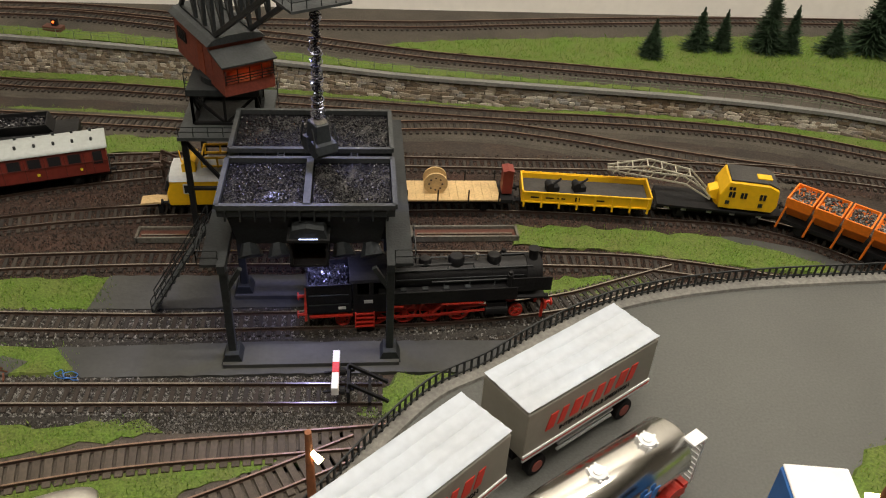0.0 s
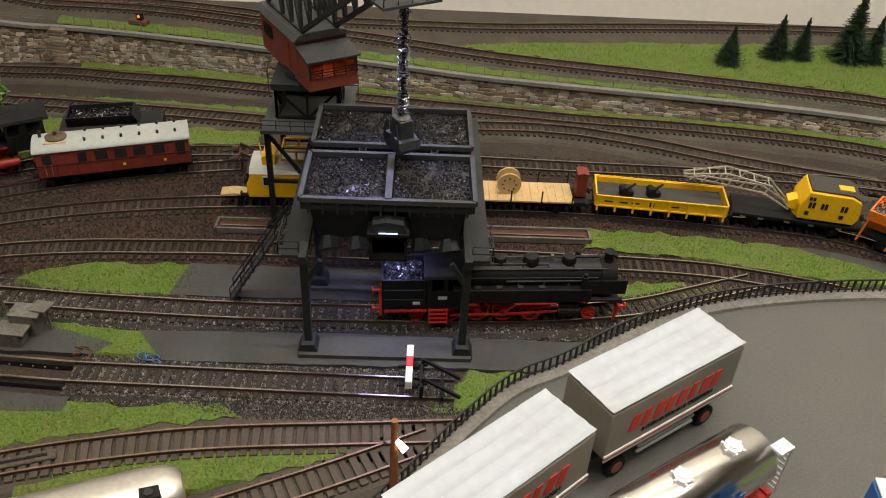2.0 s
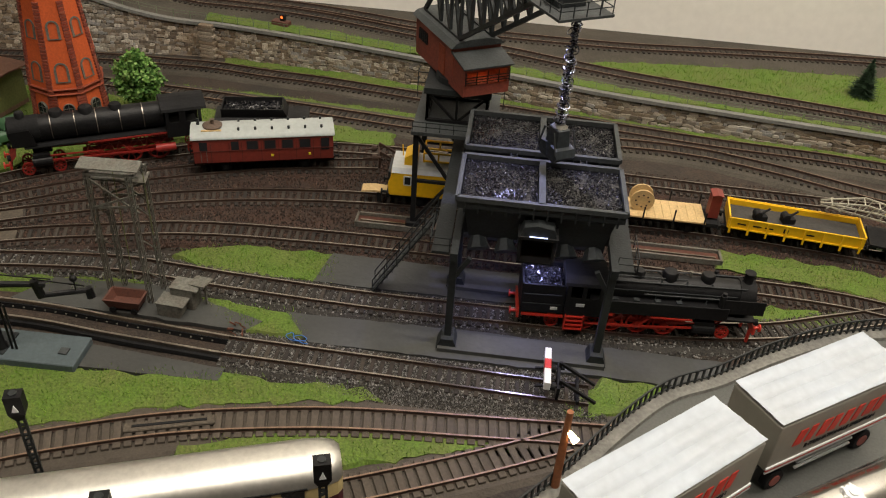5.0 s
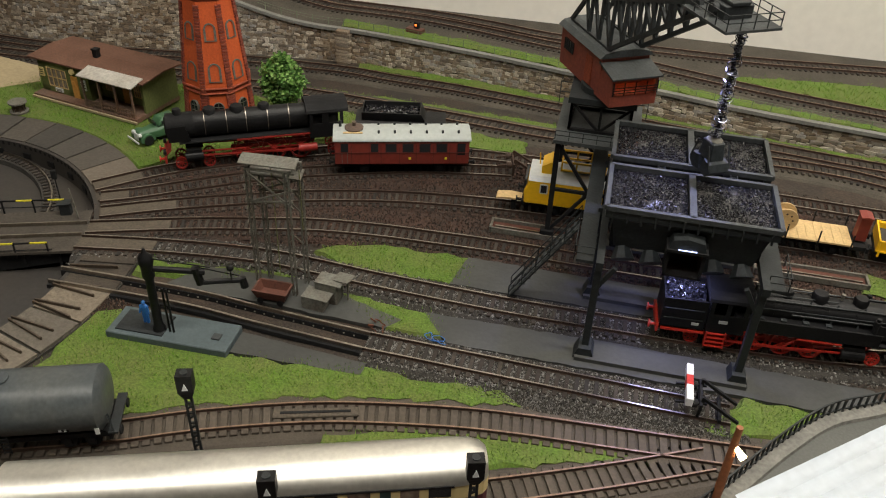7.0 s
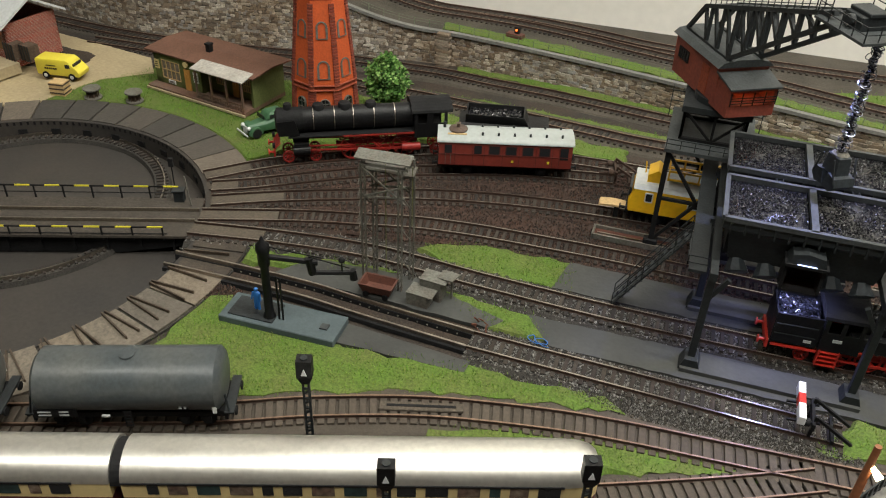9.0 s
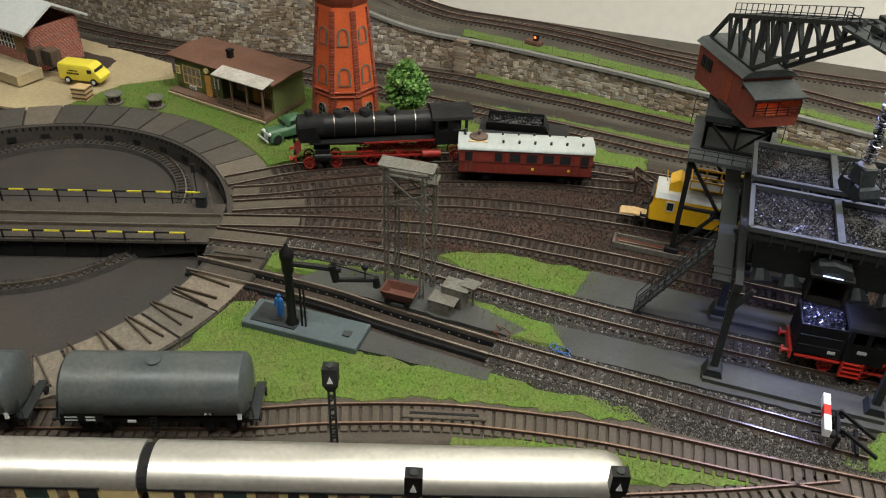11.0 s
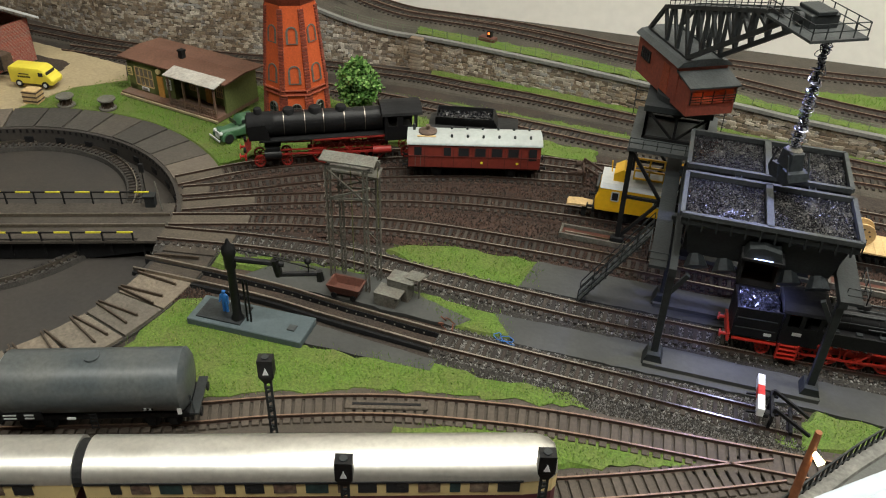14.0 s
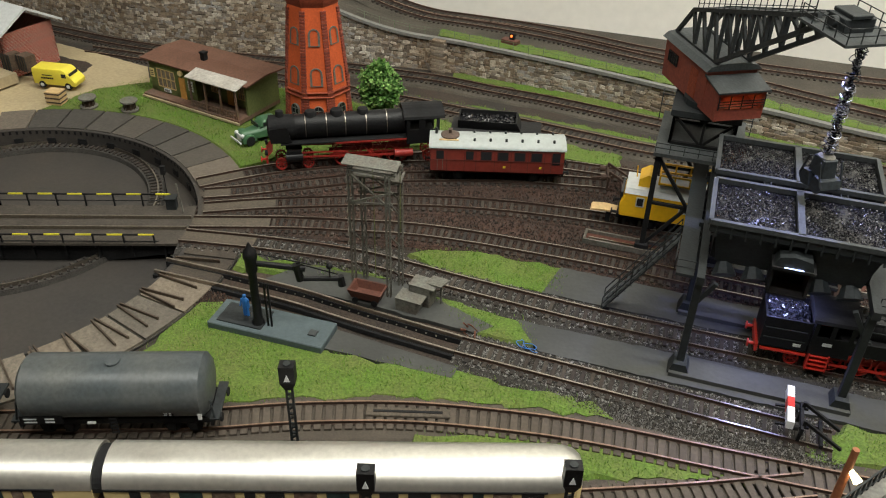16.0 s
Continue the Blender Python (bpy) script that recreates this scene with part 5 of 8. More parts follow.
M["pane"] = mat("net_curtain_pane", (0.26, 0.21, 0.18), 0.25, 0, 0.3, 200, 400, 0)


def hut():
    h = thing("station_hut", pose(-0.6595, 0.689, 0.001, 0, 0, -11.5) @ Matrix.Diagonal((0.94, 0.95, 1.0, 1)), "low olive wooden station hut with brown roof and porch", "hut")
    bm = bmesh.new()
    box(bm, (0, 0, 0.0022), (0.15, 0.06, 0.0045))
    box(bm, (0.0, -0.036, 0.0022), (0.15, 0.013, 0.0045))
    part("base", bm, M["hut_timber"], h)
    bm = bmesh.new()
    box(bm, (0.0, -0.0435, 0.0012), (0.152, 0.002, 0.0024))
    part("kerb", bm, M["concrete"], h)
    # walls: kiosk, recessed porch and end room
    for cc, ss in (((-0.036, -0.028, 0.0075), (0.073, 0.003, 0.006)), ((-0.036, -0.028, 0.037), (0.073, 0.003, 0.010)), ((-0.067, -0.028, 0.021), (0.011, 0.003, 0.034)), ((-0.016, -0.028, 0.021), (0.033, 0.003, 0.034)),
                   ((-0.0725, 0, 0.023), (0.003, 0.056, 0.038)), ((-0.001, -0.014, 0.023), (0.003, 0.027, 0.038)),
                   ((0.0365, -0.011, 0.023), (0.073, 0.003, 0.038)), ((0.0735, 0.002, 0.023), (0.003, 0.055, 0.038)), ((0, 0.0285, 0.023), (0.147, 0.003, 0.038))):
        bm = bmesh.new()
        box(bm, cc, ss)
        part("wall", bm, M["olive"], h)
    bm = bmesh.new()
    prism(bm, [(-0.033, 0.0405), (0.004, 0.0432), (0.037, 0.0405), (0.037, 0.042), (0.004, 0.0448), (-0.033, 0.0422)], -0.083, 0.083, "x")
    part("roof", bm, M["roof_brown"], h, "brown felt roof")
    bm = bmesh.new()
    prism(bm, [(-0.0445, 0.0393), (-0.024, 0.0427), (-0.024, 0.0443), (-0.0445, 0.0403)], 0.0, 0.077, "x")
    part("porch_roof", bm, mat("pale_porch_roof", (0.46, 0.44, 0.4), 0.8, 0, 0.2, 30, 300, 0.2, (0.36, 0.33, 0.29)), h, "pale grey porch roof")
    for x in (0.003, 0.026, 0.049, 0.072):
        bm = bmesh.new()
        box(bm, (x, -0.0405, 0.020), (0.002, 0.002, 0.033))
        part("porch_post", bm, M["hut_timber"], h)
    bm = bmesh.new()
    for x0, x1 in ((0.003, 0.026), (0.026, 0.072)):
        for z in (0.008, 0.012):
            beam(bm, (x0, -0.0405, z), (x1, -0.0405, z), 0.001)
        for k in range(13):
            beam(bm, (x0 + (x1 - x0) * k / 12, -0.0405, 0.004), (x0 + (x1 - x0) * k / 12, -0.0405, 0.012), 0.0007)
    part("porch_railing", bm, M["hut_timber"], h)
    for x, y, w, hh in ((-0.047, -0.0285, 0.028, 0.021), (0.016, -0.0135, 0.011, 0.014), (0.058, -0.0135, 0.013, 0.014)):
        win = new("window", None)
        win.parent = h
        win.matrix_local = pose(x, y, 0.022)
        bm = bmesh.new()
        for a, b in (((-w / 2, -hh / 2), (w / 2, -hh / 2)), ((-w / 2, hh / 2), (w / 2, hh / 2)), ((-w / 2, -hh / 2), (-w / 2, hh / 2)), ((w / 2, -hh / 2), (w / 2, hh / 2)), ((0, -hh / 2), (0, hh / 2)), ((-w / 2, 0), (w / 2, 0)), ((-w / 4, -hh / 2), (-w / 4, hh / 2)), ((w / 4, -hh / 2), (w / 4, hh / 2))):
            beam(bm, (a[0], -0.001, a[1]), (b[0], -0.001, b[1]), 0.0009)
        part("window_frame", bm, M["wood"], win)
        bm = bmesh.new()
        box(bm, (0, 0.0, 0), (w, 0.0008, hh))
        part("pane", bm, M["pane"], win)
    for x, y in ((-0.0205, -0.0302), (0.038, -0.0135)):
        bm = bmesh.new()
        box(bm, (x, y, 0.0165), (0.0085, 0.0015, 0.025))
        box(bm, (x, y - 0.001, 0.02), (0.003, 0.001, 0.008))
        part("door", bm, mat("ochre_door", (0.55, 0.27, 0.06), 0.7, 0, 0.1, 40, 300, 0.1), h, "ochre wooden door")
    for x, z, w, hh, m in ((-0.0685, 0.026, 0.007, 0.01, "cream"), (-0.007, 0.022, 0.007, 0.012, "white"), (-0.047, 0.0085, 0.011, 0.004, "white")):
        bm = bmesh.new()
        box(bm, (x, -0.0302, z), (w, 0.001, hh))
        part("notice_board", bm, M[m], h)
        bm = bmesh.new()
        for k in range(3):
            box(bm, (x, -0.0308, z + hh * (0.25 - 0.25 * k)), (w * 0.7, 0.0004, hh * 0.08))
        part("notice_lines", bm, M["black_matt"], h)
    bm = bmesh.new()
    rod(bm, (-0.0205, -0.030, 0.035), (-0.0205, -0.0325, 0.035), 0.0032, n=16)
    part("clock", bm, M["cream"], h, "small round white clock")
    bm = bmesh.new()
    box(bm, (-0.008, -0.002, 0.0475), (0.006, 0.006, 0.010))
    box(bm, (-0.008, -0.002, 0.053), (0.0075, 0.0075, 0.0018))
    part("chimney", bm, M["black_matt"], h)


hut()


def goods_shed():
    s = thing("goods_shed", pose(-0.945, 0.69, 0.001, 0, 0, -12), "small red brick goods shed with a grey roof", "building")
    br = mat("red_brickwork", (0.3, 0.07, 0.04), 0.85, 0, 0.2, 60, 500, 0.3)
    nt = br.node_tree
    tex = nt.nodes.new("ShaderNodeTexBrick")
    tex.inputs["Scale"].default_value = 160
    tex.inputs["Color1"].default_value, tex.inputs["Color2"].default_value, tex.inputs["Mortar"].default_value = (0.3, 0.06, 0.035, 1), (0.2, 0.045, 0.03, 1), (0.42, 0.38, 0.33, 1)
    tex.inputs["Mortar Size"].default_value = 0.025
    tc = nt.nodes.new("ShaderNodeTexCoord")
    mp = nt.nodes.new("ShaderNodeMapping")
    mp.inputs["Rotation"].default_value = (radians(90), 0, 0)
    nt.links.new(tc.outputs["Object"], mp.inputs["Vector"])
    nt.links.new(mp.outputs[0], tex.inputs["Vector"])
    nt.links.new(tex.outputs["Color"], next(n for n in nt.nodes if n.bl_idname == "ShaderNodeHueSaturation").inputs["Color"])
    for cc, ss in (((0, 0, 0.008), (0.09, 0.07, 0.016)), ((-0.03, -0.0335, 0.034), (0.03, 0.003, 0.036)), ((0.0405, -0.0335, 0.034), (0.009, 0.003, 0.036)), ((0.01, -0.0335, 0.0485), (0.055, 0.003, 0.007)), ((0.01, -0.0335, 0.02), (0.055, 0.003, 0.009)), ((0.0435, 0, 0.034), (0.003, 0.07, 0.036)), ((-0.0435, 0, 0.034), (0.003, 0.07, 0.036)), ((0, 0.0335, 0.034), (0.09, 0.003, 0.036))):
        bm = bmesh.new()
        box(bm, cc, ss)
        part("wall", bm, br, s)
    bm = bmesh.new()
    prism(bm, [(-0.045, 0.05), (0, 0.075), (0.045, 0.05), (0.045, 0.053), (0, 0.078), (-0.045, 0.053)], -0.054, 0.054, "x")
    part("roof", bm, M["light_grey"], s)
    bm = bmesh.new()
    box(bm, (0.002, -0.033, 0.034), (0.032, 0.001, 0.02))
    win = part("window", bm, M["glass"], s)
    bm = bmesh.new()
    for k in range(6):
        beam(bm, (-0.014 + 0.0064 * k, -0.0345, 0.024), (-0.014 + 0.0064 * k, -0.0345, 0.044), 0.0009)
    for k in range(4):
        beam(bm, (-0.014, -0.0345, 0.024 + 0.0066 * k), (0.018, -0.0345, 0.024 + 0.0066 * k), 0.0009)
    part("glazing_bar", bm, M["light_grey"], win)
    bm = bmesh.new()
    box(bm, (0.028, -0.0345, 0.034), (0.017, 0.002, 0.022))
    part("shutter", bm, mat("brown_shutter", (0.2, 0.12, 0.05), 0.8, 0, 0.15, 50, 300, 0.2), s)
    bm = bmesh.new()
    box(bm, (0.01, -0.052, 0.006), (0.1, 0.034, 0.012))
    part("loading_dock", bm, M["concrete"], s)


goods_shed()


def crate_pile():
    for k, (x, y, z, w, h) in enumerate(((-0.905, 0.652, 0.0135, 0.018, 0.02), (-0.886, 0.655, 0.0135, 0.017, 0.019))):
        c = thing("crate", pose(x, y, z, 0, 0, -12), "dark slatted wooden crate on the loading dock", "crate", "crates on the dock")
        bm = bmesh.new()
        box(bm, (0, 0, h / 2), (w * 0.93, w * 0.8, h * 0.94))
        part("box", bm, M["trunk"], c)
        for i in range(4):
            bm = bmesh.new()
            box(bm, (-w * 0.4 + w * 0.265 * i, -w * 0.41, h / 2), (w * 0.09, 0.001, h))
            part("slat", bm, M["iron"], c)
    c = thing("shipping_crate", pose(-0.815, 0.613, 0.001, 0, 0, 8), "pale wooden crate with dark straps beside the van", "crate")
    bm = bmesh.new()
    box(bm, (0, 0, 0.0075), (0.017, 0.014, 0.015))
    part("box", bm, M["wood"], c)
    for z in (0.003, 0.008, 0.013):
        bm = bmesh.new()
        box(bm, (0, 0, z), (0.0176, 0.0146, 0.0016))
        part("strap", bm, M["trunk"], c)


crate_pile()


def cable_reel(x, y, z=0.0, r=0.0095, h=0.012, flat=True, material="weathered", label="empty grey wooden cable drum standing on the grass", turn=0):
    t = thing("cable_drum", pose(x, y, z, 0 if flat else 90, 0, turn), label, "cable drum", "cable drums")
    for zz in (0.0008, h - 0.0008):
        bm = bmesh.new()
        rod(bm, (0, 0, zz - 0.0008), (0, 0, zz + 0.0008), r, n=20)
        part("flange", bm, M[material], t)
    bm = bmesh.new()
    rod(bm, (0, 0, 0.0016), (0, 0, h - 0.0016), r * 0.45, n=12)
    part("core", bm, M["trunk"] if flat else M[material], t)
    for k in range(8):
        a = k * math.pi / 4
        bm = bmesh.new()
        if flat:
            rod(bm, (r * 0.62 * math.cos(a), r * 0.62 * math.sin(a), 0.001), (r * 0.62 * math.cos(a), r * 0.62 * math.sin(a), h - 0.001), 0.0007, n=5)
        else:
            rod(bm, (r * 0.55 * math.cos(a), r * 0.55 * math.sin(a), h - 0.0005), (r * 0.55 * math.cos(a), r * 0.55 * math.sin(a), h + 0.0003), 0.0009, n=8)
        part("stave" if flat else "bolt_hole", bm, M["trunk"], t)
    return t


cable_reel(-0.776, 0.617, 0.001)
cable_reel(-0.729, 0.626, 0.001)


def figure():
    bm = bmesh.new()
    for s in (-1, 1):
        rod(bm, (s * 0.0014, 0, 0), (s * 0.0011, 0, 0.0095), 0.0011, 0.0014, 8)
        rod(bm, (s * 0.0026, 0, 0.0158), (s * 0.0036, -0.0012, 0.0095), 0.0009, 0.0007, 6)
    loft(bm, [[(x * w, y * d, z) for x, y, _ in ring(1, 0, 10)] for w, d, z in ((0.0024, 0.0016, 0.009), (0.0026, 0.0018, 0.013), (0.003, 0.0017, 0.016), (0.001, 0.001, 0.0172))])
    bmesh.ops.create_uvsphere(bm, u_segments=8, v_segments=6, radius=0.0016, matrix=Matrix.Translation((0, 0, 0.0187)))
    ob = solid("figurine", bm, M["blue"], "tiny blue painted figurine beside the water crane", "figurine", smooth=True)
    ob.matrix_world = pose(-0.426, 0.346, 0.0065)


def water_crane():
    w = thing("water_crane", pose(-0.405, 0.346, 0, 0, 0, 1), "black water crane on a blue-grey plinth", "water crane")
    bm = bmesh.new()
    box(bm, (0, 0, 0.003), (0.092, 0.03, 0.006))
    bevel(bm, 0.0006)
    part("plinth", bm, M["blue_grey"], w, "blue-grey concrete plinth")
    bm = bmesh.new()
    box(bm, (-0.022, 0.0, 0.0064), (0.036, 0.022, 0.0012))
    part("plinth_grating", bm, M["iron"], w)
    bm = bmesh.new()
    box(bm, (0.034, -0.002, 0.0063), (0.006, 0.006, 0.0016))
    part("hatch", bm, M["rim"], w)
    cx, cy = -0.009, -0.004
    bm = bmesh.new()
    loft(bm, [ring(r, z, 14, cx, cy) for r, z in ((0.005, 0.006), (0.0045, 0.009), (0.0034, 0.011), (0.003, 0.052), (0.0042, 0.054), (0.0044, 0.064), (0.0052, 0.066), (0.0048, 0.071), (0.002, 0.074), (0.0008, 0.078))])
    part("column", bm, M["black"], w, "", True)
    bm = bmesh.new()
    rod(bm, (cx, cy, 0.061), (cx + 0.036, cy + 0.012, 0.056), 0.0022)
    rod(bm, (cx + 0.03, cy + 0.010, 0.06), (cx + 0.032, cy + 0.011, 0.046), 0.003)
    rod(bm, (cx + 0.032, cy + 0.011, 0.047), (cx + 0.056, cy + 0.027, 0.042), 0.002)
    rod(bm, (cx + 0.056, cy + 0.027, 0.044), (cx + 0.057, cy + 0.027, 0.036), 0.0025, 0.003)
    part("arm", bm, M["black"], w, "", True)
    bm = bmesh.new()
    beam(bm, (cx, cy, 0.07), (cx + 0.04, cy + 0.013, 0.06), 0.0007)
    beam(bm, (cx + 0.03, cy + 0.01, 0.061), (cx + 0.054, cy + 0.026, 0.046), 0.0007)
    part("tie_rod", bm, M["black"], w)
    for dx in (0.008, 0.011):
        bm = bmesh.new()
        rod(bm, (cx + dx, cy, 0.006), (cx + dx, cy, 0.045), 0.0008)
        part("pipe", bm, M["black"], w)
    bm = bmesh.new()
    rod(bm, (cx + 0.05, cy + 0.022, 0.044), (cx + 0.05, cy + 0.022, 0.054), 0.0005)
    bmesh.ops.create_uvsphere(bm, u_segments=10, v_segments=8, radius=0.0026, matrix=Matrix.Translation((cx + 0.05, cy + 0.022, 0.055)))
    part("lantern", bm, M["black"], w)


water_crane()
figure()


def ash_gantry():
    g = thing("ash_gantry", pose(-0.351, 0.416, 0, 0, 0, 3) @ Matrix.Diagonal((0.84, 0.9, 0.95, 1)), "weathered grey lattice ash-loading gantry with small roof", "gantry")
    for x, y in ((-0.019, -0.004), (0.016, -0.006), (0.021, 0.013), (-0.015, 0.014)):
        bm = bmesh.new()
        w = 0.0018
        for s in (-1, 1):
            for q in (-1, 1):
                beam(bm, (x + s * w, y + q * w * 0.7, 0), (x + s * w, y + q * w * 0.7, 0.116), 0.0008)
        for k in range(18):
            z = 0.0064 * k
            for q in (-1, 1):
                beam(bm, (x - w, y + q * w * 0.7, z), (x + w, y + q * w * 0.7, z + 0.0064), 0.0005)
        part("lattice_post", bm, M["weathered"], g)
    def brace(a, b, w, name="brace"):
        bm = bmesh.new()
        beam(bm, a, b, w)
        part(name, bm, M["weathered"], g)
    for y in (-0.005, 0.0135):
        for z0, z1 in ((0.112, 0.084), (0.086, 0.1), (0.086, 0.09)):
            brace((-0.019, y, z0), (0.02, y, z1), 0.0014)
        brace((-0.021, y, 0.115), (0.023, y, 0.115), 0.0018, "top_beam")
    for x in (-0.019, 0.019):
        brace((x, -0.006, 0.115), (x, 0.014, 0.115), 0.0018, "top_beam")
        for z in (0.03, 0.06, 0.09):
            brace((x, -0.006, z), (x, 0.014, z - 0.02), 0.0009)
    for y, z in ((-0.002, 0.123), (0.009, 0.108)):
        bm = bmesh.new()
        prism(bm, [(y - 0.006, z - 0.003), (y + 0.006, z), (y + 0.006, z + 0.001), (y - 0.006, z - 0.002)], -0.025, 0.025, "x")
        part("roof_sheet", bm, M["weathered"], g)
    bm = bmesh.new()
    for k in range(7):
        beam(bm, (-0.0235, -0.004, 0.045 + 0.01 * k), (-0.026, 0.006, 0.045 + 0.01 * k), 0.0009)
    part("ladder_hoop", bm, M["weathered"], g)
    for x, y in ((0.0, 0.002), (0.024, 0.004)):
        bm = bmesh.new()
        rod(bm, (x, y, 0.012 if x < 0.01 else 0.06), (x, y, 0.114), 0.0004, n=5)
        part("rope", bm, M["olive"], g)
    tub = thing("ash_tub", pose(-0.352, 0.403, 0, 0, 0, 0), "small rusty brown ash tub below the gantry", "tub")
    bm = bmesh.new()
    loft(bm, [[(-0.011, -0.006, 0.0035), (0.011, -0.006, 0.0035), (0.011, 0.006, 0.0035), (-0.011, 0.006, 0.0035)], [(-0.014, -0.0085, 0.012), (0.014, -0.0085, 0.012), (0.014, 0.0085, 0.012), (-0.014, 0.0085, 0.012)], [(-0.0125, -0.007, 0.012), (0.0125, -0.007, 0.012), (0.0125, 0.007, 0.012), (-0.0125, 0.007, 0.012)], [(-0.01, -0.005, 0.006), (0.01, -0.005, 0.006), (0.01, 0.005, 0.006), (-0.01, 0.005, 0.006)]])
    part("tub", bm, M["rust_tub"], tub)
    for x in (-0.008, 0.008):
        bm = bmesh.new()
        rod(bm, (x, -0.0075, 0.0025), (x, 0.0075, 0.0025), 0.0025, n=10)
        part("wheel", bm, M["black_matt"], tub)
    for k, (x, y, s, h) in enumerate(((-0.318, 0.404, 0.018, 0.011), (-0.311, 0.415, 0.018, 0.018))):
        st = thing("concrete_block", pose(x, y, 0, 0, 0, -5), "weathered grey concrete block beside the gantry", "block", "concrete blocks")
        bm = bmesh.new()
        box(bm, (0, 0, h / 2), (s, s * 0.75, h))
        bevel(bm, 0.0008)
        part("block", bm, M["weathered"], st)
        bm = bmesh.new()
        box(bm, (0.002, 0, h + 0.0006), (s * 1.2, s * 0.8, 0.0012))
        part("cover_slab", bm, M["weathered"], st)
    bm = bmesh.new()
    prism(bm, [(-0.008, 0.018), (0.008, 0.021), (0.008, 0.022), (-0.008, 0.019)], -0.006, 0.006, "y")
    st = thing("sheet_lid", pose(-0.3, 0.418, 0, 0, 0, -20), "bent grey sheet lid leaning on a block", "lid")
    part("lid", bm, M["weathered"], st)
    bm = bmesh.new()
    rod(bm, (0.004, 0, 0), (0.004, 0, 0.0205), 0.0009)
    part("prop", bm, M["weathered"], st)


M["rust_tub"] = mat("rusty_tub", (0.1, 0.035, 0.022), 0.7, 0, 0.25, 60, 500, 0.2)
ash_gantry()


def inspection_pit():
    line, way = curve_line([(-0.527, 0.384), (-0.452, 0.385), (-0.402, 0.384), (-0.352, 0.379), (-0.268, 0.3725)])
    p = new("inspection_pit")
    tagged(p, "long black inspection pit between bright rails", "track", kind="structure")
    bm = bmesh.new()
    loft(bm, sweep(line, way, ground_height, [(-0.0125, -0.002), (-0.012, 0.001), (-0.007, 0.001), (-0.0065, -0.004), (0.0065, -0.004), (0.007, 0.001), (0.012, 0.001), (0.0125, -0.002)]), caps=False, closed=False)
    part("trough", bm, M["black_matt"], p)
    for side in (-1, 1):
        c = side * 0.0087
        bm = bmesh.new()
        loft(bm, sweep(line, way, ground_height, [(c - 0.0009, 0.001), (c - 0.0008, 0.0042), (c + 0.0008, 0.0042), (c + 0.0009, 0.001)]), caps=False, closed=False)
        part("rail", bm, M["rail_top"], p)
    bm = bmesh.new()
    box(bm, (0, 0, 0), (0.001, 0.001, 0.0008))
    me = mesh("clip", bm, M["weathered"])
    for k in range(3, len(line) - 2, 2):
        for c in (-0.0058, 0.0058):
            (x, y), (dx, dy) = line[k], way[k]
            part_again("clip", me, p, pose(x - dy * c, y + dx * c, -0.0005))


inspection_pit()


def buffer_stop(x, y, turn, sign=True, z=0.0):
    b = thing("buffer_stop", pose(x, y, z, 0, 0, turn), "dark steel buffer stop with a white-red-white beam" if sign else "rusty brown buffer stop at the dead end", "buffer stop")
    for s in (-1, 1):
        bm = bmesh.new()
        beam(bm, (0.0, s * 0.0087, 0.004), (0.001, s * 0.0087, 0.022), 0.002)
        beam(bm, (0.001, s * 0.0087, 0.021), (0.026, s * 0.0087, 0.005), 0.002)
        beam(bm, (-0.016, s * 0.0087, 0.014), (0.004, s * 0.0087, 0.0165), 0.0014)
        part("frame", bm, M["black_matt"] if sign else M["rail_side"], b)
        bm = bmesh.new()
        rod(bm, (-0.002, s * 0.0087, 0.0155), (-0.007, s * 0.0087, 0.0155), 0.0028, 0.0032, 12)
        part("buffer", bm, M["black_matt"] if sign else M["rail_side"], b)
    bm = bmesh.new()
    box(bm, (0.0, 0, 0.0155), (0.002, 0.026, 0.005))
    box(bm, (0.014, 0, 0.006), (0.002, 0.024, 0.003))
    part("buffer_beam", bm, M["black_matt"] if sign else M["rail_side"], b)
    if sign:
        for y0, y1, m in ((-0.0145, 0.0, "white"), (0.0, 0.0095, "red"), (0.0095, 0.0205, "white")):
            bm = bmesh.new()
            box(bm, (-0.0082, (y0 + y1) / 2, 0.0202), (0.0046, y1 - y0, 0.0066))
            bevel(bm, 0.0003)
            part("warning_beam", bm, M[m], b, "red middle of the beam" if m == "red" else "white end of the beam")
    return b


buffer_stop(-0.034, 0.3655, -1.0)
buffer_stop(-0.204, 0.645, 12, False)


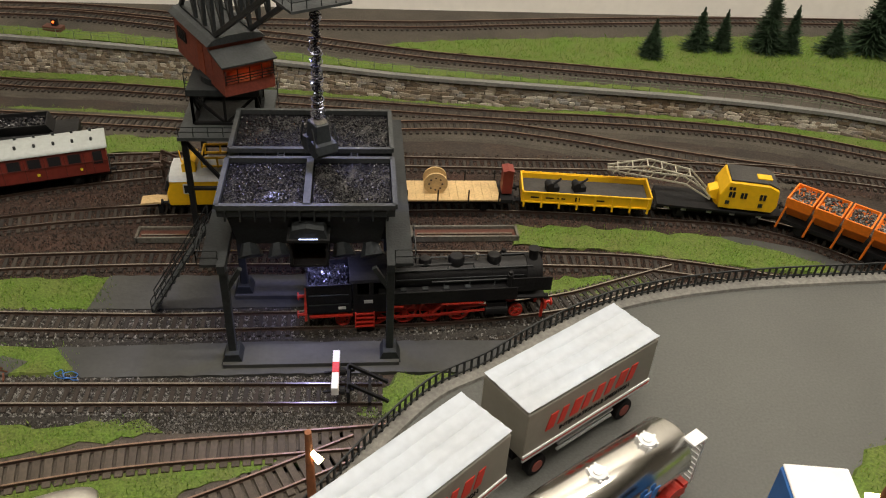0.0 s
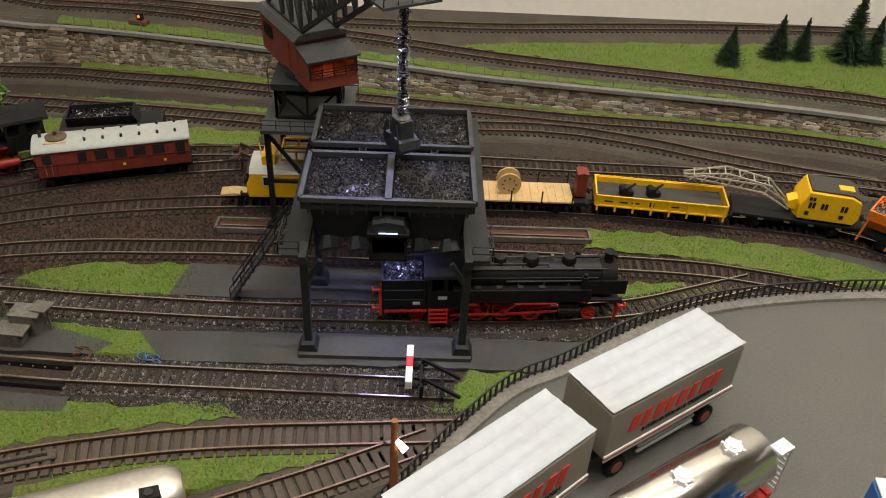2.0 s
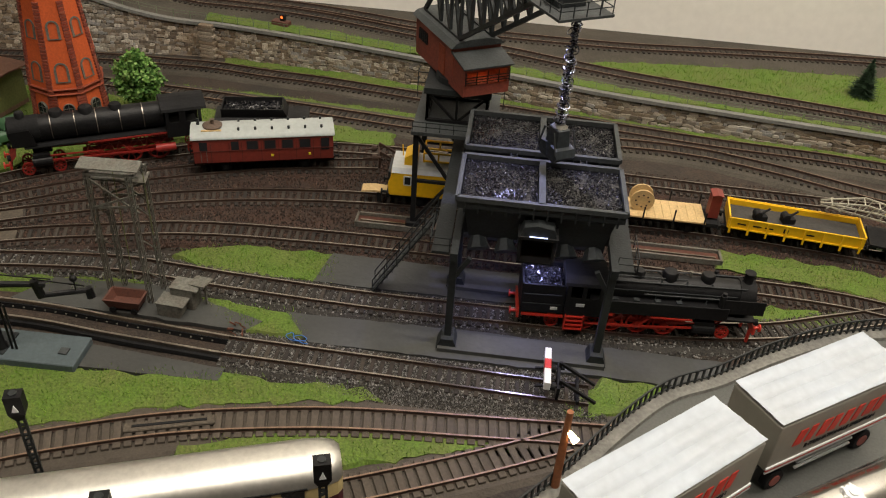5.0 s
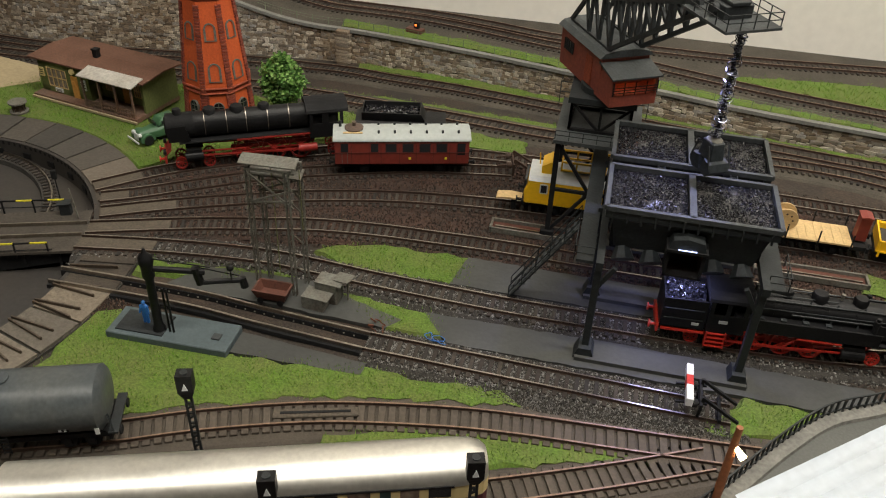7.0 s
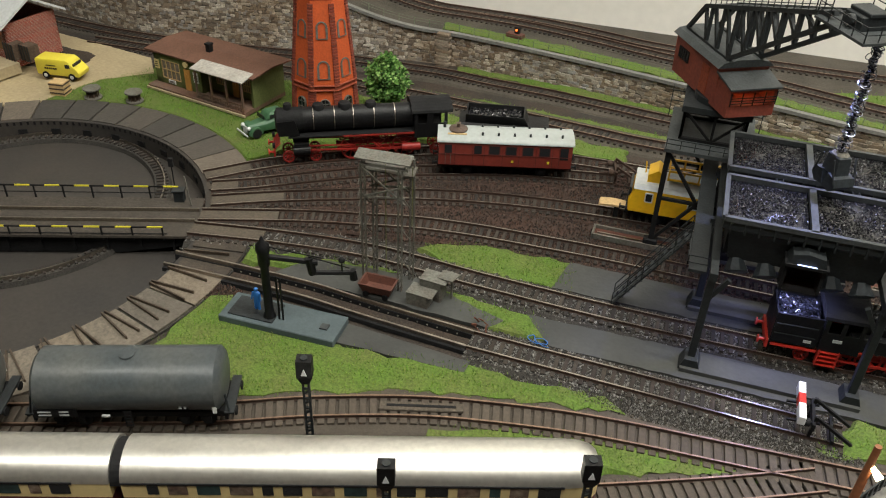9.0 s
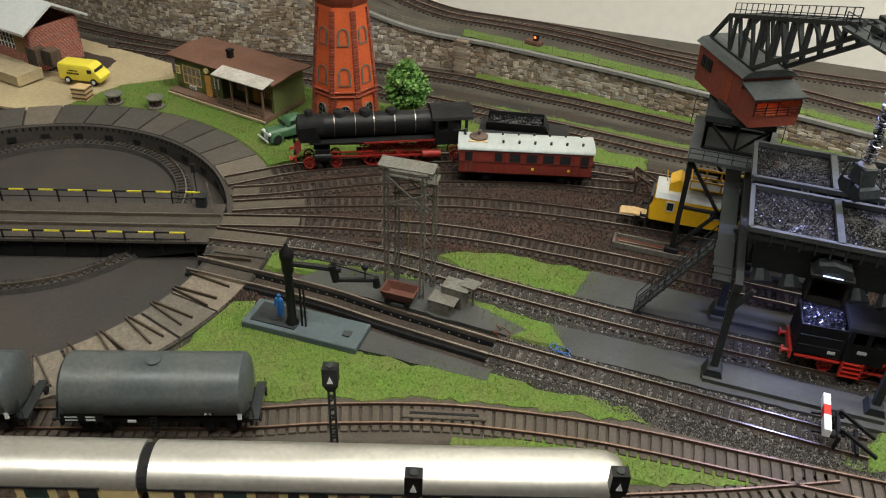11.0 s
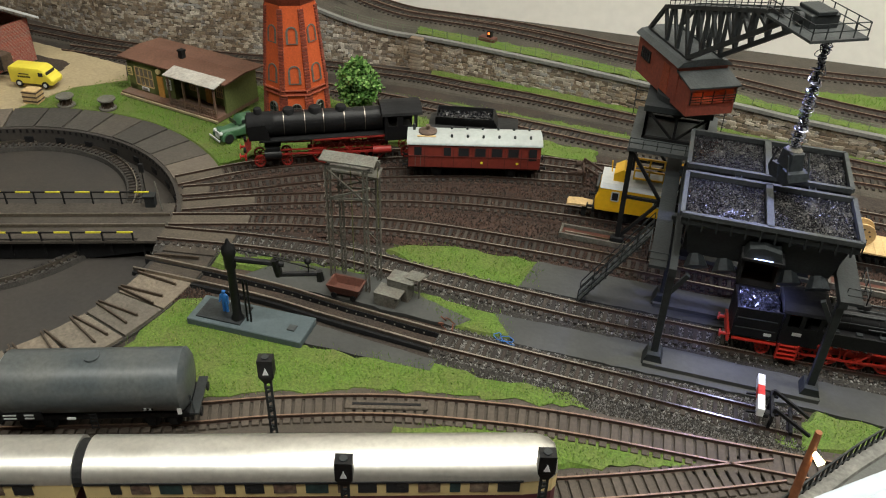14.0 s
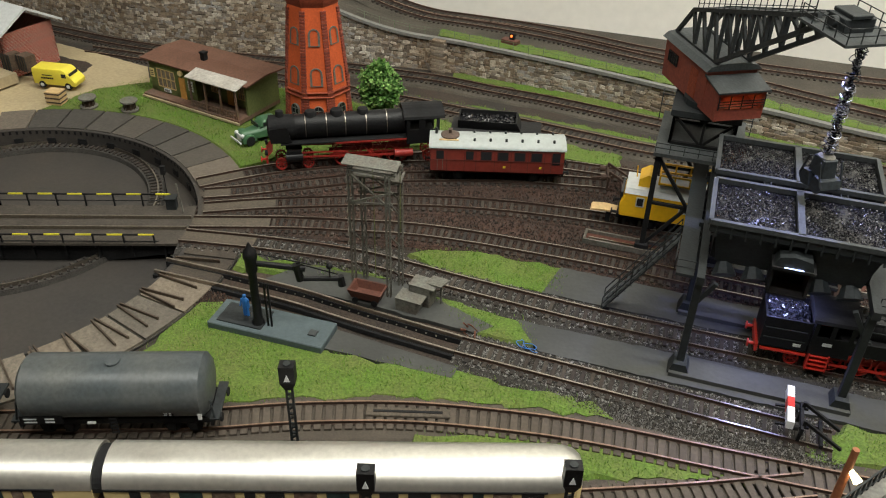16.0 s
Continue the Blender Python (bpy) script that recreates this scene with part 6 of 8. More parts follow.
def signal(x, y, turn=17):
    s = thing("light_signal", pose(x, y, 0, 0, 0, turn), "slim dark light signal with a white triangle", "signal", "light signals by the front tracks")
    bm = bmesh.new()
    for q in (-1, 1):
        beam(bm, (q * 0.0017, 0, 0), (q * 0.0017, 0, 0.068), 0.0014)
    for k in range(17):
        beam(bm, (-0.0017, 0, 0.002 + 0.004 * k), (0.0017, 0, 0.002 + 0.004 * (k + (0.5 if k % 2 else 0))), 0.0013)
    part("post", bm, M["iron"], s)
    bm = bmesh.new()
    loft(bm, [[(-0.002, -0.002, 0.063), (0.002, -0.002, 0.063), (0.002, 0.002, 0.063), (-0.002, 0.002, 0.063)], [(-0.0045, -0.0035, 0.069), (0.0045, -0.0035, 0.069), (0.0045, 0.0035, 0.069), (-0.0045, 0.0035, 0.069)], [(-0.0045, -0.0035, 0.0815), (0.0045, -0.0035, 0.0815), (0.0045, 0.0035, 0.0815), (-0.0045, 0.0035, 0.0815)]])
    part("head", bm, M["black"], s)
    bm = bmesh.new()
    prism(bm, [(-0.0017, 0.0715), (0.0017, 0.0715), (0.0, 0.0765)], -0.0042, -0.0036, "y")
    part("triangle", bm, M["white"], s, "white triangle board")
    bm = bmesh.new()
    rod(bm, (0, 0, 0.0815), (0, 0, 0.0822), 0.0022, n=12)
    part("cap", bm, M["iron"], s)


for px_, py_ in ((-0.330, 0.2365), (-0.2585, 0.1815), (-0.1615, 0.2185)):
    signal(px_, py_)


def lamp_post(x, y, z, turn, power):
    l = thing("yard_lamp", pose(x, y, z, 0, 0, turn), "thin rusty lamp post with a glowing lamp head", "lamp", "yard lamps")
    bm = bmesh.new()
    loft(bm, [ring(0.0022, 0, 10), ring(0.0019, 0.03, 10), ring(0.0015, 0.052, 10)])
    part("post", bm, mat("rust_brown_post", (0.28, 0.1, 0.04), 0.6, 0, 0.2, 60, 400, 0.1), l, "", True)
    bm = bmesh.new()
    rod(bm, (0, 0, 0.041), (0.0055, -0.001, 0.0365), 0.0009, 0.0019, 10)
    part("lamp_head", bm, mat("warm_lamp_head", (1, 0.8, 0.5), 0.4, 0, 0, 10, 10, 0, emit=(1.0, 0.72, 0.36), power=14.0), l, "glowing warm white lamp head", True)


lamp_post(-0.0475, 0.212, PLAZA_Z, -20, 1)
lamp_post(0.192, 0.178, PLAZA_Z, 150, 1)


def ash_trough(x, y, turn, L):
    t = thing("ash_trough", pose(x, y, 0, 0, 0, turn), "low grey concrete trough with rusty brown inside", "trough", "ash troughs between the tracks")
    for cc, ss in (((0, -0.0075, 0.0025), (L, 0.002, 0.005)), ((0, 0.0075, 0.0025), (L, 0.002, 0.005)), ((-L / 2, 0, 0.0025), (0.002, 0.017, 0.005)), ((L / 2, 0, 0.0025), (0.002, 0.017, 0.005))):
        bm = bmesh.new()
        box(bm, cc, ss)
        part("side", bm, M["weathered"], t)
    bm = bmesh.new()
    box(bm, (0, 0, 0.001), (L, 0.014, 0.002))
    part("bed", bm, M["rust_tub"], t)
    bm = bmesh.new()
    box(bm, (0, -0.003, 0.004), (L * 0.9, 0.0014, 0.0014))
    part("strip", bm, M["rail_top"], t)


ash_trough(-0.172, 0.549, 0, 0.07)
ash_trough(0.062, 0.549, 0, 0.09)


def wall_pillar():
    p = thing("wall_pillar", pose(-0.4615, 0.9005, 0, 0, 0, -8), "pale quoined stone pillar in the retaining wall", "pillar")
    z, k = ground_height(-0.46, 0.9) - 0.004, 0
    while z < WALL_TOP + 0.001:
        bm = bmesh.new()
        w = 0.021 if k % 2 else 0.017
        box(bm, (0, 0, z + 0.002), (w, 0.008, 0.0038))
        bevel(bm, 0.0005)
        part("stone", bm, STONE_ONE, p)
        z, k = z + 0.0042, k + 1


wall_pillar()

# ---- rolling stock ----
RAIL_Z = 0.0042


def spoked_wheel(parent, x, side, r, material="red", spokes=10, width=0.0022):
    """A wheel standing on the rail at x, on one side of a vehicle."""
    y = side * 0.0083
    bm = bmesh.new()
    n = 24
    for ra, rb in ((r, r - 0.0011),):
        loops = []
        for k in range(n + 1):
            a = 2 * math.pi * k / n
            loops.append([(x + q * math.cos(a), y + w, r + q * math.sin(a)) for q, w in ((ra, -width / 2), (ra, width / 2), (rb, width / 2), (rb, -width / 2))])
        loft(bm, loops, caps=False)
    for k in range(spokes):
        a = 2 * math.pi * k / spokes
        beam(bm, (x, y, r), (x + (r - 0.0005) * math.cos(a), y, r + (r - 0.0005) * math.sin(a)), 0.0009)
    rod(bm, (x, y - width * 0.6, r), (x, y + width * 0.6, r), r * 0.22, n=10)
    return part("wheel", bm, M[material], parent)


def disc_wheel(parent, x, side, r=0.0052, material="black_matt"):
    y = side * 0.0083
    bm = bmesh.new()
    rod(bm, (x, y - 0.001, r), (x, y + 0.001, r), r, n=16)
    w = part("wheel", bm, M[material], parent)
    return w


def buffers(parent, x, z=0.0118, material="red", way=1):
    for s in (-1, 1):
        bm = bmesh.new()
        rod(bm, (x, s * 0.01, z), (x + way * 0.005, s * 0.01, z), 0.0011)
        rod(bm, (x + way * 0.0048, s * 0.01, z), (x + way * 0.0058, s * 0.01, z), 0.0027, n=14)
        part("buffer", bm, M[material], parent)


def tube_shell(bm, x0, x1, r, z, n=20, y=0.0, r1=None):
    r1 = r if r1 is None else r1
    loft(bm, [[(x, y + q * math.cos(a), z + q * math.sin(a)) for a in [2 * math.pi * k / n for k in range(n)]] for x, q in ((x0, r), (x1, r1))])


def running_gear(t, drivers, r, trucks, rt, cyl_x, side_y=0.0115, paint="red"):
    for s in (-1, 1):
        for x in drivers:
            spoked_wheel(t, x, s, r, paint)
        for x in trucks:
            spoked_wheel(t, x, s, rt, paint, 8)
        bm = bmesh.new()
        beam(bm, (drivers[0], s * side_y, r - 0.002), (drivers[-1], s * side_y, r - 0.002), 0.0009, 0.0018)
        part("coupling_rod", bm, M[paint], t)
        bm = bmesh.new()
        beam(bm, (drivers[len(drivers) // 2], s * (side_y + 0.001), r - 0.001), (cyl_x - 0.006, s * (side_y + 0.001), r + 0.001), 0.0008, 0.0014)
        beam(bm, (drivers[-1], s * (side_y + 0.001), r + 0.004), (cyl_x - 0.004, s * (side_y + 0.001), r + 0.005), 0.0007, 0.0012)
        beam(bm, (drivers[-2], s * (side_y + 0.001), r), (drivers[-2] + 0.006, s * (side_y + 0.001), r + 0.006), 0.0007, 0.0012)
        part("valve_gear", bm, M[paint], t)
        bm = bmesh.new()
        rod(bm, (cyl_x - 0.008, s * 0.0125, r + 0.001), (cyl_x + 0.008, s * 0.0125, r + 0.001), 0.0038, n=14)
        box(bm, (cyl_x, s * 0.0118, r + 0.0055), (0.014, 0.005, 0.004))
        part("cylinder", bm, M["black"], t)
        bm = bmesh.new()
        box(bm, ((drivers[0] + drivers[-1]) / 2, s * 0.006, 0.0095), (drivers[-1] - drivers[0] + 0.03, 0.0015, 0.004))
        part("frame", bm, M[paint], t)


def tank_loco():
    t = thing("tank_locomotive", pose(0.024, 0.4452, RAIL_Z, 0, 0, 3.4) @ Matrix.Diagonal((1.02, 1, 1.13, 1)), "black steam tank locomotive with red wheels on the coaling track", "locomotive")
    running_gear(t, (-0.038, -0.0185, 0.001, 0.0205), 0.0088, (-0.062, 0.063), 0.0052, 0.047)
    bm = bmesh.new()
    tube_shell(bm, -0.03, 0.068, 0.0105, 0.0315, 24)
    for x in (-0.012, 0.006, 0.024, 0.042):
        tube_shell(bm, x, x + 0.0008, 0.0108, 0.0315, 24)
    part("boiler", bm, M["black"], t, "", True)
    bm = bmesh.new()
    tube_shell(bm, 0.068, 0.079, 0.0112, 0.0315, 24)
    tube_shell(bm, 0.079, 0.0805, 0.0095, 0.0315, 24, 0, 0.007)
    part("smokebox", bm, M["black_matt"], t, "", True)
    bm = bmesh.new()
    loft(bm, [ring(r, z, 14, 0.0735) for r, z in ((0.0042, 0.041), (0.0034, 0.043), (0.0034, 0.0485), (0.0042, 0.0495))])
    part("chimney", bm, M["black_matt"], t, "", True)
    for x, r, h in ((0.045, 0.0052, 0.0465), (0.018, 0.0058, 0.0468), (-0.004, 0.0045, 0.046)):
        bm = bmesh.new()
        loft(bm, [ring(q, z, 14, x) for q, z in ((r, 0.039), (r, h - 0.002), (r * 0.8, h - 0.0005), (r * 0.3, h))])
        part("dome", bm, M["black"], t, "", True)
    for s in (-1, 1):
        bm = bmesh.new()
        box(bm, (0.012, s * 0.0125, 0.0245), (0.098, 0.007, 0.0105))
        bevel(bm, 0.0006)
        part("side_tank", bm, M["black"], t)
        bm = bmesh.new()
        box(bm, (0.070, s * 0.0152, 0.0310), (0.030, 0.0008, 0.0105))
        part("smoke_deflector", bm, M["black_matt"], t)
        bm = bmesh.new()
        beam(bm, (-0.025, s * 0.0112, 0.036), (0.065, s * 0.0112, 0.036), 0.0007)
        part("handrail", bm, M["iron"], t)
        for k in range(4):
            bm = bmesh.new()
            box(bm, (-0.047, s * 0.0155, 0.0045 + 0.0034 * k), (0.0135, 0.004, 0.0007))
            part("step", bm, M["red"], t)
        for x in (-0.0535, -0.0405):
            bm = bmesh.new()
            box(bm, (x, s * 0.0155, 0.0098), (0.0008, 0.004, 0.0125))
            part("step_side", bm, M["red"], t)
        for cc, ss in (((-0.035, s * 0.0155, 0.0180), (0.03, 0.0012, 0.0012)), ((0.022, s * 0.0155, 0.0182), (0.03, 0.0012, 0.001)), ((-0.07, s * 0.0145, 0.0128), (0.03, 0.002, 0.0014))):
            bm = bmesh.new()
            box(bm, cc, ss)
            part("running_board_edge", bm, M["red"], t)
    for s in (-1, 1):
        for z, y, x0, x1, r in ((0.0405, 0.0075, -0.026, 0.072, 0.0006), (0.0335, 0.0112, 0.0, 0.058, 0.0008), (0.0425, 0.004, -0.026, 0.03, 0.0005)):
            bm = bmesh.new()
            rod(bm, (x0, s * y, z), (x1, s * y, z), r, n=6)
            part("feed_pipe", bm, M["iron"], t)
        for x in (0.012, 0.03, 0.048):
            bm = bmesh.new()
            rod(bm, (x, s * 0.0052, 0.0415), (x - 0.004, s * 0.0122, 0.0295), 0.0006, n=6)
            part("sand_pipe", bm, M["iron"], t)
        bm = bmesh.new()
        rod(bm, (0.055, s * 0.0135, 0.0295), (0.055, s * 0.0135, 0.0385), 0.0024, n=10)
        rod(bm, (0.055, s * 0.0135, 0.0385), (0.055, s * 0.0135, 0.0405), 0.0016, n=8)
        part("air_pump", bm, M["black_matt"], t)
        for x in (-0.02, -0.005, 0.01, 0.025):
            bm = bmesh.new()
            box(bm, (x, s * 0.0135, 0.0302), (0.004, 0.0035, 0.0012))
            part("tank_filler", bm, M["iron"], t)
    for x, z in ((-0.02, 0.0435), (-0.024, 0.043), (0.033, 0.043)):
        bm = bmesh.new()
        rod(bm, (x, 0.0015, z - 0.003), (x, 0.0015, z + 0.003), 0.0011, 0.0014, 8)
        part("safety_valve", bm, M["weathered"], t)
    bm = bmesh.new()
    box(bm, (0.0, 0, 0.0185), (0.165, 0.027, 0.0014))
    part("running_board", bm, M["black_matt"], t)
    # cab with open side windows
    bm = bmesh.new()
    for s in (-1, 1):
        y = s * 0.0158
        for cc, ss in (((-0.042, y, 0.0225), (0.026, 0.0012, 0.014)), ((-0.0535, y, 0.034), (0.003, 0.0012, 0.01)), ((-0.0425, y, 0.034), (0.003, 0.0012, 0.01)), ((-0.0305, y, 0.034), (0.003, 0.0012, 0.01)), ((-0.042, y, 0.0395), (0.026, 0.0012, 0.0015))):
            box(bm, cc, ss)
    box(bm, (-0.0295, 0, 0.028), (0.0012, 0.031, 0.025)), box(bm, (-0.0545, 0, 0.028), (0.0012, 0.031, 0.025))
    part("cab", bm, M["black"], t)
    bm = bmesh.new()
    prism(bm, [(0.017 * math.cos(a), 0.0395 + 0.006 * math.sin(a)) for a in [math.pi * k / 10 for k in range(11)]], -0.057, -0.027, "x")
    part("cab_roof", bm, M["black_matt"], t)
    bm = bmesh.new()
    for cc, ss in (((-0.071, -0.0145, 0.0265), (0.03, 0.0014, 0.022)), ((-0.071, 0.0145, 0.0265), (0.03, 0.0014, 0.022)), ((-0.0858, 0, 0.0265), (0.0014, 0.03, 0.022)), ((-0.071, 0, 0.0165), (0.03, 0.03, 0.002)), ((-0.071, 0, 0.031), (0.028, 0.028, 0.001))):
        box(bm, cc, ss)
    part("coal_bunker", bm, M["black"], t)
    for s in (-1, 1):
        for z in (0.0225, 0.03):
            bm = bmesh.new()
            beam(bm, (-0.085, s * 0.0156, z), (-0.058, s * 0.0156, z), 0.0007)
            part("handrail", bm, M["iron"], t)
        bm = bmesh.new()
        box(bm, (-0.0445, s * 0.0168, 0.0245), (0.006, 0.0005, 0.0022))
        box(bm, (-0.0625, s * 0.0155, 0.0195), (0.005, 0.0005, 0.002))
        part("number_plate", bm, M["light_grey"], t, "small unreadable plate")
    rnd = random.Random(9)
    bm = bmesh.new()
    lumps(bm, rnd, -0.084, -0.058, -0.013, 0.013, lambda x, y: 0.033 + 0.004 * math.cos(y * 90), 240, 0.0012, 0.0026)
    tagged(part("coal", bm, COAL, t), kind="stuff")
    for x, w in ((0.083, 1), (-0.0875, -1)):
        bm = bmesh.new()
        box(bm, (x, 0, 0.0122), (0.0018, 0.03, 0.0055))
        part("buffer_beam", bm, M["red"], t)
        buffers(t, x, way=w)
    for s in (-1, 1):
        bm = bmesh.new()
        rod(bm, (0.082, s * 0.0115, 0.018), (0.0845, s * 0.0115, 0.018), 0.0022, n=12)
        part("lantern", bm, M["black_matt"], t)
        bm = bmesh.new()
        box(bm, (0.0825, s * 0.0087, 0.0045), (0.002, 0.0015, 0.012))
        part("rail_guard", bm, M["red"], t)


tank_loco()


def express_loco():
    t = thing("steam_locomotive", pose(-0.4450, 0.6035, RAIL_Z, 0, 0, 28.5 + 180) @ Matrix.Diagonal((1.0, 1.02, 1.13, 1)), "large black express steam locomotive with red wheels", "locomotive")
    running_gear(t, (-0.037, -0.0115, 0.014), 0.0118, (-0.068, 0.05, 0.076), 0.0056, 0.063, paint="red_dark")
    bm = bmesh.new()
    tube_shell(bm, -0.045, 0.06, 0.0105, 0.0365, 24)
    part("boiler", bm, M["black"], t, "", True)
    for x in (-0.028, -0.008, 0.012, 0.03, 0.05):
        bm = bmesh.new()
        tube_shell(bm, x, x + 0.0007, 0.0108, 0.0365, 24)
        part("boiler_band", bm, M["rail_top"], t, "bright metal boiler band")
    bm = bmesh.new()
    tube_shell(bm, 0.06, 0.085, 0.0109, 0.0365, 24)
    tube_shell(bm, 0.085, 0.0865, 0.0095, 0.0365, 24, 0, 0.007)
    part("smokebox", bm, M["black_matt"], t, "", True)
    for x, r, h in ((0.074, 0.004, 0.052), (0.045, 0.0058, 0.0505), (0.02, 0.0062, 0.0508), (-0.005, 0.0055, 0.0505)):
        bm = bmesh.new()
        loft(bm, [ring(q, z, 14, x) for q, z in ((r, 0.043), (r, h - 0.002), (r * 0.85, h - 0.0005), (r * 0.3, h))])
        part("dome" if x < 0.07 else "chimney", bm, M["black_matt"], t, "", True)
    bm = bmesh.new()
    box(bm, (0.0, 0, 0.0258), (0.15, 0.029, 0.001))
    part("running_board", bm, M["black_matt"], t)
    for s in (-1, 1):
        bm = bmesh.new()
        box(bm, (-0.012, s * 0.0148, 0.0250), (0.07, 0.0006, 0.0014))
        part("running_board_edge", bm, M["red_dark"], t)
        bm = bmesh.new()
        prism(bm, [(0.064, 0.0275), (0.084, 0.0275), (0.085, 0.0405), (0.068, 0.0415)], s * 0.0138, s * 0.0144, "y")
        part("smoke_deflector", bm, M["black"], t)
        bm = bmesh.new()
        rod(bm, (-0.052, s * 0.013, 0.011), (-0.034, s * 0.013, 0.011), 0.0035, n=12)
        part("air_tank", bm, M["red_dark"], t, "", True)
    bm = bmesh.new()
    for s in (-1, 1):
        y = s * 0.0155
        for cc, ss in (((-0.062, y, 0.027), (0.032, 0.0012, 0.013)), ((-0.0765, y, 0.038), (0.003, 0.0012, 0.01)), ((-0.061, y, 0.038), (0.006, 0.0012, 0.01)), ((-0.0475, y, 0.038), (0.003, 0.0012, 0.01)), ((-0.062, y, 0.0435), (0.032, 0.0012, 0.0015))):
            box(bm, cc, ss)
    box(bm, (-0.0465, 0, 0.032), (0.0012, 0.031, 0.024))
    part("cab", bm, M["black"], t)
    bm = bmesh.new()
    prism(bm, [(0.0168 * math.cos(a), 0.0435 + 0.007 * math.sin(a)) for a in [math.pi * k / 10 for k in range(11)]], -0.083, -0.043, "x")
    part("cab_roof", bm, M["black_matt"], t)
    bm = bmesh.new()
    box(bm, (0.089, 0, 0.0125), (0.0018, 0.031, 0.006))
    prism(bm, [(0.083, 0.021), (0.089, 0.0155), (0.089, 0.0145), (0.083, 0.02)], -0.013, 0.013, "y")
    part("buffer_beam", bm, M["red_dark"], t)
    buffers(t, 0.089)
    for s in (-1, 1):
        bm = bmesh.new()
        rod(bm, (0.088, s * 0.0115, 0.0185), (0.0905, s * 0.0115, 0.0185), 0.0023, n=12)
        part("lantern", bm, M["black_matt"], t)
    # tender
    d = thing("tender", pose(-0.3195, 0.6565, RAIL_Z, 0, 0, 12) @ Matrix.Scale(1.1, 4), "black coal tender coupled behind the express locomotive", "tender")
    bm = bmesh.new()
    prism(bm, [(-0.0145, 0.012), (0.0145, 0.012), (0.0145, 0.031), (0.0115, 0.033), (-0.0115, 0.033), (-0.0145, 0.031)], -0.04, 0.04, "x")
    part("body", bm, M["black"], d)
    bm = bmesh.new()
    loft(bm, [[(-0.034, -0.0105, 0.033), (0.022, -0.0105, 0.033), (0.022, 0.0105, 0.033), (-0.034, 0.0105, 0.033)], [(-0.034, -0.0125, 0.0415), (0.018, -0.0125, 0.0415), (0.018, 0.0125, 0.0415), (-0.034, 0.0125, 0.0415)], [(-0.033, -0.0115, 0.0415), (0.017, -0.0115, 0.0415), (0.017, 0.0115, 0.0415), (-0.033, 0.0115, 0.0415)], [(-0.033, -0.0105, 0.036), (0.017, -0.0105, 0.036), (0.017, 0.0105, 0.036), (-0.033, 0.0105, 0.036)]])
    part("coal_box", bm, M["black"], d)
    bm = bmesh.new()
    lumps(bm, random.Random(3), -0.032, 0.016, -0.01, 0.01, lambda x, y: 0.0375, 240, 0.0012, 0.0026)
    tagged(part("coal", bm, COAL, d), kind="stuff")
    bm = bmesh.new()
    box(bm, (0, 0, 0.0105), (0.084, 0.024, 0.003))
    part("frame", bm, M["red"], d)
    for s in (-1, 1):
        for x in (-0.028, -0.012, 0.012, 0.028):
            spoked_wheel(d, x, s, 0.0056, spokes=8)
    buffers(d, 0.042)


express_loco()


def wagon_base(t, length, material="black_matt", z=0.0115, axles=None):
    bm = bmesh.new()
    for s in (-1, 1):
        box(bm, (0, s * 0.0115, z), (length, 0.0018, 0.0035))
    for x in (-length / 2, length / 2):
        box(bm, (x, 0, z), (0.002, 0.029, 0.0042))
    box(bm, (0, 0, z + 0.0008), (length, 0.022, 0.0015))
    part("underframe", bm, M[material], t)
    for x in axles or (-length * 0.3, length * 0.3):
        for s in (-1, 1):
            disc_wheel(t, x, s)
            bm = bmesh.new()
            box(bm, (x, s * 0.0112, 0.0065), (0.0045, 0.002, 0.0055))
            beam(bm, (x - 0.007, s * 0.0112, 0.0098), (x + 0.007, s * 0.0112, 0.0098), 0.0014, 0.001)
            part("axle_box", bm, M[material], t)
    buffers(t, length / 2, material="black_matt")
    buffers(t, -length / 2, material="black_matt", way=-1)


def windows_row(t, xs, y, z, w, h, material="glass", frame_mat=None):
    for x in xs:
        bm = bmesh.new()
        box(bm, (x, y, z), (w, 0.0008, h))
        win = part("window", bm, M[material], t)
        if frame_mat:
            bm = bmesh.new()
            for a, b in (((x - w / 2, z - h / 2), (x + w / 2, z - h / 2)), ((x - w / 2, z + h / 2), (x + w / 2, z + h / 2)), ((x - w / 2, z - h / 2), (x - w / 2, z + h / 2)), ((x + w / 2, z - h / 2), (x + w / 2, z + h / 2))):
                beam(bm, (a[0], y, a[1]), (b[0], y, b[1]), 0.0009)
            part("window_frame", bm, M[frame_mat], win)


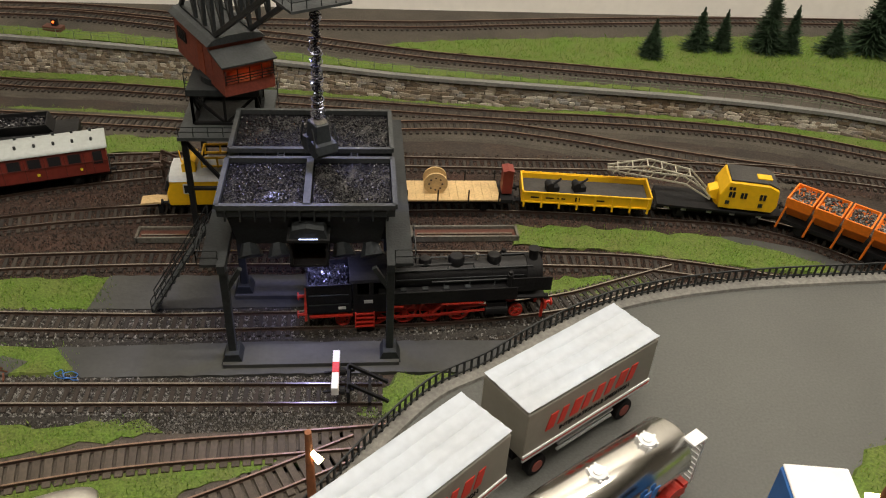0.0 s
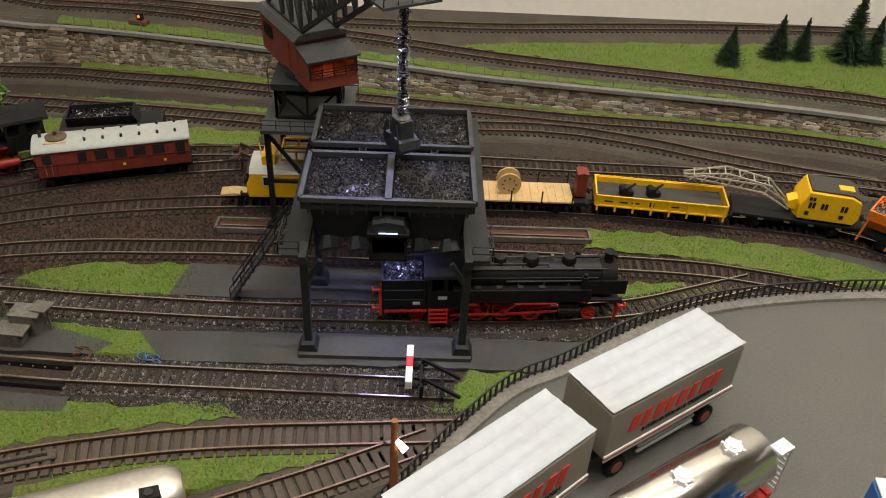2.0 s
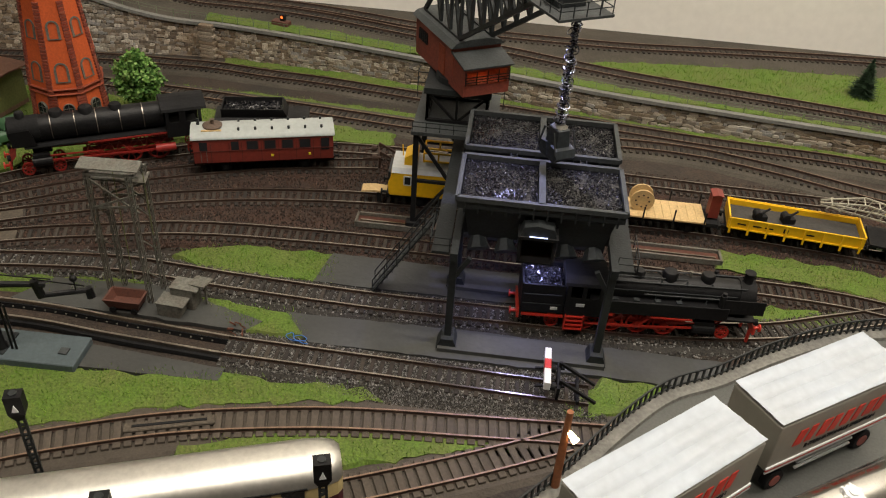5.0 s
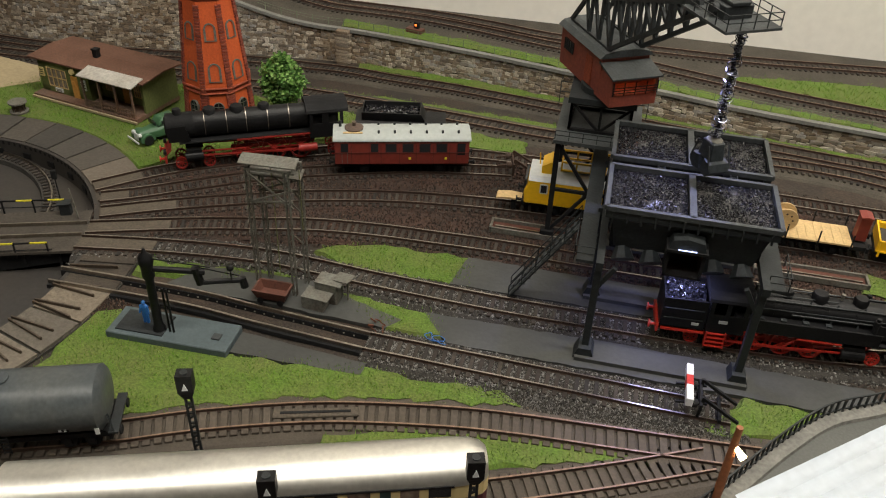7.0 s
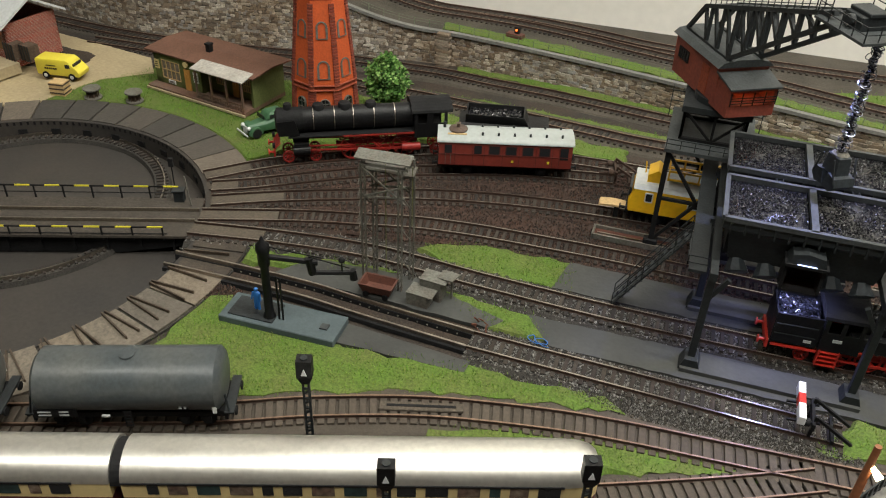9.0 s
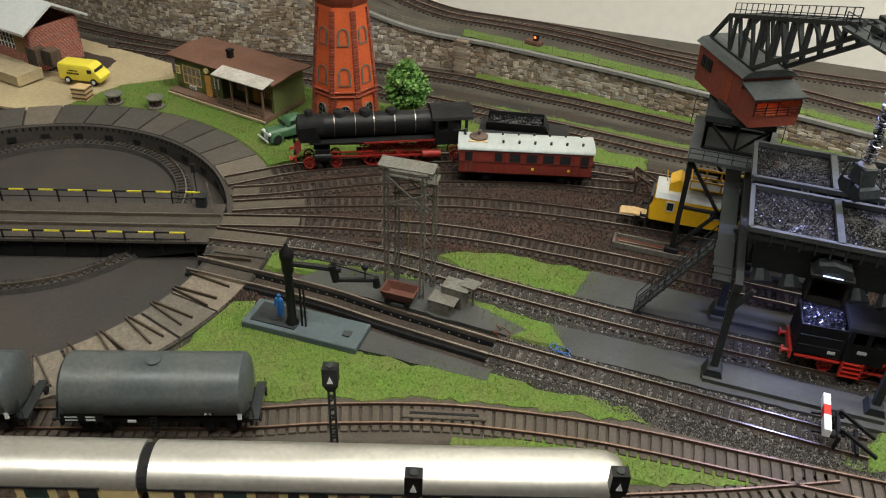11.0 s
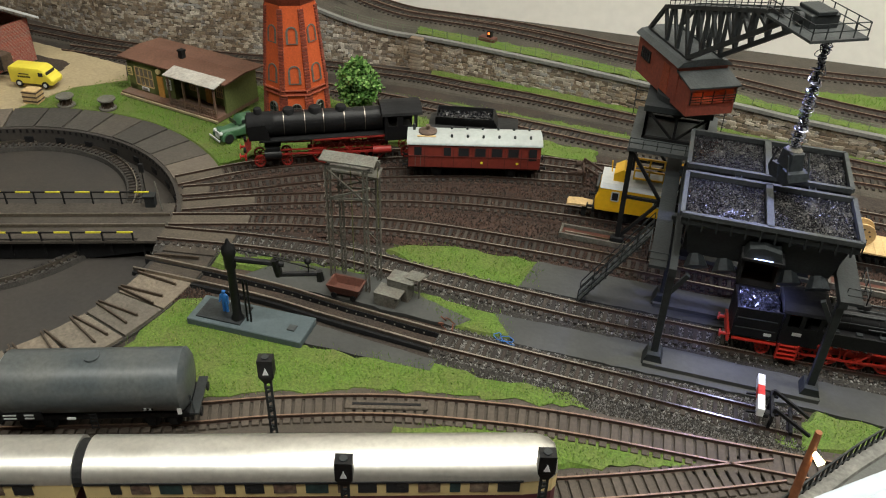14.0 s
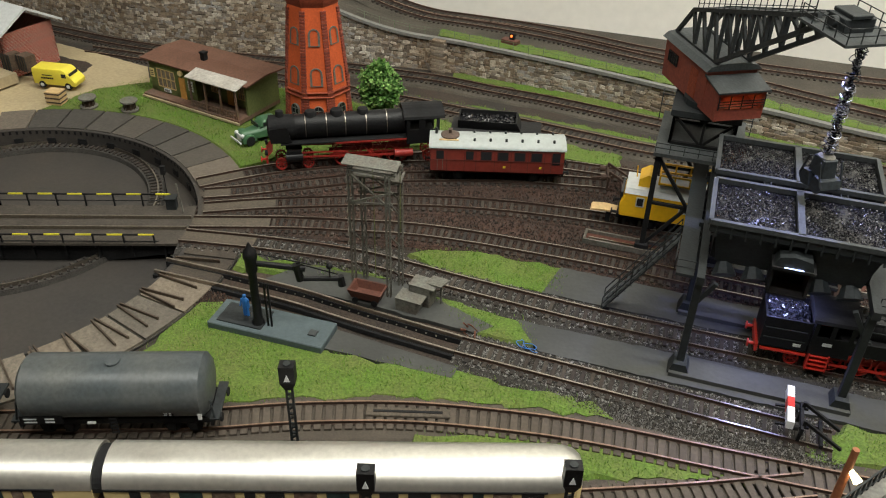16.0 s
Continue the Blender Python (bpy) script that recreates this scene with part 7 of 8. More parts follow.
def railcar():
    t = thing("railcar", pose(-0.309, 0.6215, RAIL_Z, 0, 0, 17), "red-brown four-window railcar with a pale grey roof", "railcar")
    L = 0.126
    wagon_base(t, L, axles=(-0.036, 0.036))
    bm = bmesh.new()
    prism(bm, [(-0.0155, 0.0125), (0.0155, 0.0125), (0.016, 0.024), (0.0155, 0.0365), (-0.0155, 0.0365), (-0.016, 0.024)], -L / 2, L / 2, "x")
    part("body", bm, M["maroon"], t)
    bm = bmesh.new()
    prism(bm, [(-0.0168, 0.0365)] + [(0.0168 * math.cos(a), 0.0368 + 0.0055 * math.sin(a)) for a in [math.pi - math.pi * k / 10 for k in range(11)]] + [(0.0168, 0.0365)], -L / 2 - 0.0015, L / 2 + 0.0015, "x")
    part("roof", bm, M["pale_roof"], t, "pale grey-white roof", True)
    for s in (-1, 1):
        windows_row(t, [-0.0105 + 0.0158 * k for k in range(4)], s * 0.0158, 0.0295, 0.0105, 0.0095, "glass", "maroon_dark")
        windows_row(t, [-0.054, -0.026], s * 0.0158, 0.0295, 0.007, 0.0085, "glass")
        windows_row(t, [0.0555], s * 0.0158, 0.028, 0.0075, 0.012, "glass")
        bm = bmesh.new()
        for x in (-0.0475, -0.031, -0.02, -0.0025, 0.013, 0.029, 0.0445, 0.051):
            box(bm, (x, s * 0.0161, 0.023), (0.0006, 0.0004, 0.02))
        box(bm, (0, s * 0.0162, 0.0245), (L, 0.0004, 0.0006))
        part("panel_lines", bm, M["maroon_dark"], t)
        bm = bmesh.new()
        for x, w in ((0.007, 0.0024), (0.041, 0.0022)):
            box(bm, (x, s * 0.0163, 0.0185), (w, 0.0004, 0.0022))
        part("emblem", bm, M["yellow_tape"], t, "small unreadable yellow emblem")
        bm = bmesh.new()
        for dx in (-0.0025, 0.0025):
            beam(bm, (-0.054 + dx, s * 0.017, 0.014), (-0.054 + dx, s * 0.017, 0.025), 0.0006)
        part("grab_rail", bm, M["weathered"], t)
    bm = bmesh.new()
    loft(bm, [ring(r, z, 18, -0.045) for r, z in ((0.0085, 0.0415), (0.009, 0.0435), (0.006, 0.0445), (0.003, 0.045))])
    loft(bm, [ring(r, z, 10, -0.045) for r, z in ((0.0016, 0.045), (0.0016, 0.0485), (0.0024, 0.049))])
    part("roof_fan", bm, M["rusty_fan"], t, "rusty round roof ventilator", True)
    bm = bmesh.new()
    box(bm, (-0.046, -0.0085, 0.0416), (0.018, 0.0022, 0.0012))
    part("roof_board", bm, M["wood"], t)
    for k in range(6):
        for s in (-1, 1):
            bm = bmesh.new()
            rod(bm, (-0.022 + 0.015 * k, s * 0.0085, 0.041), (-0.022 + 0.015 * k, s * 0.0085, 0.044), 0.0011, n=8)
            part("roof_vent", bm, M["iron"], t)
    bm = bmesh.new()
    rod(bm, (-0.058, 0.004, 0.042), (-0.058, 0.004, 0.048), 0.0014)
    part("horn", bm, M["iron"], t)


M["maroon_dark"] = mat("dark_maroon", (0.1, 0.02, 0.015), 0.5, 0, 0.1, 40, 300, 0.05)
M["pale_roof"] = mat("pale_railcar_roof", (0.38, 0.41, 0.4), 0.5, 0, 0.08, 40, 300, 0.05)
M["rusty_fan"] = mat("rusty_fan", (0.13, 0.09, 0.07), 0.6, 0.3, 0.3, 80, 400, 0.1)
railcar()


def tower_railcar():
    t = thing("overhead_line_railcar", pose(-0.114, 0.588, RAIL_Z, 0, 0, 2.0) @ Matrix.Diagonal((1.12, 1.12, 1.12, 1)), "yellow overhead-line maintenance railcar with a roof platform", "railcar")
    L = 0.126
    wagon_base(t, L)
    bm = bmesh.new()
    prism(bm, [(-L / 2 + 0.001, 0.012), (L / 2 - 0.001, 0.012), (L / 2, 0.022), (L / 2 - 0.004, 0.0335), (-L / 2 + 0.004, 0.0335), (-L / 2, 0.022)], -0.0155, 0.0155, "y")
    bevel(bm, 0.001)
    part("body", bm, M["yellow"], t)
    bm = bmesh.new()
    prism(bm, [(-0.016, 0.033), (0.016, 0.033), (0.013, 0.0365), (0.0, 0.038), (-0.013, 0.0365)], -L / 2 + 0.003, L / 2 - 0.003, "x")
    part("roof", bm, M["light_grey"], t, "light grey roof", True)
    for s in (-1, 1):
        windows_row(t, [-0.0475], s * 0.0156, 0.0268, 0.0055, 0.0075, "glass", "light_grey")
        windows_row(t, [-0.011, 0.024, 0.048], s * 0.0156, 0.0262, 0.0135, 0.0065, "glass", "light_grey")
    for x in (-L / 2 - 0.0002, L / 2 + 0.0002):
        bm = bmesh.new()
        box(bm, (x * 0.983, 0, 0.0275), (0.002, 0.023, 0.0075))
        part("windscreen", bm, M["glass"], t)
    bm = bmesh.new()
    for y in (-0.01, 0.01):
        for z in (0.0425, 0.0495):
            beam(bm, (-0.036, y, z), (0.02, y, z), 0.0013)
        for k in range(6):
            beam(bm, (-0.036 + 0.0112 * k, y, 0.0415), (-0.036 + 0.0112 * k, y, 0.0495), 0.0013)
    for x in (-0.036, 0.02):
        beam(bm, (x, -0.01, 0.0495), (x, 0.01, 0.0495), 0.001)
    part("platform_railing", bm, M["yellow"], t)
    bm = bmesh.new()
    box(bm, (-0.008, 0, 0.041), (0.056, 0.014, 0.0012))
    part("work_platform", bm, M["light_grey"], t)
    bm = bmesh.new()
    prism(bm, [(-0.051, 0.037), (-0.041, 0.037), (-0.041, 0.0455), (-0.044, 0.0475), (-0.051, 0.043)], -0.009, 0.009, "y")
    rod(bm, (-0.053, 0.005, 0.036), (-0.054, 0.005, 0.047), 0.0005)
    part("roof_cabin", bm, M["yellow"], t)
    # open hatch at the front end
    f = thing("flat_trolley", pose(-0.197, 0.5805, RAIL_Z, 0, 0, 4), "pale wooden load board ahead of the yellow railcar", "wagon load")
    bm = bmesh.new()
    prism(bm, [(-0.012, 0.0105), (0.000, 0.0115), (0.012, 0.0105), (0.012, 0.0120), (0.000, 0.0132), (-0.011, 0.0122)], -0.006, 0.006, "y")
    part("board", bm, M["wood"], f)
    bm = bmesh.new()
    box(bm, (0.004, 0, 0.0055), (0.004, 0.008, 0.0105))
    part("stand", bm, M["black_matt"], f)


tower_railcar()


def drum_wagon():
    t = thing("flat_wagon", pose(0.0435, 0.590, RAIL_Z, 0, 0, 0), "pale plank flat wagon with stakes and red brake cabin", "wagon")
    L = 0.128
    wagon_base(t, L)
    for k in range(16):
        bm = bmesh.new()
        box(bm, (-0.0615 + 0.0073 * k, 0, 0.0148), (0.0071, 0.0315, 0.0014))
        part("plank", bm, M["wood"], t)
    for k in range(5):
        for s in (-1, 1):
            bm = bmesh.new()
            beam(bm, (-0.056 + 0.0265 * k, s * 0.0163, 0.011), (-0.056 + 0.0265 * k, s * 0.0163, 0.026), 0.0011)
            part("stake", bm, M["black_matt"], t)
    bm = bmesh.new()
    box(bm, (0.0585, 0, 0.026), (0.009, 0.011, 0.022))
    bevel(bm, 0.0004)
    part("brake_cabin", bm, M["maroon"], t, "narrow red brakeman's cabin")
    bm = bmesh.new()
    prism(bm, [(0.0535, 0.037), (0.0635, 0.037), (0.0635, 0.038), (0.0585, 0.0392), (0.0535, 0.038)], -0.0065, 0.0065, "y")
    part("cabin_roof", bm, M["maroon"], t)
    cable_reel(0.039, 0.596, RAIL_Z + 0.0255, 0.0105, 0.012, False, "wood", "large pale wooden cable drum upright on the flat wagon")


drum_wagon()


def gondola():
    t = thing("low_side_wagon", pose(0.1715, 0.5855, RAIL_Z, 0, 0, -6.5), "yellow low-sided wagon with a dark load floor", "wagon")
    L = 0.112
    wagon_base(t, L)
    bm = bmesh.new()
    box(bm, (0, 0, 0.0165), (L - 0.003, 0.03, 0.004))
    part("load_floor", bm, M["asphalt_dark"], t, "dark grey load floor")
    for s in (-1, 1):
        bm = bmesh.new()
        box(bm, (0, s * 0.0158, 0.0185), (L, 0.0014, 0.010))
        box(bm, (0, s * 0.0168, 0.0235), (L, 0.0012, 0.0012)), box(bm, (0, s * 0.0168, 0.0138), (L, 0.0012, 0.0012))
        part("side_board", bm, M["yellow"], t)
        for k in range(8):
            bm = bmesh.new()
            box(bm, (-0.054 + 0.01543 * k, s * 0.0173, 0.0165), (0.0016, 0.0012, 0.0155))
            part("stake", bm, M["yellow"], t)
        bm = bmesh.new()
        box(bm, (-0.008, s * 0.0167, 0.0185), (0.004, 0.0004, 0.004))
        for x in (-0.045, -0.032, -0.022, 0.012):
            box(bm, (x, s * 0.0167, 0.0185), (0.007, 0.0004, 0.0012))
        part("lettering_bars", bm, M["black_matt"], t, "unreadable small dark lettering")
    for x in (-L / 2, L / 2):
        bm = bmesh.new()
        box(bm, (x, 0, 0.019), (0.0014, 0.032, 0.012))
        part("end_board", bm, M["yellow"], t)
    for x in (-0.03, -0.006):
        h = thing("machine_part", pose(0.172 + x, 0.5855, RAIL_Z + 0.0185, 0, 0, 10), "small black machine part lying on the wagon floor", "machine part", "machine parts on the wagon")
        bm = bmesh.new()
        box(bm, (0, 0, 0.0025), (0.011, 0.008, 0.005))
        rod(bm, (-0.003, -0.004, 0.006), (-0.003, 0.004, 0.006), 0.0035, n=10)
        beam(bm, (0, 0, 0.006), (0.009, 0.003, 0.009), 0.0018)
        bevel(bm, 0.0004)
        part("block", bm, M["black_matt"], h)


M["asphalt_dark"] = mat("dark_load_floor", (0.05, 0.047, 0.043), 0.85, 0, 0.2, 50, 400, 0.2)
gondola()


def crane_wagon():
    t = thing("crane_wagon", pose(0.289, 0.573, RAIL_Z, 0, 0, -11), "black flat wagon with a yellow rail crane and lattice boom", "rail crane")
    L = 0.108
    wagon_base(t, L)
    bm = bmesh.new()
    box(bm, (0, 0, 0.0148), (L, 0.0315, 0.002))
    part("deck", bm, M["black_matt"], t)
    for k, x in enumerate((-0.045, -0.03, -0.008, 0.012, 0.035)):
        bm = bmesh.new()
        box(bm, (x, -0.0135, 0.0115), (0.0045, 0.0008, 0.0018))
        part("lettering_bars", bm, M["light_grey"], t)
    up = new("crane_house", None)
    up.parent = t
    up.matrix_local = pose(0.018, 0, 0.016, 0, 0, -1)
    bm = bmesh.new()
    prism(bm, [(-0.02, 0.002), (0.026, 0.002), (0.029, 0.008), (0.0275, 0.024), (0.019, 0.028), (-0.015, 0.0285), (-0.021, 0.015)], -0.0155, 0.0155, "y")
    bevel(bm, 0.0008)
    part("housing", bm, M["yellow"], up)
    bm = bmesh.new()
    prism(bm, [(-0.014, 0.0288), (0.018, 0.0285), (0.027, 0.0245), (0.0275, 0.0255), (0.019, 0.0297), (-0.014, 0.03)], -0.0135, 0.0135, "y")
    part("roof", bm, M["asphalt_dark"], up)
    bm = bmesh.new()
    box(bm, (0.015, -0.004, 0.0302), (0.012, 0.008, 0.001))
    part("roof_hatch", bm, M["yellow"], up)
    for s in (-1, 1):
        windows_row(up, [-0.0125, -0.0095, -0.0025, 0.0005, 0.0135, 0.0165], s * 0.0157, 0.0165, 0.0022, 0.0055)
        windows_row(up, [-0.0135, -0.0105], s * 0.0157, 0.0225, 0.0022, 0.003)
        windows_row(up, [-0.0135, 0.0145], s * 0.0157, 0.0085, 0.0035, 0.0035)
    bm = bmesh.new()
    prism(bm, [(-0.02, 0.004), (-0.028, 0.006), (-0.028, 0.012), (-0.02, 0.016)], -0.006, 0.006, "y")
    rod(bm, (-0.01, 0, -0.002), (-0.01, 0, 0.003), 0.012, n=20)
    part("boom_foot", bm, M["yellow"], up)
    bm = bmesh.new()
    for s in (-1, 1):
        y = s * 0.0065
        beam(bm, (-0.026, y, 0.006), (-0.045, y, 0.024), 0.0012)
        beam(bm, (-0.045, y, 0.024), (-0.083, y, 0.030), 0.0012)
        beam(bm, (-0.083, y, 0.030), (-0.118, y * 0.4, 0.022), 0.0012)
        beam(bm, (-0.026, y, 0.004), (-0.05, y, 0.0165), 0.0012)
        beam(bm, (-0.05, y, 0.0165), (-0.118, y * 0.4, 0.02), 0.0012)
        for k in range(7):
            x = -0.045 - 0.0105 * k
            zt = np.interp(-x, [0.045, 0.083, 0.118], [0.024, 0.030, 0.022])
            zb = np.interp(-x, [0.045, 0.05, 0.118], [0.0145, 0.0165, 0.02])
            beam(bm, (x, y, zt), (x - 0.005, y, zb), 0.0008)
    for k in range(6):
        x = -0.047 - 0.0125 * k
        zt = np.interp(-x, [0.045, 0.083, 0.118], [0.024, 0.030, 0.022])
        beam(bm, (x, -0.0065, zt), (x, 0.0065, zt), 0.0009)
    part("boom", bm, mat("pale_boom", (0.42, 0.4, 0.32), 0.6, 0, 0.1, 60, 300, 0.05), up, "pale grey lattice boom")


crane_wagon()


def hopper_wagon(x, y, turn):
    t = thing("tipper_wagon", pose(x, y, RAIL_Z, 0, 0, turn), "black wagon carrying orange coal buckets", "wagon", "orange bucket wagons")
    L = 0.098
    wagon_base(t, L)
    for k in range(4):
        b = new("bucket", None)
        b.parent = t
        b.matrix_local = pose(-0.036 + 0.024 * k, 0, 0.0155)
        bm = bmesh.new()
        loft(bm, [[(-0.0085, -0.009, 0.002), (0.0085, -0.009, 0.002), (0.0085, 0.009, 0.002), (-0.0085, 0.009, 0.002)], [(-0.0108, -0.0155, 0.012), (0.0108, -0.0155, 0.012), (0.0108, 0.0155, 0.012), (-0.0108, 0.0155, 0.012)], [(-0.0112, -0.016, 0.021), (0.0112, -0.016, 0.021), (0.0112, 0.016, 0.021), (-0.0112, 0.016, 0.021)],
                  [(-0.0098, -0.0145, 0.021), (0.0098, -0.0145, 0.021), (0.0098, 0.0145, 0.021), (-0.0098, 0.0145, 0.021)], [(-0.0098, -0.0145, 0.017), (0.0098, -0.0145, 0.017), (0.0098, 0.0145, 0.017), (-0.0098, 0.0145, 0.017)]])
        part("shell", bm, M["orange"], b)
        bm = bmesh.new()
        lumps(bm, random.Random(k), -0.009, 0.009, -0.0135, 0.0135, lambda p, q: 0.0185 + 0.001 * math.cos(p * 200), 150, 0.0008, 0.0018)
        tagged(part("load", bm, PEBBLE, b, "grey stone load"), kind="stuff")
        for s in (-1, 1):
            bm = bmesh.new()
            beam(bm, (-0.0095, s * 0.0158, 0.012), (-0.0125, s * 0.0175, -0.009), 0.0014)
            part("leg", bm, M["orange"], b)


hopper_wagon(0.382, 0.526, -42)
hopper_wagon(0.442, 0.452, -58)


def tank_wagon(x, y, turn):
    t = thing("tank_wagon", pose(x, y, RAIL_Z, 0, 0, turn) @ Matrix.Diagonal((0.99, 1.12, 1.12, 1)), "large grey four-axle tank wagon with weathering", "tank wagon", "grey tank wagons")
    L = 0.118
    wagon_base(t, L, axles=(-0.046, -0.032, 0.032, 0.046))
    bm = bmesh.new()
    n = 28
    prof = [(-0.0585, 0.006), (-0.058, 0.012), (-0.0565, 0.0162), (-0.054, 0.019), (0.054, 0.019), (0.0565, 0.0162), (0.058, 0.012), (0.0585, 0.006)]
    loft(bm, [[(xx, r * 0.98 * math.cos(2 * math.pi * k / n), 0.028 + r * 0.92 * math.sin(2 * math.pi * k / n)) for k in range(n)] for xx, r in prof])
    part("tank", bm, M["grey"], t, "weathered grey tank", True)
    bm = bmesh.new()
    for xx in (-0.018, 0.018):
        loft(bm, [[(xx + d, 0.01795 * math.cos(a), 0.028 + 0.0168 * math.sin(a)) for a in [2 * math.pi * k / n for k in range(n)]] for d in (0, 0.0004)])
    part("weld_seam", bm, M["grey"], t)
    bm = bmesh.new()
    rod(bm, (0, 0, 0.0435), (0, 0, 0.0462), 0.0048, n=16)
    part("dome", bm, M["grey"], t)
    for s in (-1, 1):
        for xx, z, w, h, m in ((-0.044, 0.0175, 0.026, 0.0058, "black"), (0.034, 0.0215, 0.0065, 0.003, "black"), (0.053, 0.019, 0.0024, 0.0045, "white"), (-0.014, 0.015, 0.005, 0.0012, "light_grey")):
            bm = bmesh.new()
            box(bm, (xx, s * 0.0168, z), (w, 0.001, h))
            pl = part("plate", bm, M[m], t, "dark plate with unreadable lettering" if m == "black" else "")
            if m == "black":
                bm = bmesh.new()
                for i in range(2):
                    box(bm, (xx - w * 0.25, s * 0.0174, z + h * (0.2 - 0.4 * i)), (w * 0.3, 0.0003, h * 0.14))
                    box(bm, (xx + w * 0.2, s * 0.0174, z + h * (0.2 - 0.4 * i)), (w * 0.22, 0.0003, h * 0.16))
                part("lettering_bars", bm, M["light_grey"], pl)
        bm = bmesh.new()
        for xx in (-0.002, 0.002):
            beam(bm, (xx, s * 0.0182, 0.008), (xx, s * 0.0182, 0.02), 0.0006)
        for k in range(5):
            beam(bm, (-0.002, s * 0.0182, 0.009 + 0.0025 * k), (0.002, s * 0.0182, 0.009 + 0.0025 * k), 0.0006)
        part("ladder", bm, M["black_matt"], t)
    for xx in (-0.061, 0.061):
        bm = bmesh.new()
        box(bm, (xx, 0, 0.0145), (0.006, 0.03, 0.0012))
        beam(bm, (xx, -0.014, 0.015), (xx * 0.97, -0.012, 0.026), 0.001)
        part("end_platform", bm, M["iron"], t)


tank_wagon(-0.4465, 0.2287, 20.5)
tank_wagon(-0.579, 0.180, 20)


def diesel_train():
    t = thing("diesel_railcar_train", pose(-0.1605, 0.2560, RAIL_Z, 0, 0, 19), "long cream and violet express railcar with a silver roof", "train")
    n = 14

    def section(w, z0, z1):
        return [(w * math.cos(a), z0 + (z1 - z0) * math.sin(a)) for a in [math.pi * k / n for k in range(n + 1)]]
    for x0, x1, nose in ((-0.262, 0.0, True), (-0.53, -0.268, False)):
        car = new("car_body", None)
        car.parent = t
        bm = bmesh.new()
        rings = []
        ends = [(x1, 0.62, 0.66), (x1 - 0.003, 0.82, 0.84), (x1 - 0.009, 0.94, 0.95), (x1 - 0.02, 1, 1)] if nose else [(x1, 1, 1)]
        for xx, fw, fz in ends + [(x0, 1, 1)]:
            rings.append([(xx, y, z) for y, z in section(0.0168 * fw, 0.0325, 0.0325 + 0.0125 * fz)])
        loft(bm, rings, closed=False)
        part("roof", bm, M["silver"], car, "brushed silver roof", True)
        for z0, z1, m, name in ((0.0255, 0.0325, "cream", "window_band"), (0.0215, 0.0255, "cream", "lower_band"), (0.01, 0.0215, "violet", "skirt")):
            bm = bmesh.new()
            rr = []
            for xx, fw, _ in ends + [(x0, 1, 1)]:
                w = 0.0165 * fw
                rr.append([(xx, -w, z0), (xx, -w, z1), (xx, w, z1), (xx, w, z0)])
            loft(bm, rr)
            part(name, bm, M[m], car)
        bm = bmesh.new()
        for s in (-1, 1):
            box(bm, ((x0 + x1) / 2 - 0.01, s * 0.0169, 0.0331), (x1 - x0 - 0.02, 0.0008, 0.0012))
        part("gutter", bm, M["black_matt"], car)
        k, xx = 0, x0 + 0.014
        widths = (0.0125, 0.0125, 0.0105, 0.006)
        while xx < x1 - 0.02:
            w = widths[(k * 7 + (3 if nose else 0)) % 4]
            for s in (-1, 1):
                bm = bmesh.new()
                box(bm, (xx + w / 2, s * 0.0166, 0.0285), (w, 0.0008, 0.0076))
                part("window", bm, (M["glass"], M["curtain"], M["teal_pane"], M["curtain"], M["glass"])[k % 5], car)
            xx += w + 0.0052
            k += 1
        for xx in (x0 + 0.03, x0 + 0.05, x1 - 0.07, x1 - 0.05):
            for s in (-1, 1):
                disc_wheel(t, xx, s)
    bm = bmesh.new()
    loft(bm, [[(xx, y * 0.97, z) for y, z in section(0.0165, 0.03, 0.0435)] for xx in (-0.2685, -0.2615)], closed=False)
    part("bellows", bm, M["black_matt"], t, "black gangway bellows")


M["violet"] = mat("violet_red_paint", (0.1, 0.02, 0.03), 0.45, 0, 0.1, 40, 300, 0.03)
M["curtain"] = mat("window_with_seats", (0.11, 0.065, 0.05), 0.2, 0, 0.6, 160, 200, 0, (0.2, 0.16, 0.12))
M["teal_pane"] = mat("teal_tinted_pane", (0.03, 0.06, 0.06), 0.15, 0, 0.3, 160, 200, 0)
diesel_train()

# ---- road vehicles and plants ----
def road_wheels(t, axles, r=0.0056, track_w=0.0125):
    for x in axles:
        for s in (-1, 1):
            bm = bmesh.new()
            rod(bm, (x, s * track_w - 0.0022, r), (x, s * track_w + 0.0022, r), r, n=18)
            bevel(bm, 0.0005)
            w = part("wheel", bm, M["black_matt"], t)
            bm = bmesh.new()
            rod(bm, (x, s * (track_w + 0.0019), r), (x, s * (track_w + 0.0026), r), r * 0.55, n=12)
            part("rim", bm, M["red_rim"], w)


M["red_rim"] = mat("red_brown_rim", (0.3, 0.08, 0.06), 0.5, 0, 0.1, 40, 300, 0.05)
LETTERS = mat("red_lettering", (0.6, 0.04, 0.025), 0.5, 0, 0.05, 40, 300, 0)


def words(name, text, size, m, material, parent, label, depth=0.0002):
    """Flat raised letters in the built-in font."""
    cu = bpy.data.curves.new(name, "FONT")
    cu.body, cu.size, cu.extrude, cu.align_x, cu.align_y = text, size, depth, "CENTER", "CENTER"
    tmp = bpy.data.objects.new(name, cu)
    scene.collection.objects.link(tmp)
    bpy.context.view_layer.update()
    me = bpy.data.meshes.new_from_object(tmp.evaluated_get(bpy.context.evaluated_depsgraph_get()))
    bpy.data.objects.remove(tmp)
    me.materials.clear()
    me.materials.append(material)
    ob = new(name, me)
    ob.parent = parent
    ob.matrix_local = m
    return tagged(ob, label)


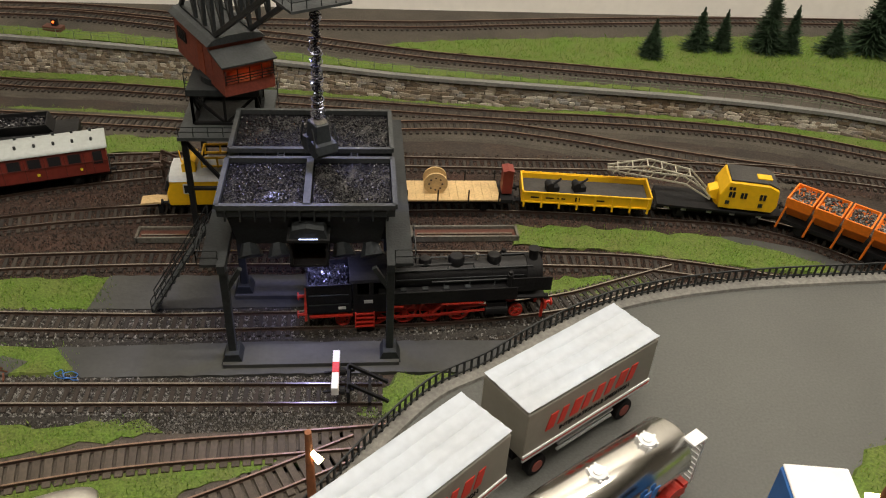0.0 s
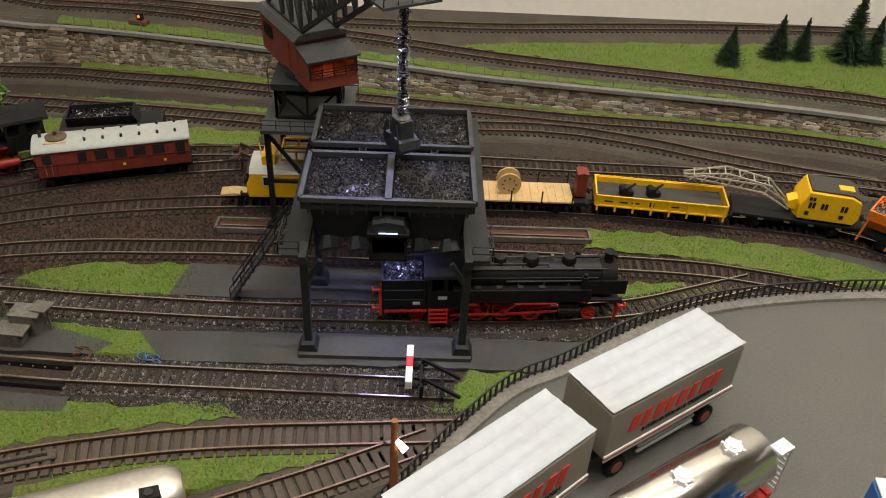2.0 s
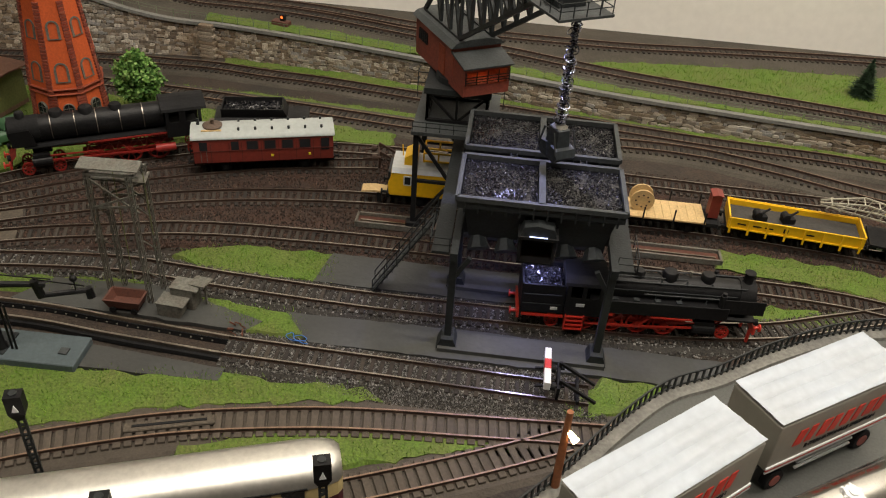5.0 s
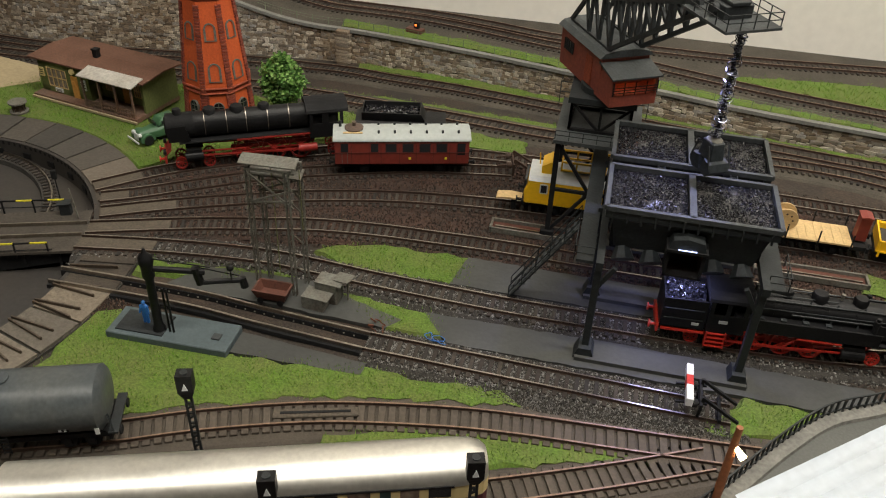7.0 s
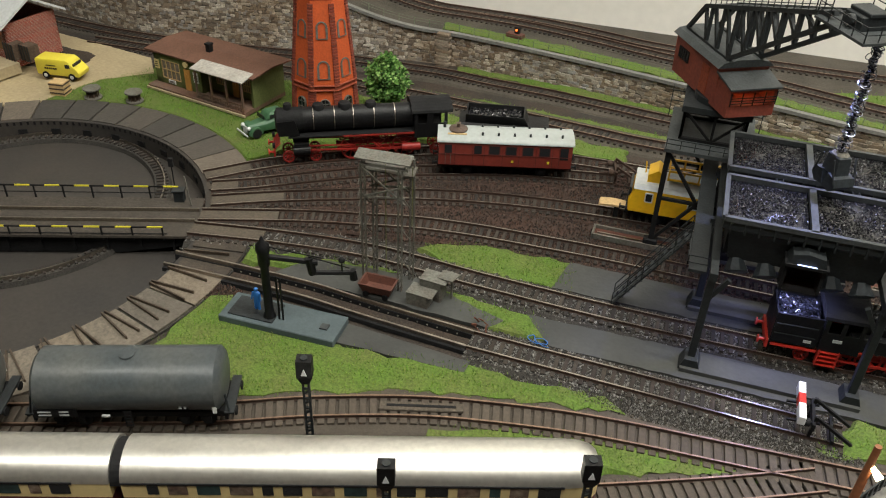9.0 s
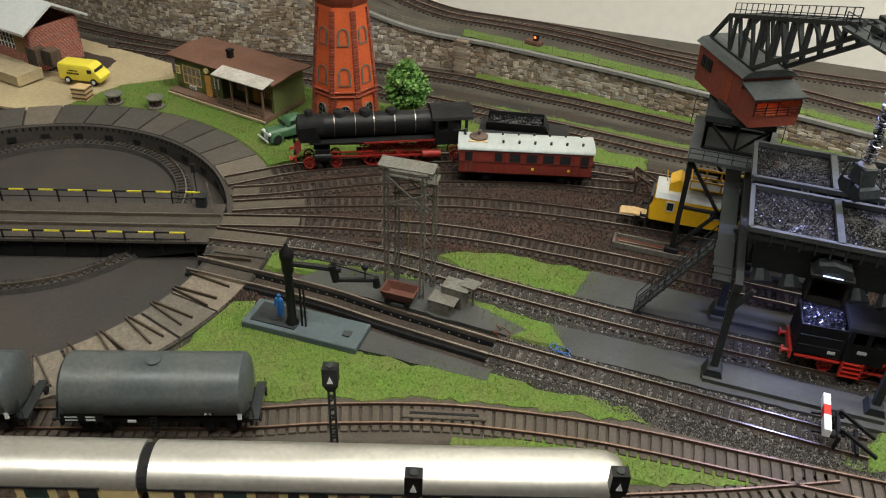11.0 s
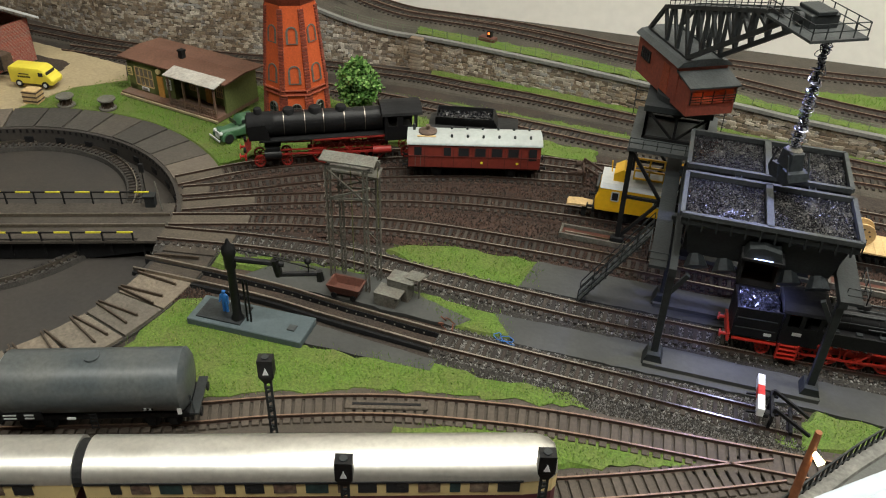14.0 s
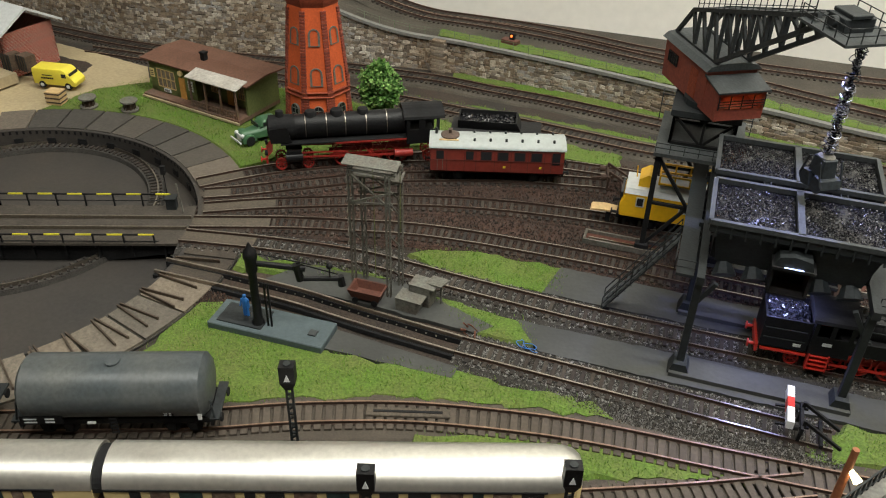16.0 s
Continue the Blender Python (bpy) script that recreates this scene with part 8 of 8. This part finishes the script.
def brand_blocks(t, material, count, x0, step, z, h, y, label):
    """A row of plain slanted blocks in place of a brand name."""
    for k in range(count):
        bm = bmesh.new()
        x, w, lean = x0 + k * step, step * (0.62, 0.5, 0.7, 0.56)[k % 4], h * 0.25
        prism(bm, [(x, z), (x + w, z), (x + w + lean, z + h), (x + lean, z + h)], y - 0.0003, y + 0.0001, "y")
        part("brand_block", bm, material, t, label)


def box_trailer(x, y, turn, L, label):
    t = thing("box_trailer", pose(x, y, PLAZA_Z, 0, 0, turn), label, "trailer", "grey box trailers")
    W, z0, z1 = 0.0305, 0.0195, 0.0485
    bm = bmesh.new()
    box(bm, (0, 0, (z0 + z1) / 2), (L, W, z1 - z0))
    bevel(bm, 0.0007, 2)
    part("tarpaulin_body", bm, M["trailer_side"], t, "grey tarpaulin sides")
    # roof sheet sagging between its bows
    bm = bmesh.new()
    nx, ny = 28, 32
    g = [[bm.verts.new((-L / 2 + L * i / nx, -W / 2 + W * j / ny, z1 + 0.0022 - 0.0012 * abs(math.sin(math.pi * 4 * j / ny)) * (0.3 if i in (0, nx) else 1) - 0.0007 * max(0, 1 - abs(i - nx * 0.53) / 1.6) * (1 if j not in (0, ny) else 0) + 0.0002 * noise.noise((i * 0.7, j * 0.7, turn)))) for i in range(nx + 1)] for j in range(ny + 1)]
    for j in range(ny):
        for i in range(nx):
            bm.faces.new((g[j][i], g[j][i + 1], g[j + 1][i + 1], g[j + 1][i]))
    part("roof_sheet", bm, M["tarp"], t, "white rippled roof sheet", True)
    for s in (-1, 1):
        for zz, h, m in ((z0 + 0.0018, 0.0012, "white"), (z0 + 0.0006, 0.0011, "red"), (z0 - 0.0008, 0.0014, "light_grey")):
            bm = bmesh.new()
            box(bm, (0, s * (W / 2 + 0.0003), zz), (L, 0.0008, h))
            part("side_stripe", bm, M[m], t)
    brand_blocks(t, LETTERS, 8, -0.031, 0.0078, z0 + 0.0115, 0.0095, -W / 2 - 0.0002, "red brand block")
    words("company_subline", "INTERNATIONALE SPEDITION", 0.0036, pose(0.003, -W / 2 - 0.0002, z0 + 0.0075, 90), M["black_matt"], t, "small black lettering")
    bm = bmesh.new()
    box(bm, (0, 0, 0.0155), (L * 0.96, 0.016, 0.0085))
    part("chassis", bm, M["black_matt"], t)
    bm = bmesh.new()
    for zz in (0.0075, 0.0115):
        for s in (-1, 1):
            beam(bm, (-L * 0.2, s * 0.0135, zz), (L * 0.24, s * 0.0135, zz), 0.0012)
    part("side_guard", bm, M["light_grey"], t)
    road_wheels(t, (-L * 0.36, L * 0.34), 0.0062)
    return t


box_trailer(0.0755, 0.257, 33.3, 0.0874, "grey box trailer with white roof and red lettering")
box_trailer(-0.0065, 0.193, 40.0, 0.092, "grey box lorry body with white roof and red lettering")


def tanker():
    t = thing("tank_trailer", pose(0.071, 0.1935, PLAZA_Z, 0, 0, 32.5), "polished silver road tanker with red ends", "tank trailer")
    n = 28
    bm = bmesh.new()
    loft(bm, [[(xx, r * math.cos(2 * math.pi * k / n), 0.026 + r * 1.0 * math.sin(2 * math.pi * k / n)) for k in range(n)] for xx, r in ((-0.055, 0.009), (-0.054, 0.012), (-0.051, 0.0145), (0.051, 0.0145), (0.0545, 0.012), (0.0555, 0.007))])
    part("tank", bm, M["chrome"], t, "mirror-bright steel tank", True)
    for xx in (-0.028, 0.003, 0.034):
        bm = bmesh.new()
        rod(bm, (xx, 0, 0.040), (xx, 0, 0.0418), 0.0042, n=8)
        rod(bm, (xx, 0, 0.0418), (xx, 0, 0.0424), 0.0022, n=10)
        for k in range(6):
            a = k * math.pi / 3
            rod(bm, (xx + 0.0046 * math.cos(a), 0.0046 * math.sin(a), 0.0398), (xx + 0.0046 * math.cos(a), 0.0046 * math.sin(a), 0.0415), 0.0007, n=6)
        part("hatch", bm, M["white"], t)
    bm = bmesh.new()
    box(bm, (0.055, -0.0105, 0.0385), (0.009, 0.0065, 0.0012))
    part("ladder_platform", bm, M["white"], t)
    bm = bmesh.new()
    for y in (-0.0135, -0.0085):
        beam(bm, (0.0585, y, 0.008), (0.0585, y, 0.0385), 0.0007)
    for k in range(9):
        beam(bm, (0.0585, -0.0135, 0.01 + 0.0033 * k), (0.0585, -0.0085, 0.01 + 0.0033 * k), 0.0007)
    part("ladder", bm, M["light_grey"], t)
    brand_blocks(t, M["blue"], 4, 0.004, 0.0065, 0.0215, 0.008, -0.0149, "blue brand block")
    bm = bmesh.new()
    box(bm, (0, 0, 0.0105), (0.1, 0.012, 0.003))
    box(bm, (0.054, 0, 0.009), (0.003, 0.028, 0.004))
    part("chassis", bm, M["red"], t)
    for x in (0.018, 0.032, 0.046):
        for s in (-1, 1):
            bm = bmesh.new()
            prism(bm, [(x + 0.0072 * math.cos(a), 0.006 + 0.0072 * math.sin(a)) for a in [math.pi * k / 8 for k in range(9)]], s * 0.0125 - 0.0025, s * 0.0125 + 0.0025, "y")
            part("mudguard", bm, M["red"], t)
    road_wheels(t, (0.018, 0.032, 0.046))


tanker()


def blue_lorry():
    t = thing("blue_lorry", pose(0.160, 0.155, PLAZA_Z, 0, 0, 82), "blue lorry with a white roof", "lorry")
    bm = bmesh.new()
    box(bm, (0, 0, 0.0285), (0.07, 0.0285, 0.037))
    bevel(bm, 0.001)
    part("body", bm, M["blue"], t)
    bm = bmesh.new()
    box(bm, (0, 0, 0.0477), (0.0695, 0.0275, 0.0014))
    bevel(bm, 0.0005)
    part("roof", bm, M["white"], t, "white roof")
    for s in (-1, 1):
        for x in (-0.01, 0.012):
            bm = bmesh.new()
            box(bm, (x, s * 0.0144, 0.034), (0.017, 0.0008, 0.014))
            part("window", bm, M["glass"], t)
    road_wheels(t, (-0.022, 0.022))


blue_lorry()


def green_car():
    t = thing("vintage_car", pose(-0.5635, 0.616, 0.0015, 0, 0, 238) @ Matrix.Scale(1.2, 4), "green vintage saloon car parked on the grass", "car")
    bm = bmesh.new()
    loft(bm, [[(x, -w, z0), (x, -w, z1 * 0.8), (x, -w * 0.6, z1), (x, w * 0.6, z1), (x, w, z1 * 0.8), (x, w, z0)] for x, w, z0, z1 in ((-0.022, 0.006, 0.005, 0.009), (-0.019, 0.008, 0.0035, 0.0135), (-0.004, 0.0085, 0.0035, 0.0135), (0.001, 0.0075, 0.0035, 0.0118), (0.017, 0.0045, 0.0035, 0.0108), (0.0185, 0.004, 0.0035, 0.0095))])
    bevel(bm, 0.0006, 2)
    part("body", bm, M["green_car"], t, "", True)
    bm = bmesh.new()
    loft(bm, [[(-0.0185, -0.0066, 0.0125), (0.0015, -0.0066, 0.0125), (0.0015, 0.0066, 0.0125), (-0.0185, 0.0066, 0.0125)], [(-0.0165, -0.0062, 0.0165), (-0.0015, -0.0062, 0.017), (-0.0015, 0.0062, 0.017), (-0.0165, 0.0062, 0.0165)], [(-0.0145, -0.0045, 0.0182), (-0.0035, -0.0045, 0.0184), (-0.0035, 0.0045, 0.0184), (-0.0145, 0.0045, 0.0182)]])
    bevel(bm, 0.0006, 2)
    part("cabin", bm, M["green_car"], t, "", True)
    for s in (-1, 1):
        for x in (-0.0115, -0.0045):
            bm = bmesh.new()
            box(bm, (x, s * 0.0065, 0.0147), (0.0055, 0.0008, 0.003))
            part("window", bm, M["glass"], t)
        for x in (-0.013, 0.013):
            bm = bmesh.new()
            prism(bm, [(x + 0.0062 * math.cos(a), 0.0032 + 0.0062 * math.sin(a)) for a in [math.pi * k / 8 for k in range(9)]], s * 0.0075 - 0.0018, s * 0.0075 + 0.0018, "y")
            part("mudguard", bm, M["green_car"], t, "", True)
            bm = bmesh.new()
            rod(bm, (x, s * 0.0082 - 0.0012, 0.0042), (x, s * 0.0082 + 0.0012, 0.0042), 0.0042, n=16)
            part("wheel", bm, M["black_matt"], t)
        bm = bmesh.new()
        bmesh.ops.create_uvsphere(bm, u_segments=10, v_segments=8, radius=0.0018, matrix=Matrix.Translation((0.0185, s * 0.0052, 0.009)))
        part("headlight", bm, M["light_grey"], t, "", True)
    bm = bmesh.new()
    box(bm, (0.0035, 0, 0.0148), (0.0008, 0.011, 0.0034), None)
    part("windscreen", bm, M["glass"], t)
    bm = bmesh.new()
    box(bm, (0.0222, 0, 0.0045), (0.001, 0.018, 0.0014))
    part("bumper", bm, M["light_grey"], t)
    bm = bmesh.new()
    box(bm, (0.0192, 0, 0.007), (0.001, 0.006, 0.006))
    part("grille", bm, M["light_grey"], t)


green_car()


def yellow_van():
    t = thing("delivery_van", pose(-0.842, 0.652, 0.002, 0, 0, 8), "bright yellow delivery van on the concrete yard", "van")
    bm = bmesh.new()
    prism(bm, [(-0.026, 0.004), (0.026, 0.004), (0.0275, 0.01), (0.0215, 0.013), (0.0165, 0.021), (0.012, 0.0235), (-0.025, 0.0235), (-0.026, 0.021)], -0.0105, 0.0105, "y")
    bevel(bm, 0.0014, 2)
    part("body", bm, mat("lemon_paint", (0.8, 0.68, 0.06), 0.4, 0, 0.04, 40, 300, 0.02), t, "", True)
    for s in (-1, 1):
        bm = bmesh.new()
        box(bm, (0.0135, s * 0.0106, 0.0165), (0.0055, 0.0006, 0.0045))
        part("window", bm, M["glass"], t)
        bm = bmesh.new()
        for k in range(6):
            box(bm, (-0.014 + 0.0026 * k, s * 0.0107, 0.0125), (0.0018, 0.0004, 0.0019))
        box(bm, (-0.007, s * 0.0107, 0.016), (0.012, 0.0004, 0.0009))
        part("lettering_bars", bm, M["black_matt"], t, "unreadable dark lettering")
        for x in (-0.015, 0.017):
            bm = bmesh.new()
            rod(bm, (x, s * 0.0098 - 0.0013, 0.0042), (x, s * 0.0098 + 0.0013, 0.0042), 0.0042, n=16)
            w = part("wheel", bm, M["black_matt"], t)
            bm = bmesh.new()
            rod(bm, (x, s * 0.0112, 0.0042), (x, s * 0.0116, 0.0042), 0.0022, n=12)
            part("hubcap", bm, M["light_grey"], w)
    bm = bmesh.new()
    box(bm, (0.0195, 0, 0.0168), (0.0008, 0.017, 0.0045), None)
    ob = part("windscreen", bm, M["glass"], t)


yellow_van()

LEAF = random_mat("leaves", [(0.09, 0.21, 0.035), (0.13, 0.27, 0.05), (0.055, 0.14, 0.025), (0.2, 0.33, 0.09)], 0.8, 300, 0, True, 0.15)
NEEDLE = random_mat("needles", [(0.016, 0.042, 0.015), (0.022, 0.055, 0.02), (0.03, 0.062, 0.026), (0.014, 0.034, 0.013)], 0.85, 300, 0, True, 0.15)


def leafy_tree(x, y, high):
    t = thing("tree", pose(x, y, 0), "small round-crowned green leafy tree", "tree")
    rnd = random.Random(11)
    bm = bmesh.new()
    loft(bm, [ring(0.0025, 0, 8), ring(0.0016, high * 0.35, 8), ring(0.0006, high * 0.8, 8)])
    for k in range(14):
        a, z = rnd.uniform(0, 6.28), high * rnd.uniform(0.3, 0.7)
        r = rnd.uniform(0.008, 0.018)
        rod(bm, (0, 0, z), (r * math.cos(a), r * math.sin(a), z + r * 0.8), 0.0007, 0.0002, 5)
    part("trunk", bm, M["trunk"], t)
    vs, fs = [], []
    clumps = [(rnd.uniform(0, 6.28), rnd.uniform(0.30, 1.0), rnd.uniform(0.5, 1.0)) for _ in range(150)]
    for a, zz, rr in clumps:
        env = 0.0235 * math.sin(math.pi * min(1, (zz - 0.22) / 0.80)) ** 0.9
        cx, cy, cz = rr * env * math.cos(a), rr * env * math.sin(a), high * zz
        for _ in range(46):
            p = Vector((rnd.gauss(0, 0.0024), rnd.gauss(0, 0.0024), rnd.gauss(0, 0.0022))) + Vector((cx, cy, cz))
            u = Vector((rnd.gauss(0, 1), rnd.gauss(0, 1), rnd.gauss(0, 0.6))).normalized() * rnd.uniform(0.0014, 0.0027)
            v = u.cross(Vector((rnd.gauss(0, 1), rnd.gauss(0, 1), rnd.gauss(0, 1)))).normalized() * u.length * 0.7
            n = len(vs)
            vs += [p - u, p + v, p + u, p - v]
            fs.append((n, n + 1, n + 2, n + 3))
    c = new("crown", soup("crown", vs, fs, LEAF))
    c.parent = t
    bm = bmesh.new()
    loft(bm, [ring(0.008, -0.001, 12), ring(0.006, 0.002, 12), ring(0.002, 0.0035, 12)])
    part("root_mound", bm, M["trunk"], t)


leafy_tree(-0.4585, 0.697, 0.068)


def conifer(x, y, high, wide, seed):
    t = thing("conifer", pose(x, y, WALL_TOP + 0.003), "dark green bottle-brush conifer on the terrace", "tree", "conifers on the terrace")
    rnd = random.Random(seed)
    bm = bmesh.new()
    loft(bm, [ring(0.0014, -0.004, 6), ring(0.0004, high, 6)])
    part("trunk", bm, M["trunk"], t)
    vs, fs = [], []
    for k in range(int(2600 * high / 0.05)):
        z = high * rnd.uniform(0.02, 1) ** 1.15
        r = wide * 1.35 * (1 - z / high) * rnd.uniform(0.5, 1.2) * (0.8 + 0.25 * math.sin(z * 900)) + 0.0006
        a = rnd.uniform(0, 6.28)
        d = Vector((math.cos(a), math.sin(a), rnd.uniform(-0.25, 0.35)))
        q = Vector((-math.sin(a), math.cos(a), rnd.uniform(-0.5, 0.5))) * 0.0007
        p, e = Vector((0, 0, z)) + d * r * 0.25, Vector((0, 0, z)) + d * r
        n = len(vs)
        vs += [p - q, p + q, e + q * 0.6, e - q * 0.6]
        fs.append((n, n + 1, n + 2, n + 3))
    c = new("crown", soup("crown", vs, fs, NEEDLE))
    c.parent = t


for k, (x, y, h, w) in enumerate(((0.316, 0.879, 0.046, 0.013), (0.38, 0.903, 0.052, 0.0145), (0.409, 0.902, 0.05, 0.012), (0.466, 0.903, 0.085, 0.019), (0.494, 0.9, 0.058, 0.013), (0.549, 0.897, 0.042, 0.017), (0.6, 0.904, 0.088, 0.026))):
    conifer(x, y, h, w, k)


def ground_signal():
    t = thing("ground_signal", pose(-0.374, 0.925, WALL_TOP + 0.002, 0, 0, -15), "small brown trackside box with an orange light", "signal")
    bm = bmesh.new()
    box(bm, (0, 0, 0.003), (0.022, 0.011, 0.006))
    bevel(bm, 0.0005)
    part("base_box", bm, M["rust_tub"], t)
    bm = bmesh.new()
    box(bm, (0.002, 0.001, 0.0095), (0.006, 0.005, 0.009))
    part("lamp_case", bm, M["black_matt"], t)
    bm = bmesh.new()
    rod(bm, (0.002, -0.0018, 0.011), (0.002, -0.0026, 0.011), 0.0015, n=10)
    part("lamp", bm, mat("orange_signal_glow", (1, 0.3, 0.05), 0.5, 0, 0, 10, 10, 0, emit=(1.0, 0.16, 0.03), power=2.5), t, "glowing orange light")


ground_signal()
